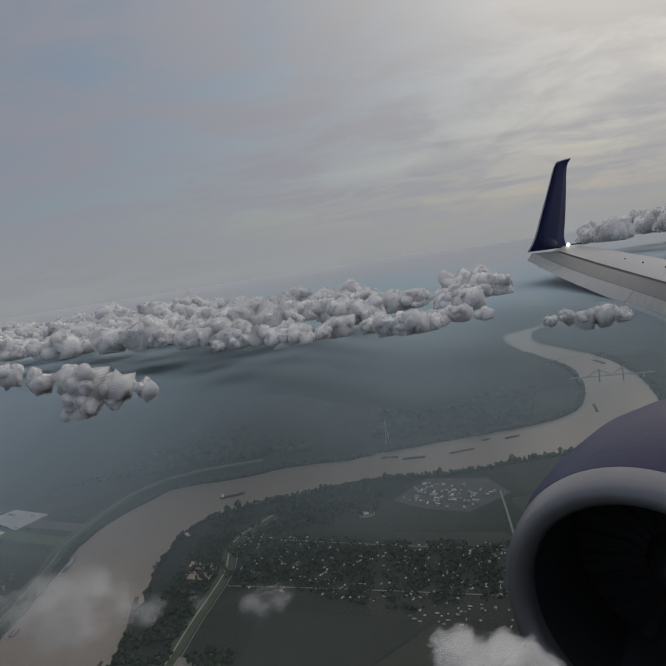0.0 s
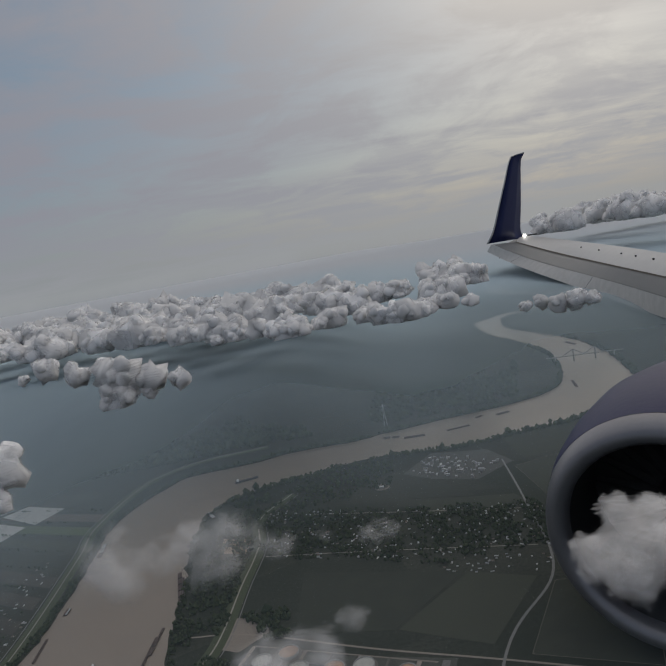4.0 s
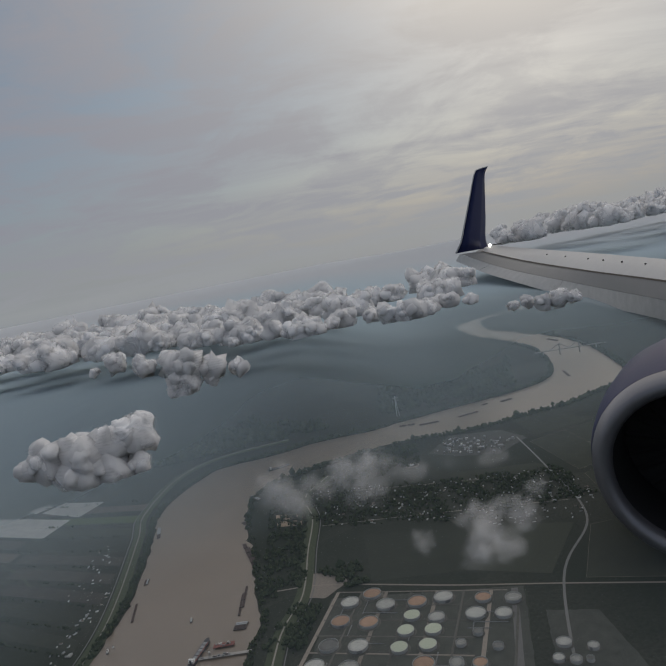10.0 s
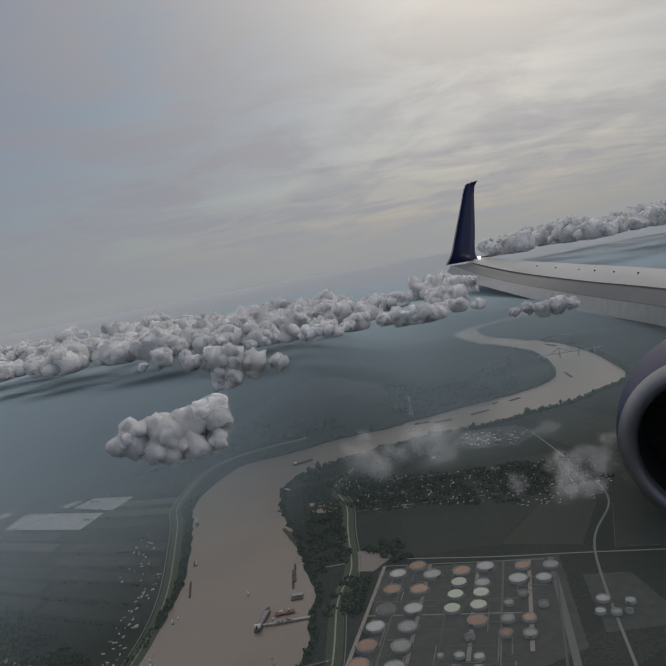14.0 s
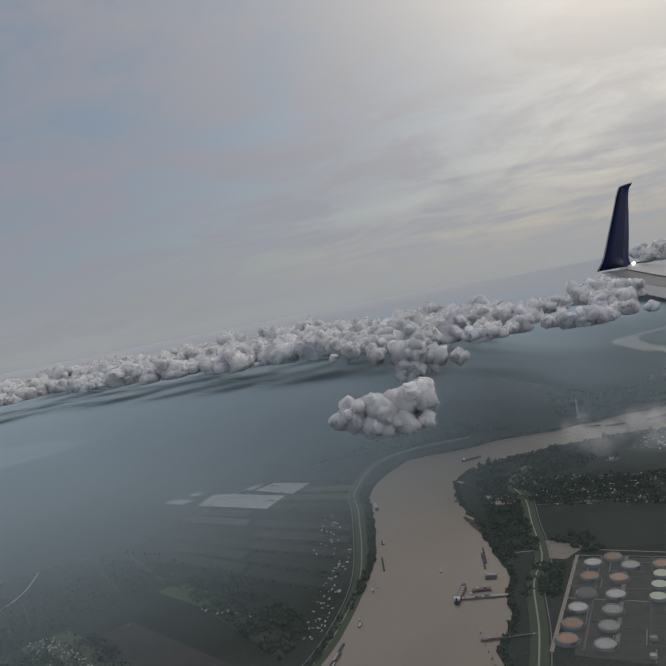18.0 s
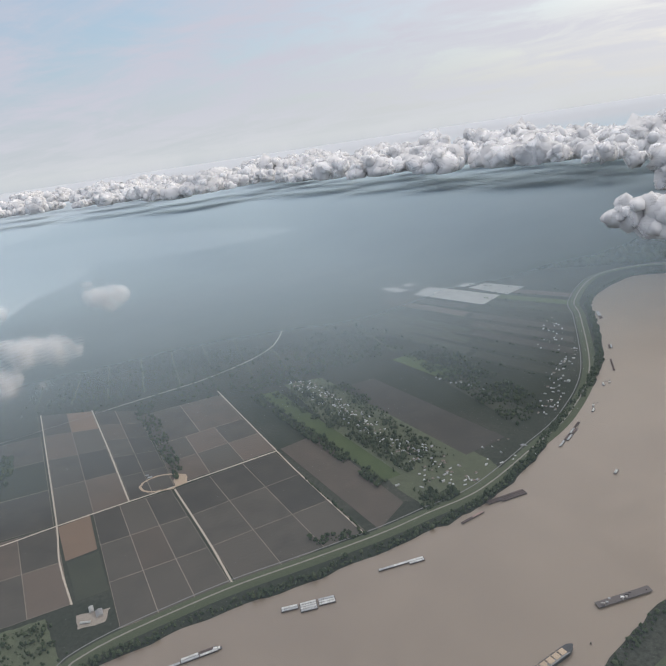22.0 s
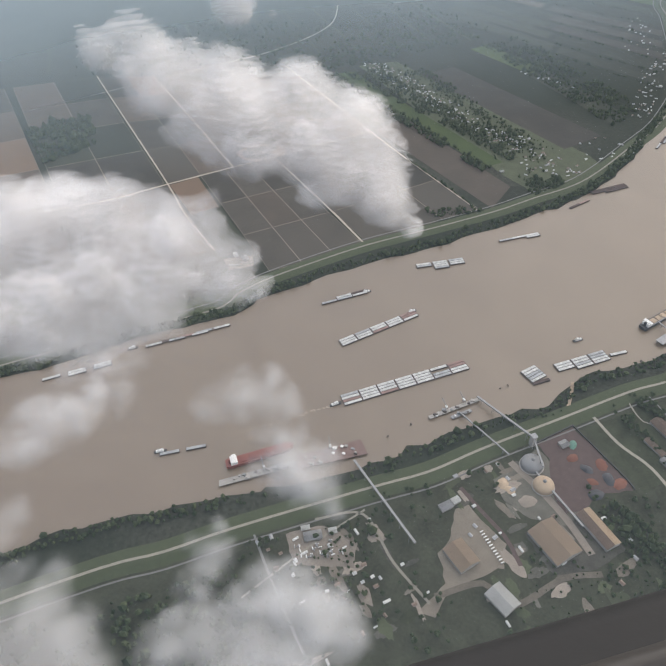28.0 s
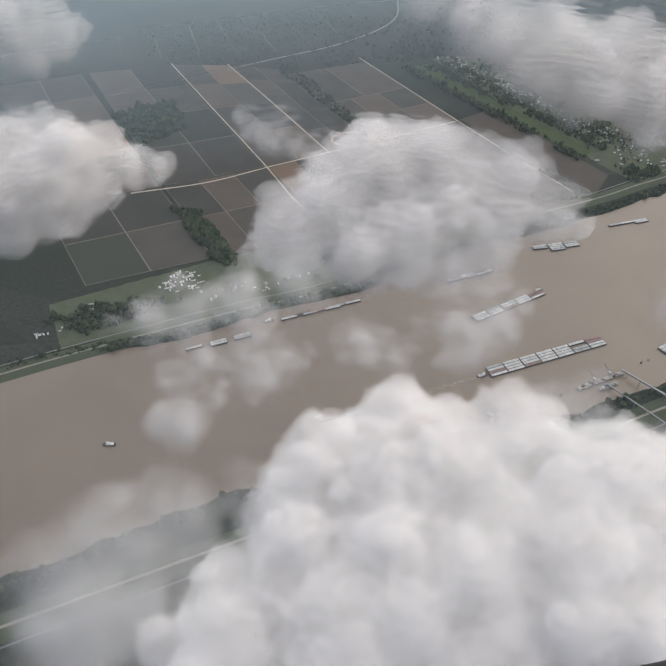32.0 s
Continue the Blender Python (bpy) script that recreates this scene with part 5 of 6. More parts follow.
plant([(-284, -26), (-268, -14), (-262, -20), (-280, -36)], 20)
plant([(-204, -70), (-184, -84), (-190, -92), (-212, -84)], 30)

WOODS = "dense dark green woodland"
grove_in("woods", [(-289, 131), (-276, 140), (-203, 82), (-206, 72)], 1200, 0.4, 51, "dark hedge of trees beside a green strip")
grove_in("woods", [(-296, 126), (-291, 130), (-211, 66), (-213, 62)], 700, 0.45, 52, "row of trees between fields")
grove_in("woods", [(-262, 143), (-256, 147), (-196, 84), (-205, 80)], 600, 0.36, 53, "trees among village gardens")
grove_in("woods", [(-280, 145), (-270, 150), (-185, 80), (-200, 60)], 600, 0.34, 54, "trees among village gardens")
grove_in("woods", [(-240, 180), (-222, 194), (-166, 128), (-176, 108)], 2000, 0.4, 55, WOODS)
grove_in("woods", [(-200, 62), (-190, 66), (-186, 60), (-196, 52)], 200, 0.45, 56, "trees at the village edge")
grove_in("woods", [(-352, 112), (-343, 117), (-284, 60), (-287, 57)], 420, 0.4, 57, "row of trees between fields")
grove_in("woods", [(-226, 33), (-220, 32), (-206, 40), (-212, 42)], 90, 0.35, 58, "row of shrubs at a field corner")
grove_in("woods", [(-244, 68), (-242, 66.5), (-208, 38), (-210, 40)], 110, 0.3, 59, "row of shrubs along a field track")
grove_in("woods", [(-328, -8.6), (-316.7, -7.3), (-291, -30), (-303, -28)], 1500, 0.5, 60, WOODS)
grove_in("woods", [(-362, 24), (-352, 44), (-372, 62), (-388, 44)], 1200, 0.6, 61, WOODS)
grove_in("woods", [(-404, 94), (-308, 124), (-300, 200), (-460, 170)], 1500, 0.45, 62, WOODS)
grove_in("woods", [(-308, 124), (-282, 143), (-230, 200), (-300, 240)], 1100, 0.45, 63, WOODS)
grove_in("woods", [(-84, 252), (-22, 226), (-14, 178), (-80, 205)], 2200, 0.42, 66, "leafy town gardens")
grove_in("woods", [(-22, 226), (28, 214), (31, 180), (-14, 178)], 2000, 0.42, 67, "leafy town gardens")
grove_in("woods", [(-98, 262), (-80, 270), (-84, 160), (-100, 150)], 2400, 0.45, 68, "wooded river batture")
grove_in("woods", [(-86, 240), (-60, 284), (-20, 288), (-24, 250)], 1500, 0.45, 69, WOODS)
grove_in("woods", [(-80, 168), (-64, 166), (-62, 153), (-70, 152)], 500, 0.5, 70, WOODS)
grove_in("woods", [(-330, -66), (-316, -52), (-300, -46), (-314, -66)], 500, 0.5, 71, WOODS)
grove_in("woods", [(-90, 150), (-79, 146), (-86, 122), (-98, 128)], 700, 0.45, 72, WOODS)
grove_in("woods", [(-215, 340), (-140, 345), (-60, 350), (-120, 420)], 3500, 1.1, 73, WOODS)
grove_in("woods", [(-30, 345), (60, 352), (80, 420), (-20, 440)], 3500, 1.1, 74, WOODS)
grove_in("woods", [(-170, -50), (-160, -54), (-150, -64), (-165, -72)], 500, 0.35, 75, "low scrub beside the works")
grove_in("woods", [(-258, -112), (-228, -90), (-205, -98), (-235, -128)], 900, 0.45, 76, WOODS)
for k in range(10):
    y = 148 + 15 * k
    grove_in("woods", [(-162, y), (-206 - 3 * k, y + 27), (-207 - 3 * k, y + 28), (-162, y + 1.2)], 60, 0.3, 80 + k, "hedge row between long fields")

rng_d = random.Random(19)
for n_line in range(16):
    a = Vector((-420 + 16 * n_line, 96 + 8 * n_line))
    b = a + Vector((-70 - 6 * rng_d.random(), 82 + 14 * rng_d.random()))
    line = spline([a, (a + b) / 2, b], 5, 0.25, n_line)
    ribbon("ditch", line, [(0.4, 0.05), (0.0, 0.02), (-0.4, 0.05)], "bank_soil", "straight drainage ditch through rough woodland", "ditch")

rng_y = random.Random(61)
for _ in range(30):
    p = lerp2([Vector((-196, -58, 0)), Vector((-176, -42, 0)), Vector((-150, -66, 0)), Vector((-176, -92, 0))], rng_y.random(), rng_y.random())
    wide, long = rng_y.uniform(0.5, 1.6), rng_y.uniform(1.0, 3.4)
    turn = radians(rng_y.choice((-40, 50)) + rng_y.uniform(-14, 14))
    ring = []
    for q in np.linspace(0, 2 * math.pi, 18, endpoint=False):
        s = rng_y.uniform(0.7, 1.15)
        u, v = long * s * math.cos(q), wide * s * math.sin(q)
        ring.append((p.x + u * math.cos(turn) - v * math.sin(turn), p.y + u * math.sin(turn) + v * math.cos(turn)))
    worn = part("ground", sheet("ground", ring, 0.042 + 0.0002 * _, "works_yard"), rng_y.choice(("works_yard", "lawn", "scrub", "bank_soil")))
    tagged(worn, "patch of worn bare ground round the works", "ground", kind="structure")
grove_in("scrub_trees", [(-178, -60), (-150, -48), (-146, -80), (-180, -100)], 420, 0.26, 93, "scattered scrub and small trees by the works")
grove_in("scrub_trees", [(-232, -86), (-206, -70), (-196, -88), (-222, -110)], 420, 0.28, 94, "scattered garden trees by the levee")

# small sheds, houses and worn ground strewn round the works and behind the near levee
rng_k = random.Random(87)
for quad, n_patch, n_house in (
    ([(-196, -57), (-186, -50), (-166, -66), (-178, -84)], 26, 16),
    ([(-222, -80), (-206, -70), (-190, -80), (-204, -100)], 22, 26),
    ([(-176, -60), (-164, -52), (-150, -66), (-166, -84)], 14, 8),
):
    q = [Vector((*c, 0)) for c in quad]
    for k in range(n_patch):
        p = lerp2(q, rng_k.random(), rng_k.random())
        wide, long, turn = rng_k.uniform(0.4, 1.1), rng_k.uniform(1.0, 3.2), radians(rng_k.choice((-40, 50)) + rng_k.uniform(-10, 10))
        ring = []
        for a in np.linspace(0, 2 * math.pi, 20, endpoint=False):
            s = rng_k.uniform(0.75, 1.15)
            u, v = long * s * math.cos(a), wide * s * math.sin(a)
            ring.append((p.x + u * math.cos(turn) - v * math.sin(turn), p.y + u * math.sin(turn) + v * math.cos(turn)))
        kind = rng_k.choice(("haul_dirt", "haul_dirt", "yard_gravel", "works_yard", "lawn"))
        tagged(part("ground", sheet("ground", ring, 0.0505 + 0.0003 * k, kind), kind), "dusty worn patch of ground round the works", "ground", kind="structure")
    for k in range(n_house):
        p = lerp2(q, rng_k.random(), rng_k.random())
        copy_thing(rng_k.choice(HOUSES), pose(p.x, p.y, 0.06, rz=rng_k.choice((-40, 50)) + rng_k.uniform(-8, 8)) @ Matrix.Scale(rng_k.uniform(0.55, 1.0), 4))

# parked vehicles
def make_truck(label, mat):
    th = empty("truck", Matrix(), label, "truck", "parked trucks")
    part("body", box(bm_new(), -0.3, 0.25, -0.09, 0.09, 0.08, 0.3, 0.01), mat, th)
    part("cab", box(bm_new(), 0.27, 0.42, -0.085, 0.085, 0.06, 0.24, 0.015), "white_paint", th)
    for x in (-0.22, -0.1, 0.34):
        for y in (-0.09, 0.09):
            part("wheel", tube(bm_new(), (x, y - 0.015, 0.045), (x, y + 0.015, 0.045), 0.045, 8), "chrome_dark", th)
    return th


TRUCKS = [make_truck("white box truck on a gravel yard", "white_paint"), make_truck("grey box truck on a gravel yard", "steel_grey")]
TRUCKS[0].matrix_world, TRUCKS[1].matrix_world = pose(-213, -79, 0.07, rz=40), pose(-212.4, -79.6, 0.07, rz=40)
for k in range(34):
    p = lerp2([Vector((-219, -79, 0)), Vector((-212, -76, 0)), Vector((-208, -79, 0)), Vector((-215, -82.5, 0))], rng_h.random(), rng_h.random())
    copy_thing(rng_h.choice(TRUCKS), pose(p.x, p.y, 0.07, rz=rng_h.choice((40, 130)) + rng_h.uniform(-6, 6)))
for k in range(12):
    copy_thing(TRUCKS[0], pose(-186.8 + 0.42 * k, -66.2 - 0.42 * k, 0.07, rz=48))

# ---------------------------------------------------------------- works on the near bank
def shed(c, w, d, h, turn, roof, label, strip=None):
    th = empty("warehouse", pose(c[0], c[1], 0.07, rz=turn), label, "warehouse", "works on the near bank")
    part("wall", box(bm_new(), -w / 2, w / 2, -d / 2, d / 2, 0, h), "concrete", th)
    for side in (-1, 1):
        bm = bm_new()
        v = [bm.verts.new(p) for p in ((-w / 2 - 0.1, side * (d / 2 + 0.1), h), (w / 2 + 0.1, side * (d / 2 + 0.1), h), (w / 2 + 0.1, 0, h + 0.16 * d), (-w / 2 - 0.1, 0, h + 0.16 * d))]
        f = bm.faces.new(v if side < 0 else v[::-1])
        bmesh.ops.solidify(bm, geom=[f], thickness=0.05)
        part("roof", bm, strip if strip and side > 0 else roof, th)
    for side in (-1, 1):
        bm = bm_new()
        v = [bm.verts.new(p) for p in ((side * w / 2, -d / 2, h), (side * w / 2, d / 2, h), (side * w / 2, 0, h + 0.15 * d))]
        bm.faces.new(v)
        part("gable", bm, "concrete", th)
    n = int(w / 0.7)
    for k in range(n):
        x = -w / 2 + (k + 0.5) * w / n
        part("roof_rib", box(bm_new(), x - 0.02, x + 0.02, -d / 2, -0.05, h + 0.02, h + 0.05), roof, th, m=Matrix.Translation((0, 0, 0)))
    return th


shed((-174.4, -64.0), 7.4, 5.6, 0.9, -40, "shed_tan", "large storage shed with a tan roof")
shed((-167.6, -58.9), 7.8, 3.0, 0.9, -43, "roof_brown", "long brown shed with an orange roof edge", "tan_pile")
shed((-181.0, -77.4), 4.6, 3.4, 0.8, -32, "roof_white", "warehouse with a long white roof")
shed((-189.1, -72.2), 5.0, 4.0, 0.9, -38, "shed_tan", "warehouse with a flat tan roof")
shed((-194.0, -63.4), 2.4, 1.5, 0.6, 48, "roof_grey", "grey office block by the works")
shed((-192.6, -61.6), 1.5, 1.2, 0.6, 48, "roof_white", "small office with a white roof")
shed((-215.0, -77.4), 3.2, 1.7, 0.5, 32, "roof_grey", "grey workshop on a gravel yard")
shed((-216.9, -76.4), 1.5, 0.8, 0.4, 32, "roof_white", "small store with a white roof")
shed((-212.0, -75.2), 1.4, 1.1, 0.4, 32, "roof_white", "small store with a white roof")
shed((-157.0, -31.0), 5.2, 2.6, 0.6, -44, "roof_brown", "long low school building with dark roof")
shed((-158.6, -36.5), 4.6, 1.3, 0.5, -44, "roof_brown", "long low school building with dark roof")
shed((-156.2, -40.0), 3.0, 1.2, 0.5, -44, "roof_grey", "low hall with a pale grey roof")
shed((-151.8, -34.0), 2.0, 0.9, 0.4, -44, "tan_pile", "low hall with a tan roof")
shed((-269.4, -4.4), 2.3, 1.0, 0.4, -40, "roof_white", "farm barn with a white roof")
shed((-266.2, -5.0), 2.6, 1.6, 0.4, -40, "roof_grey", "farm barn with a grey roof")
shed((-267.5, -8.6), 2.6, 0.6, 0.3, 20, "roof_white", "long farm shed with a white roof")
shed((-320.5, -57.5), 2.6, 2.0, 0.4, -40, "roof_white", "white-roofed store among house plots")
shed((-297.5, 56.5), 1.4, 0.8, 0.3, 30, "roof_white", "farm shed with a white roof")
shed((-299.5, 57.5), 1.0, 0.6, 0.3, 30, "roof_grey", "small grey shed on a farmyard")
shed((-161.0, 149.0), 1.6, 1.2, 0.4, 80, "roof_white", "white-roofed barn by the levee")
shed((-207.5, 64.5), 1.3, 0.9, 0.3, 40, "roof_white", "white-roofed barn at the village edge")


def dome(c, r, mat, label):
    th = empty("storage_dome", pose(c[0], c[1], 0.07), label, "dome", "works on the near bank")
    prof = [(r, 0), (r, r * 0.25)] + [(r * math.cos(a), r * 0.25 + r * 0.62 * math.sin(a)) for a in np.linspace(0.05, 1.5, 9)]
    part("shell", lathe(bm_new(), prof, 32), mat, th)
    part("cap", lathe(bm_new(), [(r * 0.16, r * 0.8), (r * 0.16, r * 0.98), (0.01, r * 1.02)], 12), "steel_grey", th)
    part("footing", lathe(bm_new(), [(r * 1.08, 0), (r * 1.08, 0.12), (r * 0.98, 0.12)], 32), "concrete", th)
    return th


dome((-177.8, -52.8), 2.0, "tan_pile", "cream concrete storage dome")
dome((-180.6, -48.6), 2.2, "steel_grey", "weathered grey storage dome")


def heap(c, r, h, mat, label, seed):
    rng = np.random.default_rng(seed)
    bm = bm_new()
    prof = [(r, 0.0), (r * 0.8, h * 0.32), (r * 0.5, h * 0.75), (r * 0.2, h * 0.98), (0.02, h)]
    lathe(bm, prof, 18)
    for v in bm.verts:
        v.co.x *= 1 + rng.normal(0, 0.08)
        v.co.y *= 1 + rng.normal(0, 0.08)
    bm.transform(Matrix.Translation((c[0], c[1], 0.07)) @ Matrix.Rotation(seed, 4, "Z") @ Matrix.Diagonal((1.3, 0.9, 1, 1)))
    return tagged(part("ore_heap", bm, mat), label, "heap", "bulk heaps in the ore yard")


heap((-164.4, -47.4), 1.2, 0.45, "red_ore", "orange-red ore heap in a dark yard", 1)
heap((-166.4, -47.0), 1.2, 0.6, "ship_black", "black coal heap in a dark yard", 2)
heap((-169.2, -48.6), 0.8, 0.2, "red_ore", "orange-red ore heap in a dark yard", 3)
heap((-173.4, -44.2), 1.0, 0.35, "red_ore", "dark red ore heap in the yard", 4)
heap((-168.0, -44.0), 1.2, 0.35, "red_ore", "low scattered red ore heap in the yard", 5)
heap((-170.6, -46.0), 1.0, 0.5, "ship_black", "black coal heap in a dark yard", 6)
heap((-168.4, -51.4), 1.3, 0.6, "ship_black", "black coal heap in a dark yard", 7)
heap((-185.0, -54.6), 1.1, 0.35, "tan_pile", "tan sand heap on gravel ground", 8)
heap((-183.6, -55.6), 0.9, 0.25, "tan_pile", "tan sand heap on gravel ground", 9)
heap((-180.0, -57.0), 1.4, 0.3, "yard_gravel", "grey gravel heap on the works yard", 10)
paint("green_tarp", (0.12, 0.23, 0.18), 0.7)
heap((-173.7, -40.9), 0.9, 0.5, "green_tarp", "heap under a green tarpaulin", 11)
shed((-175.4, -41.6), 1.7, 1.5, 0.5, 45, "roof_grey", "grey flat shed in the ore yard")


def conveyor(a, b, za, zb, label, posts=5, wide=0.22, mat="steel_grey"):
    """A covered belt bridge on trestles."""
    a3, b3 = Vector((a[0], a[1], za)), Vector((b[0], b[1], zb))
    th = empty("conveyor", Matrix.Translation((a[0], a[1], 0.0)), label, "conveyor", "conveyors of the river docks")
    o = Vector((a[0], a[1], 0))
    d = (b3 - a3).normalized()
    s = Vector((-d.y, d.x, 0)).normalized() * wide
    up3 = Vector((0, 0, wide * 1.3))
    bm = bm_new()
    v = [bm.verts.new(p - o) for p in (a3 - s, a3 + s, a3 + s + up3, a3 - s + up3, b3 - s, b3 + s, b3 + s + up3, b3 - s + up3)]
    for f in ((0, 1, 2, 3), (7, 6, 5, 4), (0, 4, 5, 1), (1, 5, 6, 2), (2, 6, 7, 3), (3, 7, 4, 0)):
        bm.faces.new([v[i] for i in f])
    bmesh.ops.recalc_face_normals(bm, faces=bm.faces)
    part("gallery", bm, mat, th)
    for k in range(posts):
        p = a3.lerp(b3, (k + 0.5) / posts) - o
        for side in (-1, 1):
            part("trestle_leg", tube(bm_new(), (p.x + side * s.x * 1.6, p.y + side * s.y * 1.6, 0), (p.x + side * s.x * 0.7, p.y + side * s.y * 0.7, p.z), 0.05, 5), "steel_grey", th)
    return th


conveyor((-194.2, -35.3), (-181.3, -43.6), 0.9, 2.2, "pale covered conveyor over the levee")
conveyor((-196.8, -40.7), (-185.2, -48.6), 0.8, 1.4, "narrow pale conveyor over the levee", wide=0.16)
conveyor((-213.5, -59.7), (-197.1, -73.2), 0.8, 1.6, "long grey-brown conveyor from the dock to the works", 7)
conveyor((-181.3, -43.6), (-178.6, -50.0), 2.2, 2.3, "conveyor over the storage domes", 3, 0.16)
conveyor((-181.6, -48.6), (-170.0, -59.4), 0.7, 0.7, "low dark conveyor through the works yard", 6, 0.2)
conveyor((-156.0, -1.0), (-143.0, -10.0), 0.9, 1.6, "grey conveyor from the ship berth over the levee", 5)
conveyor((-159.0, 2.0), (-150.0, -8.0), 0.9, 1.6, "grey conveyor from the ship berth over the levee", 5, 0.16)
tower = empty("transfer_tower", pose(-181.3, -43.6, 0.07, rz=45), "pale conveyor transfer tower", "tower")
part("wall", box(bm_new(), -0.5, 0.5, -0.5, 0.5, 0, 2.8), "concrete", tower)
part("roof", box(bm_new(), -0.6, 0.6, -0.6, 0.6, 2.8, 2.9), "roof_grey", tower)

# ---------------------------------------------------------------- boats
BL, BW = 4.3, 0.775


def make_barge(cover, label, name="barge"):
    th = empty(name, Matrix(), label, "barge", "river barges")
    bm = bm_new()
    box(bm, -BL / 2, BL / 2, -BW / 2, BW / 2, 0, 0.3)
    for v in bm.verts:
        if abs(v.co.x) > BL / 2 - 0.01 and v.co.z < 0.1:
            v.co.x *= 0.93
    part("hull", bm, "barge_hull", th)
    if cover:
        for k in range(6):
            x0 = -BL * 0.46 + k * BL * 0.92 / 6
            part("hatch_cover", box(bm_new(), x0 + 0.015, x0 + BL * 0.92 / 6 - 0.015, -BW * 0.42, BW * 0.42, 0.3, 0.43, 0.03), cover, th)
    else:
        bm = bm_new()
        for x0, x1, y0, y1 in ((-BL * 0.46, BL * 0.46, -BW * 0.44, -BW * 0.38), (-BL * 0.46, BL * 0.46, BW * 0.38, BW * 0.44), (-BL * 0.46, -BL * 0.44, -BW * 0.38, BW * 0.38), (BL * 0.44, BL * 0.46, -BW * 0.38, BW * 0.38)):
            box(bm, x0, x1, y0, y1, 0.3, 0.4)
        part("coaming", bm, "barge_hull", th)
        part("cargo", box(bm_new(), -BL * 0.43, BL * 0.43, -BW * 0.37, BW * 0.37, 0.3, 0.35, 0.02), "ore_soil", th)
    return th


BARGES = [make_barge("barge_cover", "covered river barge with pale hatch covers"), make_barge("barge_cover_grey", "covered river barge with grey hatch covers"),
          make_barge("barge_cover_rust", "covered river barge with rusty hatch covers"), make_barge(None, "open rust-brown hopper barge")]
paint("barge_hull_rust", (0.16, 0.085, 0.065), 0.8)
for k, b in enumerate(BARGES):
    b.matrix_world = pose(-258.5 - 3.4 * k, -32.5 - 2.9 * k, 0.0, rz=40.5)
rng_b = random.Random(61)


def tow(a, b, nu, nv, mix, side=1, skip=()):
    """A raft of nu x nv barges along a line on the water."""
    a, b = Vector(a), Vector(b)
    d = (b - a).normalized()
    s = Vector((-d.y, d.x)) * side
    turn = math.degrees(math.atan2(d.y, d.x))
    step = (b - a).length / nu
    for i in range(nu):
        for j in range(nv):
            if (i, j) in skip:
                continue
            p = a + d * (step * (i + 0.5)) + s * (BW * 1.03 * (j + 0.5))
            copy_thing(BARGES[rng_b.choice(mix)], pose(p.x, p.y, 0.0, rz=turn + rng_b.choice((0, 180)) + rng_b.uniform(-0.4, 0.4)))


tow((-222.6, -44.2), (-199.7, -24.5), 7, 4, [0, 0, 0, 1, 0, 2], -1, ((5, 1),))
tow((-229.3, -27.9), (-215.2, -11.4), 5, 3, [0, 0, 1, 0, 2], -1, ())
tow((-220.2, 6.9), (-208.6, 14.1), 3, 4, [0, 0, 1], -1, ((0, 2), (0, 3), (2, 3)))
tow((-201, 25.2), (-191.3, 32.4), 3, 2, [0, 1, 0], -1, ((0, 1), (1, 1)))
tow((-238.9, -15.6), (-229.4, -7.3), 3, 2, [0, 1, 3], -1, ((0, 0),))
tow((-273.6, -45.1), (-260.6, -34.2), 3, 1, [0, 1, 0], -1)
tow((-290.4, -62.7), (-277.4, -51), 3, 2, [0, 1, 0, 3], -1, ((0, 1),))
tow((-186.9, -24.4), (-184.2, -21.0), 1, 5, [0, 1, 1], -1)
tow((-180.4, -19.7), (-170.3, -11.2), 3, 4, [0, 1, 1], -1, ((0, 3),))
tow((-184.0, -26.8), (-180.6, -24.0), 1, 1, [3], -1)
tow((-169.0, -12.2), (-165.3, -9.6), 1, 1, [0], -1)
tow((-161.7, 94.6), (-156.3, 113.5), 4, 2, [3, 3, 1], -1, ((0, 1), (3, 1)))
tow((-184.4, 48.6), (-179.8, 54.8), 2, 1, [3, 2], -1)
tow((-179.3, 59.8), (-170.2, 67.7), 3, 3, [3], -1, ((0, 2),))
tow((-144.6, 161.3), (-145.8, 173.4), 3, 1, [3], -1)
tow((-150, 230), (-152, 242), 3, 2, [3, 1], -1)
tow((-146, 186), (-146.3, 192), 1, 2, [3, 1], -1)
tow((-109.4, 203.8), (-103.5, 181), 5, 3, [3], 1, ((0, 2), (4, 2), (4, 1)))
tow((-104.7, 168.5), (-105.3, 150), 4, 2, [3], -1, ((0, 1), (3, 0)))
tow((-112, 227), (-108.3, 222), 1, 2, [3], 1)
tow((-109.7, 257), (-105, 250), 2, 2, [3, 1], 1)
tow((-107.7, 142.2), (-103.5, 141.6), 1, 5, [3, 1], 1)
tow((-23, 321.9), (-13.4, 319.6), 2, 3, [3], -1)
tow((-11.6, 315.8), (-0.8, 315), 3, 3, [3], -1)
tow((11.3, 315), (24, 317.4), 3, 2, [3], -1)
tow((30.4, 328.6), (33, 330), 1, 2, [3], -1)
tow((41.5, 327.8), (48.3, 329.5), 2, 3, [3], -1)
tow((131, 540), (134, 522), 4, 3, [3], 1)
tow((135.3, 483), (137.5, 468), 4, 3, [3], 1)
tow((97, 352), (100, 368), 4, 2, [3], 1)
tow((-252, -72), (-243, -66), 2, 1, [0, 1], 1)


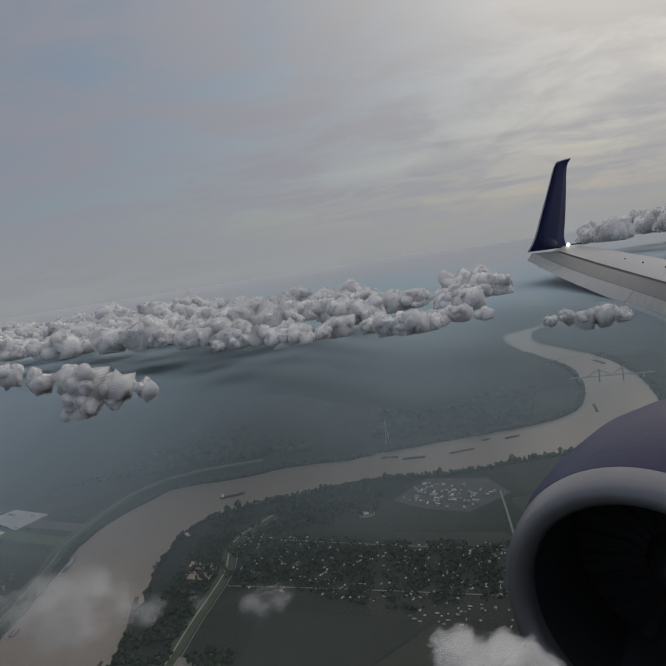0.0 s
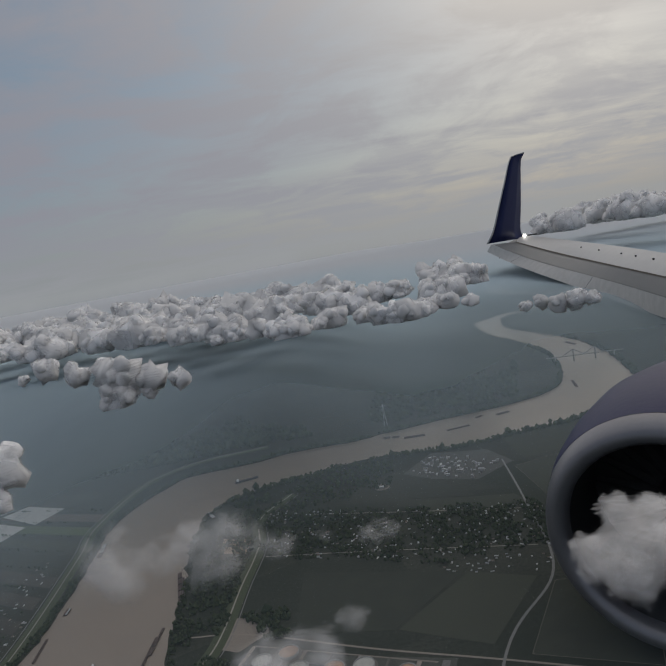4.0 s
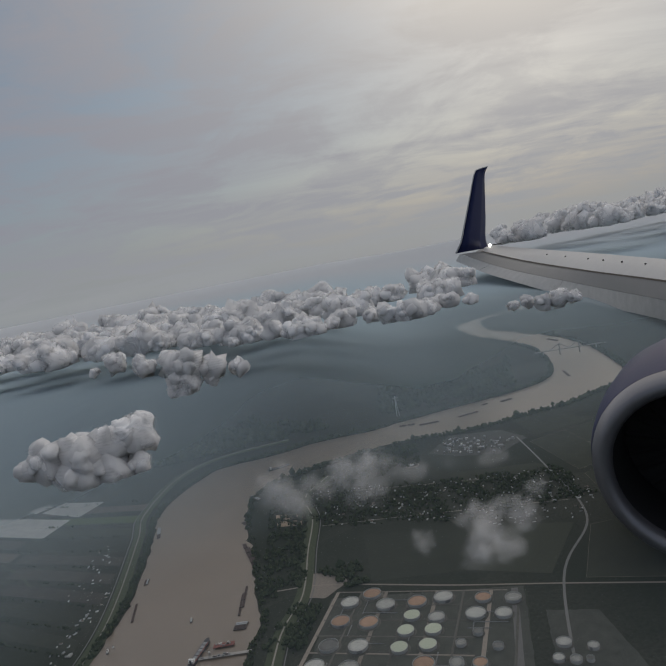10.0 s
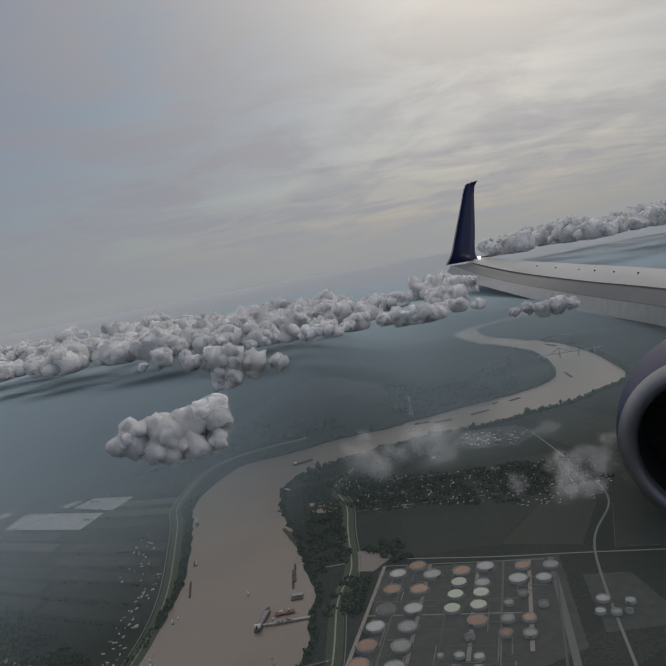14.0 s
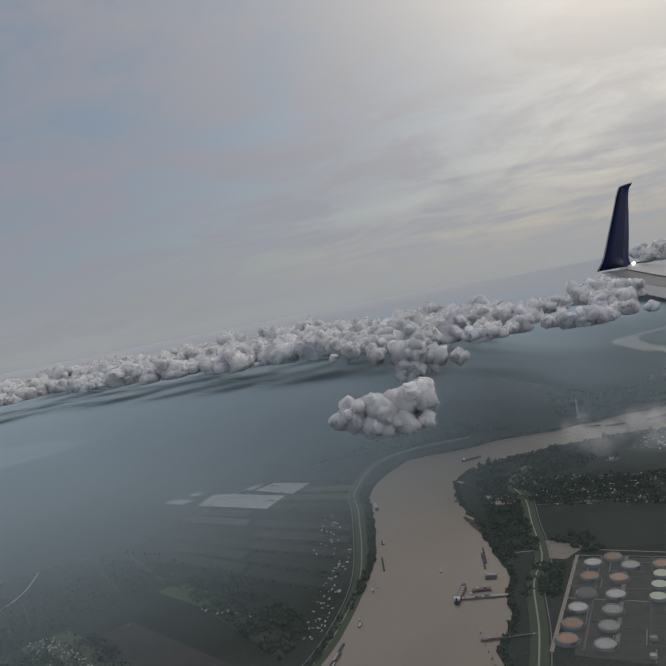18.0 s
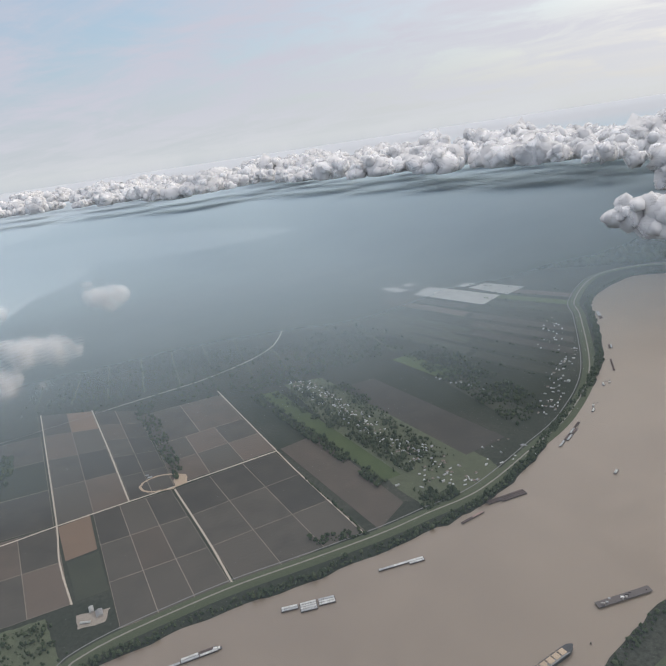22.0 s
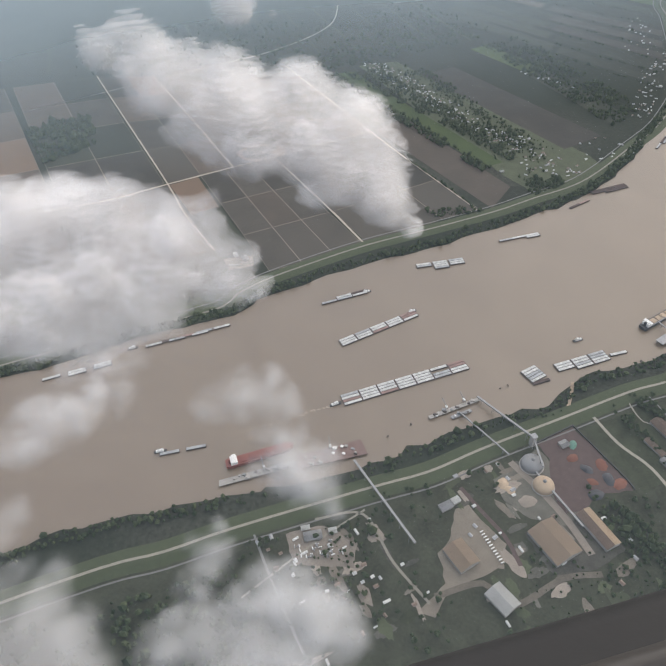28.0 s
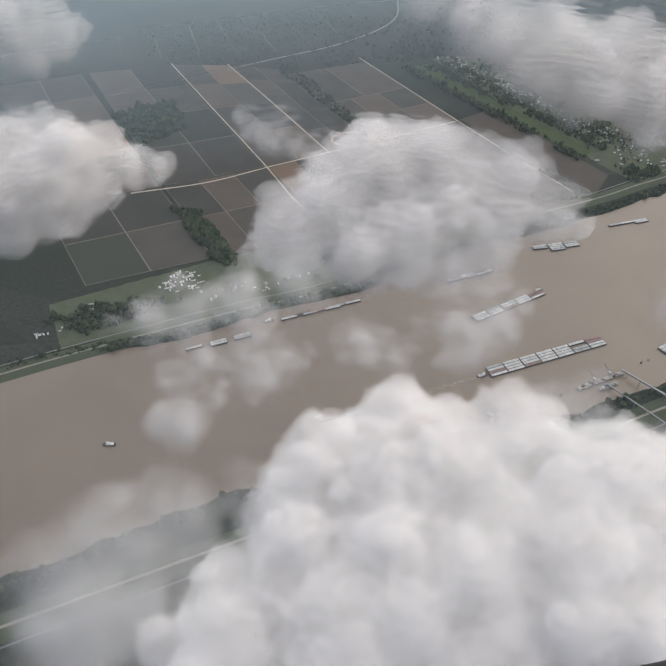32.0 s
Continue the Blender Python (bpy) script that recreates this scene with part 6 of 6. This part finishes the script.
def make_towboat(label):
    th = empty("towboat", Matrix(), label, "boat", "towboats")
    bm = bm_new()
    box(bm, -1.3, 1.2, -0.38, 0.38, 0, 0.22, 0.05)
    part("hull", bm, "ship_black", th)
    part("deckhouse", box(bm_new(), -0.9, 0.7, -0.3, 0.3, 0.22, 0.48, 0.02), "white_paint", th)
    part("upper_deck", box(bm_new(), -0.5, 0.6, -0.24, 0.24, 0.48, 0.7, 0.02), "white_paint", th)
    part("wheelhouse", box(bm_new(), 0.2, 0.55, -0.17, 0.17, 0.7, 0.92, 0.02), "white_paint", th)
    for y in (-0.12, 0.12):
        part("funnel", tube(bm_new(), (-0.35, y, 0.7), (-0.35, y, 0.98), 0.06, 8), "ship_black", th)
    part("mast", tube(bm_new(), (0.3, 0, 0.92), (0.3, 0, 1.3), 0.02, 5), "steel_grey", th)
    for y in (-0.2, 0.2):
        part("push_knee", box(bm_new(), 1.2, 1.3, y - 0.05, y + 0.05, 0.05, 0.4), "ship_black", th)
    return th


boat = make_towboat("white towboat pushing barges on brown water")
boat.matrix_world = pose(-222.6, -46.7, 0.0, rz=40.7)
for x, y, a in ((-215.6, -12.0, 229), (-229.0, -8.2, 221), (-275.5, -46.3, 40), (-144.7, 81.2, 70), (-151.5, 123, 75), (-176.0, -9.5, 220), (-100, 353, 100), (-122.6, 153.8, 90), (-289.5, -92, 200), (-252.0, -70.5, 30), (-148.2, 146.4, 100)):
    copy_thing(boat, pose(x, y, 0.0, rz=a))

# wake of the large tow: churned pale water
rng_w = np.random.default_rng(3)
s = np.linspace(0, 22, 26)
cx, cy = -223.4 - 0.758 * s, -47.4 - 0.652 * s
bm = bm_new()
for k, (x, y) in enumerate(zip(cx, cy)):
    for _ in range(3):
        o = rng_w.normal(0, 0.12 + 0.012 * k, 2)
        r = 0.22 * (1 - k / 40) * rng_w.uniform(0.5, 1.2)
        vs = [bm.verts.new((x + o[0] + r * math.cos(q) * 1.2, y + o[1] + r * math.sin(q) * 0.7, 0.026 + 0.0005 * k)) for q in np.linspace(0, 2 * math.pi, 8)[:-1]]
        bm.faces.new(vs)
paint("foam", (0.42, 0.36, 0.29), 0.8, vary=0.3)
tagged(part("wake", bm, "foam"), "churned pale wake behind a tow", "wake", kind="stuff")


def make_ship(length, hull, deck, hatch, label, cranes=True):
    """A bulk carrier: hull with raked bow, hatches, house aft, deck cranes."""
    L, B, H = length, length * 0.155, length * 0.06
    th = empty("bulk_carrier", Matrix(), label, "ship", "ships at berth")
    bm = bm_new()
    prof = [(-0.5, 0.8), (-0.46, 1.0), (0.36, 1.0), (0.43, 0.75), (0.48, 0.35), (0.505, 0.02)]
    low, top = [], []
    for x, w in prof:
        low.append((x * L * 0.98, w * B / 2 * 0.92))
        top.append((x * L, w * B / 2))
    ring_lo = [bm.verts.new((x, y, 0.02)) for x, y in low] + [bm.verts.new((x, -y, 0.02)) for x, y in low[::-1]]
    ring_hi = [bm.verts.new((x, y, H + (0.25 * H if x > 0.4 * L else 0))) for x, y in top] + [bm.verts.new((x, -y, H + (0.25 * H if x > 0.4 * L else 0))) for x, y in top[::-1]]
    n = len(ring_lo)
    for k in range(n):
        bm.faces.new((ring_lo[k], ring_lo[(k + 1) % n], ring_hi[(k + 1) % n], ring_hi[k]))
    bm.faces.new(ring_hi)
    bmesh.ops.recalc_face_normals(bm, faces=bm.faces)
    part("hull", bm, hull, th)
    part("deck", box(bm_new(), -0.44 * L, 0.36 * L, -B * 0.47, B * 0.47, H, H + 0.03), deck, th)
    for k in range(5):
        x0 = -0.27 * L + k * 0.125 * L
        part("hatch", box(bm_new(), x0, x0 + 0.1 * L, -B * 0.33, B * 0.33, H + 0.03, H + 0.2, 0.03), hatch, th)
        if cranes and k < 4:
            part("deck_crane", tube(bm_new(), (x0 + 0.112 * L, 0, H), (x0 + 0.112 * L, 0, H + 0.75), 0.08, 8), "tan_pile", th)
            part("crane_jib", tube(bm_new(), (x0 + 0.112 * L, 0, H + 0.7), (x0 + 0.03 * L, B * 0.3, H + 0.95), 0.04, 6), "tan_pile", th)
    part("deckhouse", box(bm_new(), -0.43 * L, -0.33 * L, -B * 0.42, B * 0.42, H, H + 0.75, 0.03), "white_paint", th)
    part("bridge", box(bm_new(), -0.4 * L, -0.34 * L, -B * 0.5, B * 0.5, H + 0.75, H + 0.95, 0.02), "white_paint", th)
    part("funnel", box(bm_new(), -0.45 * L, -0.43 * L, -B * 0.12, B * 0.12, H, H + 1.1), hull, th)
    return th


make_ship(14, "ship_red", "ship_red", "ship_red", "red bulk carrier moored at a loading dock", False).matrix_world = pose(-232.0, -64.6, 0, rz=40)
make_ship(14, "ship_black", "steel_grey", "tan_pile", "dark bulk carrier with tan hatches at berth").matrix_world = pose(-158.2, 4.6, 0, rz=53)
make_ship(12, "ship_black", "ship_black", "barge_hull", "dark ship lying in the river bend").matrix_world = pose(-95.5, 292, 0, rz=14)
make_ship(13, "ship_black", "ship_red", "steel_grey", "dark tanker at an oil jetty", False).matrix_world = pose(-117.0, 134.0, 0, rz=72)


def platform(corners, z, mat, label, extras=0, seed=1):
    """A dock deck on piles."""
    th = empty("dock", Matrix(), label, "dock", "river docks")
    bm = bm_new()
    lo = [bm.verts.new((x, y, z - 0.14)) for x, y in corners]
    hi = [bm.verts.new((x, y, z)) for x, y in corners]
    n = len(lo)
    for k in range(n):
        bm.faces.new((lo[k], lo[(k + 1) % n], hi[(k + 1) % n], hi[k]))
    bm.faces.new(hi)
    bm.faces.new(lo[::-1])
    bmesh.ops.recalc_face_normals(bm, faces=bm.faces)
    part("deck", bm, mat, th)
    c = [Vector((*p, 0)) for p in corners[:4]]
    for i in range(5):
        for v in (0.08, 0.92):
            p = lerp2(c, (i + 0.5) / 5, v)
            part("pile", tube(bm_new(), (p.x, p.y, 0), (p.x, p.y, z - 0.1), 0.07, 6), "barge_hull", th)
    rng = random.Random(seed)
    for _ in range(extras):
        p = lerp2(c, rng.uniform(0.05, 0.95), rng.uniform(0.1, 0.9))
        a, b2, h = rng.uniform(0.15, 0.5), rng.uniform(0.12, 0.3), rng.uniform(0.12, 0.5)
        part("deck_box", box(bm_new(), p.x - a, p.x + a, p.y - b2, p.y + b2, z, z + h), rng.choice(("steel_grey", "white_paint", "barge_hull", "concrete")), th)
    return th


platform([(-237, -72.8), (-225, -63.4), (-224.2, -64.6), (-236.2, -74)], 0.45, "concrete", "long pale loading dock beside a ship", 14, 2)
platform([(-223.2, -65.2), (-211.6, -57), (-214.1, -54.1), (-225, -62.4)], 0.5, "red_brown_deck" if "red_brown_deck" in MATS else paint("red_brown_deck", (0.19, 0.13, 0.115), 0.9, vary=0.3).name, "wide red-brown dock platform on the river", 16, 3)
platform([(-202.2, -44.2), (-193.4, -35.6), (-194, -34.9), (-202.8, -43.5)], 0.45, "concrete", "narrow dock with loaders on the river", 12, 4)
platform([(-198.4, -42), (-195, -38.6), (-194.4, -39.2), (-197.8, -42.6)], 0.4, "steel_grey", "small grey steel floating dock", 5, 5)
platform([(-159.4, -4.6), (-155.6, 0.6), (-154, -0.6), (-157.8, -5.8)], 0.9, "roof_grey", "roofed loading shed on the berth", 2, 6)
platform([(-118, 130.5), (-101, 128.4), (-101, 129.6), (-118, 131.7)], 0.5, "concrete", "oil jetty reaching into the river", 10, 7)
platform([(-113, 134.5), (-106.5, 134), (-106.5, 136), (-113, 136.5)], 0.55, "ship_red", "red steel oil jetty platform on piles", 8, 8)
platform([(-114, 104.2), (-96, 104), (-96, 104.8), (-114, 105)], 0.4, "barge_hull", "dark jetty reaching into the river", 4, 9)
platform([(-150, 24), (-139, 32), (-138, 30.4), (-149, 22.5)], 0.45, "barge_hull", "dark dock along the near bank", 10, 10)
rng_m = random.Random(8)
for x, y in [(-114 + 0.4 * k, 112 - 3.4 * k) for k in range(9)] + [(-205.5, -46.8), (-190, -30.6), (-188.7, -29.2), (-209.2, -51.4), (-162, -12), (-150.5, 12)]:
    bm = bm_new()
    for _ in range(3):
        dx, dy = rng_m.uniform(-0.15, 0.15), rng_m.uniform(-0.15, 0.15)
        tube(bm, (x + dx * 2, y + dy * 2, 0), (x + dx, y + dy, 0.55), 0.07, 6)
    tagged(part("mooring_dolphin", bm, "barge_hull"), "dark pile cluster standing in the river", "mooring", "mooring dolphins")


def loader(x, y, z, turn, label):
    th = empty("dock_crane", pose(x, y, z, rz=turn), label, "crane", "dock cranes")
    for sx in (-0.3, 0.3):
        for sy in (-0.3, 0.3):
            part("leg", tube(bm_new(), (sx, sy, 0), (sx * 0.6, sy * 0.6, 1.0), 0.05, 6), "steel_grey", th)
    part("cabin", box(bm_new(), -0.3, 0.35, -0.22, 0.22, 1.0, 1.35, 0.03), "white_paint", th)
    part("boom", tube(bm_new(), (0.2, 0, 1.2), (2.2, 0, 1.7), 0.07, 6), "steel_grey", th)
    part("mast", tube(bm_new(), (0, 0, 1.3), (0, 0, 2.1), 0.05, 6), "steel_grey", th)
    part("stay", tube(bm_new(), (0, 0, 2.1), (2.1, 0, 1.7), 0.02, 5), "steel_grey", th)
    return th


for x, y, z, a in ((-196.6, -37.6, 0.45, 130), (-199.6, -40.8, 0.45, 130), (-219, -58.6, 0.5, 120), (-229.5, -67.6, 0.45, 130), (-156.4, 1.2, 0.9, 150), (-154.6, -2.4, 0.9, 150), (-151.5, 124.5, 0.35, 40), (-146, 146, 0.35, 200), (-113.5, 131, 0.5, 160)):
    loader(x, y, z, a, "grey dock crane with a long boom")

# bridge over the far bend
br = empty("bridge", Matrix(), "long steel cantilever bridge over the river", "bridge")
A, Bv = Vector((101, 421, 0)), Vector((150, 409, 0))
d = (Bv - A).normalized()
bm = bm_new()
for k in range(40):
    p, q = A.lerp(Bv, k / 40), A.lerp(Bv, (k + 1) / 40)
    tube(bm, (p.x, p.y, 4.0), (q.x, q.y, 4.0), 0.35, 5)
part("deck", bm, "concrete", br)
for f in (0.12, 0.36, 0.64, 0.88):
    p = A.lerp(Bv, f)
    part("pier", tube(bm_new(), (p.x, p.y, 0), (p.x, p.y, 4), 0.6, 8, 0.45), "concrete", br)
for f in (0.36, 0.64):
    p = A.lerp(Bv, f)
    for g in (-0.14, 0.14):
        e = A.lerp(Bv, f + g)
        part("truss", tube(bm_new(), (p.x, p.y, 8.5), (e.x, e.y, 4.4), 0.25, 5), "steel_grey", br)
    part("tower", tube(bm_new(), (p.x, p.y, 4), (p.x, p.y, 8.6), 0.3, 6), "steel_grey", br)
    part("tower", tube(bm_new(), (p.x + 0.6, p.y + 1, 4), (p.x + 0.6, p.y + 1, 8.6), 0.3, 6), "steel_grey", br)
py = empty("river_pylon", pose(-19.5, 345, 0), "tall pale power-line pylon on the far bank", "pylon")
for sx in (-0.8, 0.8):
    for sy in (-0.8, 0.8):
        part("leg", tube(bm_new(), (sx, sy, 0), (sx * 0.1, sy * 0.1, 13), 0.14, 5), "roof_white", py)
for z in (9.5, 11.5):
    part("cross_arm", tube(bm_new(), (-2.2, 0, z), (2.2, 0, z), 0.12, 5), "roof_white", py)

# ---------------------------------------------------------------- the airliner's wing and engine
wing = empty("airliner_wing", pose(160, 600, 55), "grey airliner wing with a tall navy blue winglet", "aircraft wing")
ORIGIN = Vector((160, 600, 55))
# stations along the span: trailing edge, crest, slat line, lower leading edge
STATIONS = [
    ((329.1, 1223.1, 63.3), (281.6, 1102, 56.4), (231.9, 1073.5, 61.1), (227.1, 1092.4, 49.9)),
    ((341.3, 1050.6, 50), (295.7, 944.8, 36.6), (255.3, 920.1, 32.6), (238.2, 941.4, 26.3)),
    ((294.5, 714.8, 46.4), (252.8, 642.3, 33.5), (237.4, 618.9, 21.3), (233.4, 630.6, 5.6)),
    ((225.2, 447.1, 51.8), (194.7, 398.7, 41.2), (183.5, 382.5, 30.3), (184.7, 387.7, 15.7)),
    ((206.7, 316.6, 49.9), (178, 280.6, 40.2), (167.4, 268.2, 29.8), (168.1, 271.3, 15.7)),
]


def loft(lines, mat, name, label="", parent=wing):
    """A smooth skin through lines of points that run along the span."""
    fine = [spline(l, 8.0) for l in lines]
    n = min(len(f) for f in fine)
    rows = [np.array([f[int(round(i * (len(f) - 1) / (n - 1)))] for i in range(n)]) for f in fine]
    bm = bm_new()
    vs = [[bm.verts.new(Vector(p) - ORIGIN) for p in r] for r in rows]
    for a, b in zip(vs, vs[1:]):
        for i in range(n - 1):
            bm.faces.new((a[i], a[i + 1], b[i + 1], b[i])).smooth = True
    bmesh.ops.recalc_face_normals(bm, faces=bm.faces)
    bm.normal_update()
    return part(name, bm, mat, parent, label)


T_, C_, N_, L_ = ([s[k] for s in STATIONS] for k in range(4))


def between(a, b, f, lift=0.0):
    return [tuple(np.array(p) * (1 - f) + np.array(q) * f + np.array((0, 0, lift))) for p, q in zip(a, b)]


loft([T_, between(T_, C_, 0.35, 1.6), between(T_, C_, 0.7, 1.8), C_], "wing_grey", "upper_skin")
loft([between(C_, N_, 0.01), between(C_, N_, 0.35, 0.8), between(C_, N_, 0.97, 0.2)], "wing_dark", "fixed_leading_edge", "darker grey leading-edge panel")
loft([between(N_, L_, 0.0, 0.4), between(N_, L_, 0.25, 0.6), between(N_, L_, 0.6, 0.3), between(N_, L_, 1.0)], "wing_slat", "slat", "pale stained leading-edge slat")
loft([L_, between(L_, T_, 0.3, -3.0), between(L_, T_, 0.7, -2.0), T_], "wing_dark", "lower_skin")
paint("seam_dirt", (0.07, 0.06, 0.05), 0.8, vary=0.6, size=10)
loft([between(C_, N_, -0.02, 0.9), between(C_, N_, 0.03, 0.95), between(C_, N_, 0.09, 1.0)], "seam_dirt", "panel_seam", "dark dirty seam along the wing panel")
for f in (0.18, 0.45, 0.74):
    i = f * (len(N_) - 1)
    k = int(i)
    g = i - k
    p = np.array(N_[k]) * (1 - g) + np.array(N_[k + 1]) * g
    q = np.array(L_[k]) * (1 - g) + np.array(L_[k + 1]) * g
    part("slat_joint", tube(bm_new(), Vector(p) - ORIGIN + Vector((0, -0.6, 0.5)), Vector(q) - ORIGIN + Vector((0, -0.6, 0.3)), 0.18, 5), "wing_dark", wing)
for f in (0.36, 0.43, 0.5, 0.57, 0.64, 0.71):
    i = f * (len(T_) - 1)
    k = int(i)
    g = i - k
    p = (np.array(T_[k]) * (1 - g) + np.array(T_[k + 1]) * g) * 0.55 + (np.array(C_[k]) * (1 - g) + np.array(C_[k + 1]) * g) * 0.45
    bm = bm_new()
    box(bm, -0.9, 0.9, -0.25, 0.25, 0, 1.6, 0.1)
    part("vortex_generator", bm, "chrome_dark", wing, m=Matrix.Translation(Vector(p) - ORIGIN + Vector((0, 0, 1.4))))
for f in (0.1, 0.3, 0.52):
    i = f * (len(L_) - 1)
    k = int(i)
    g = i - k
    p = np.array(L_[k]) * (1 - g) + np.array(L_[k + 1]) * g
    part("drain_mast", tube(bm_new(), Vector(p) - ORIGIN, Vector(p) - ORIGIN + Vector((0, 0, -2.4)), 0.35, 5), "chrome_dark", wing)

# winglet: a swept fin with a pale leading edge
LEAD = [(231.5, 1100.2, 63), (243.4, 1097.8, 80.9), (259.5, 1106.3, 115.2), (279.5, 1112.2, 162.1), (295.4, 1118, 198.2), (307.7, 1126, 204.7), (326.1, 1132.4, 206.9)]
TRAIL = [(316.3, 1174.3, 58.8), (310.3, 1164.7, 76.3), (314.7, 1157.8, 115.7), (318.1, 1150.2, 154.7), (320.3, 1141.7, 188.9), (322.6, 1137.8, 199.7), (326.7, 1132.2, 206.7)]
lead, trail = spline(LEAD, 4.0), spline(TRAIL, 4.0)
n = 24
pick = lambda l, f: Vector(l[int(round(f * (len(l) - 1)))]) - ORIGIN
bm = bm_new()
rows = []
for k in range(n):
    f = k / (n - 1)
    a, b = pick(lead, f), pick(trail, f)
    thick = Vector((-0.3, 0.95, 0)) * (3.5 * (1 - 0.8 * f))
    rows.append([bm.verts.new(p) for p in (a, a.lerp(b, 0.3) - thick, a.lerp(b, 0.7) - thick * 0.7, b, a.lerp(b, 0.6) + thick, a.lerp(b, 0.25) + thick)])
for r, q in zip(rows, rows[1:]):
    for i in range(6):
        bm.faces.new((r[i], r[(i + 1) % 6], q[(i + 1) % 6], q[i])).smooth = True
bm.faces.new(rows[-1])
bmesh.ops.recalc_face_normals(bm, faces=bm.faces)
winglet = part("winglet", bm, "navy_paint", wing, "tall navy blue winglet")
bm = bm_new()
for k in range(n - 1):
    tube(bm, pick(lead, k / (n - 1)), pick(lead, (k + 1) / (n - 1)), 1.6 * (1 - 0.6 * k / n), 6)
part("leading_strip", bm, "wing_grey", winglet, "bare metal leading edge")
part("wingtip_light", lathe(bm_new(), [(0.02, 3.2), (2.2, 1.9), (3.0, 0), (2.2, -1.9), (0.02, -3.2)], 12), "lamp_glass", wing, "bright white wingtip light", Matrix.Translation(pick(trail, 0.02) + Vector((-3.2, -22, 1.6))))
part("static_wick", tube(bm_new(), pick(trail, 0.02) + Vector((3, -19, 1.0)), pick(trail, 0.02) + Vector((20, -19, 0.3)), 1.2, 6), "chrome_dark", wing)

engine = empty("jet_engine", Matrix.Translation((30.4, 114.9, 30.1)) @ Vector((0.60, 0.80, -0.02)).to_track_quat("Z", "Y").to_matrix().to_4x4(), "jet engine with a bare metal inlet lip and blue cowling", "jet engine")
RE = 28.4
part("inlet_lip", lathe(bm_new(), [(RE * 0.80, 5), (RE * 0.79, 2.2), (RE * 0.82, 0.4), (RE * 0.87, -0.5), (RE * 0.93, 0.2), (RE * 0.98, 2.2), (RE * 1.01, 5.5)], 64), "engine_lip", engine, "bare metal inlet lip")
part("nacelle", lathe(bm_new(), [(RE * 1.012, 5.5), (RE * 1.06, 12), (RE * 1.1, 24), (RE * 1.1, 42), (RE * 1.02, 60), (RE * 0.9, 74)], 64), "navy_paint", engine, "glossy navy blue cowling")
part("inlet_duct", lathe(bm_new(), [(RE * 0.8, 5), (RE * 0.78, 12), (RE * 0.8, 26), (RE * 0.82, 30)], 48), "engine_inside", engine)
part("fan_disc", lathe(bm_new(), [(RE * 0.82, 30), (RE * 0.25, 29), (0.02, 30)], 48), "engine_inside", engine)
part("spinner", lathe(bm_new(), [(RE * 0.24, 29), (RE * 0.18, 24), (RE * 0.08, 20), (0.02, 19)], 24), "chrome_dark", engine)
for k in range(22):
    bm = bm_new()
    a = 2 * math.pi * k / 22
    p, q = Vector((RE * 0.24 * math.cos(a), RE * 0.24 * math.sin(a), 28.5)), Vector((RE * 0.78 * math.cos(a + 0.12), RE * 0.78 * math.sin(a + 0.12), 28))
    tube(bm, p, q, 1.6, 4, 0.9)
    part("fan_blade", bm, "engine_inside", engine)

# ---------------------------------------------------------------- the cabin window's lower frame, along the last stretch of the flight
frame_line = [(t, Vector(eye)) for t, eye, _, _ in PATH if t >= 24.5]
frame_line.append((33.0, frame_line[-1][1] * 3 - frame_line[-3][1] * 2))
ahead = (frame_line[-2][1] - frame_line[0][1]).normalized()
beside = ahead.cross(Vector((0, 0, 1))).normalized()
over = beside.cross(ahead)


def frame_strip(name, section, mat, parent, label):
    """A moulded strip beside the flight line; section: degrees below the edge and distance."""
    rows = []
    bm = bm_new()
    for t, eye in frame_line:
        edge = float(np.interp(t, [24.5, 27.0, 28.5, 30.0, 32.0, 33.0], [68.2, 70.8, 72.2, 72.4, 74.2, 75.2]))
        rows.append([bm.verts.new(eye + (beside * math.cos(radians(edge + a)) - over * math.sin(radians(edge + a))) * far) for a, far in section])
    for r, q in zip(rows, rows[1:]):
        for i in range(len(section) - 1):
            bm.faces.new((r[i], q[i], q[i + 1], r[i + 1])).smooth = True
    bmesh.ops.recalc_face_normals(bm, faces=bm.faces)
    return part(name, bm, mat, parent, label)


paint("window_rubber", (0.022, 0.021, 0.02), 0.6, vary=0.2, size=0.5)
paint("window_trim", (0.06, 0.054, 0.048), 0.4, vary=0.15, size=0.5)
sill = empty("window_frame", Matrix(), "dark rubber-edged lower frame of a cabin window", "window frame")
frame_strip("gasket", [(0.0, 1.06), (0.25, 1.02), (1.2, 1.0), (2.6, 0.99), (3.6, 0.97)], "window_rubber", sill, "dark rubber window gasket")
frame_strip("trim", [(3.4, 0.975), (3.8, 0.95), (4.6, 0.93), (5.2, 0.94), (6.2, 0.91), (10.0, 0.87), (16.0, 0.84), (30.0, 0.84)], "window_trim", sill, "grey-brown moulded window trim")
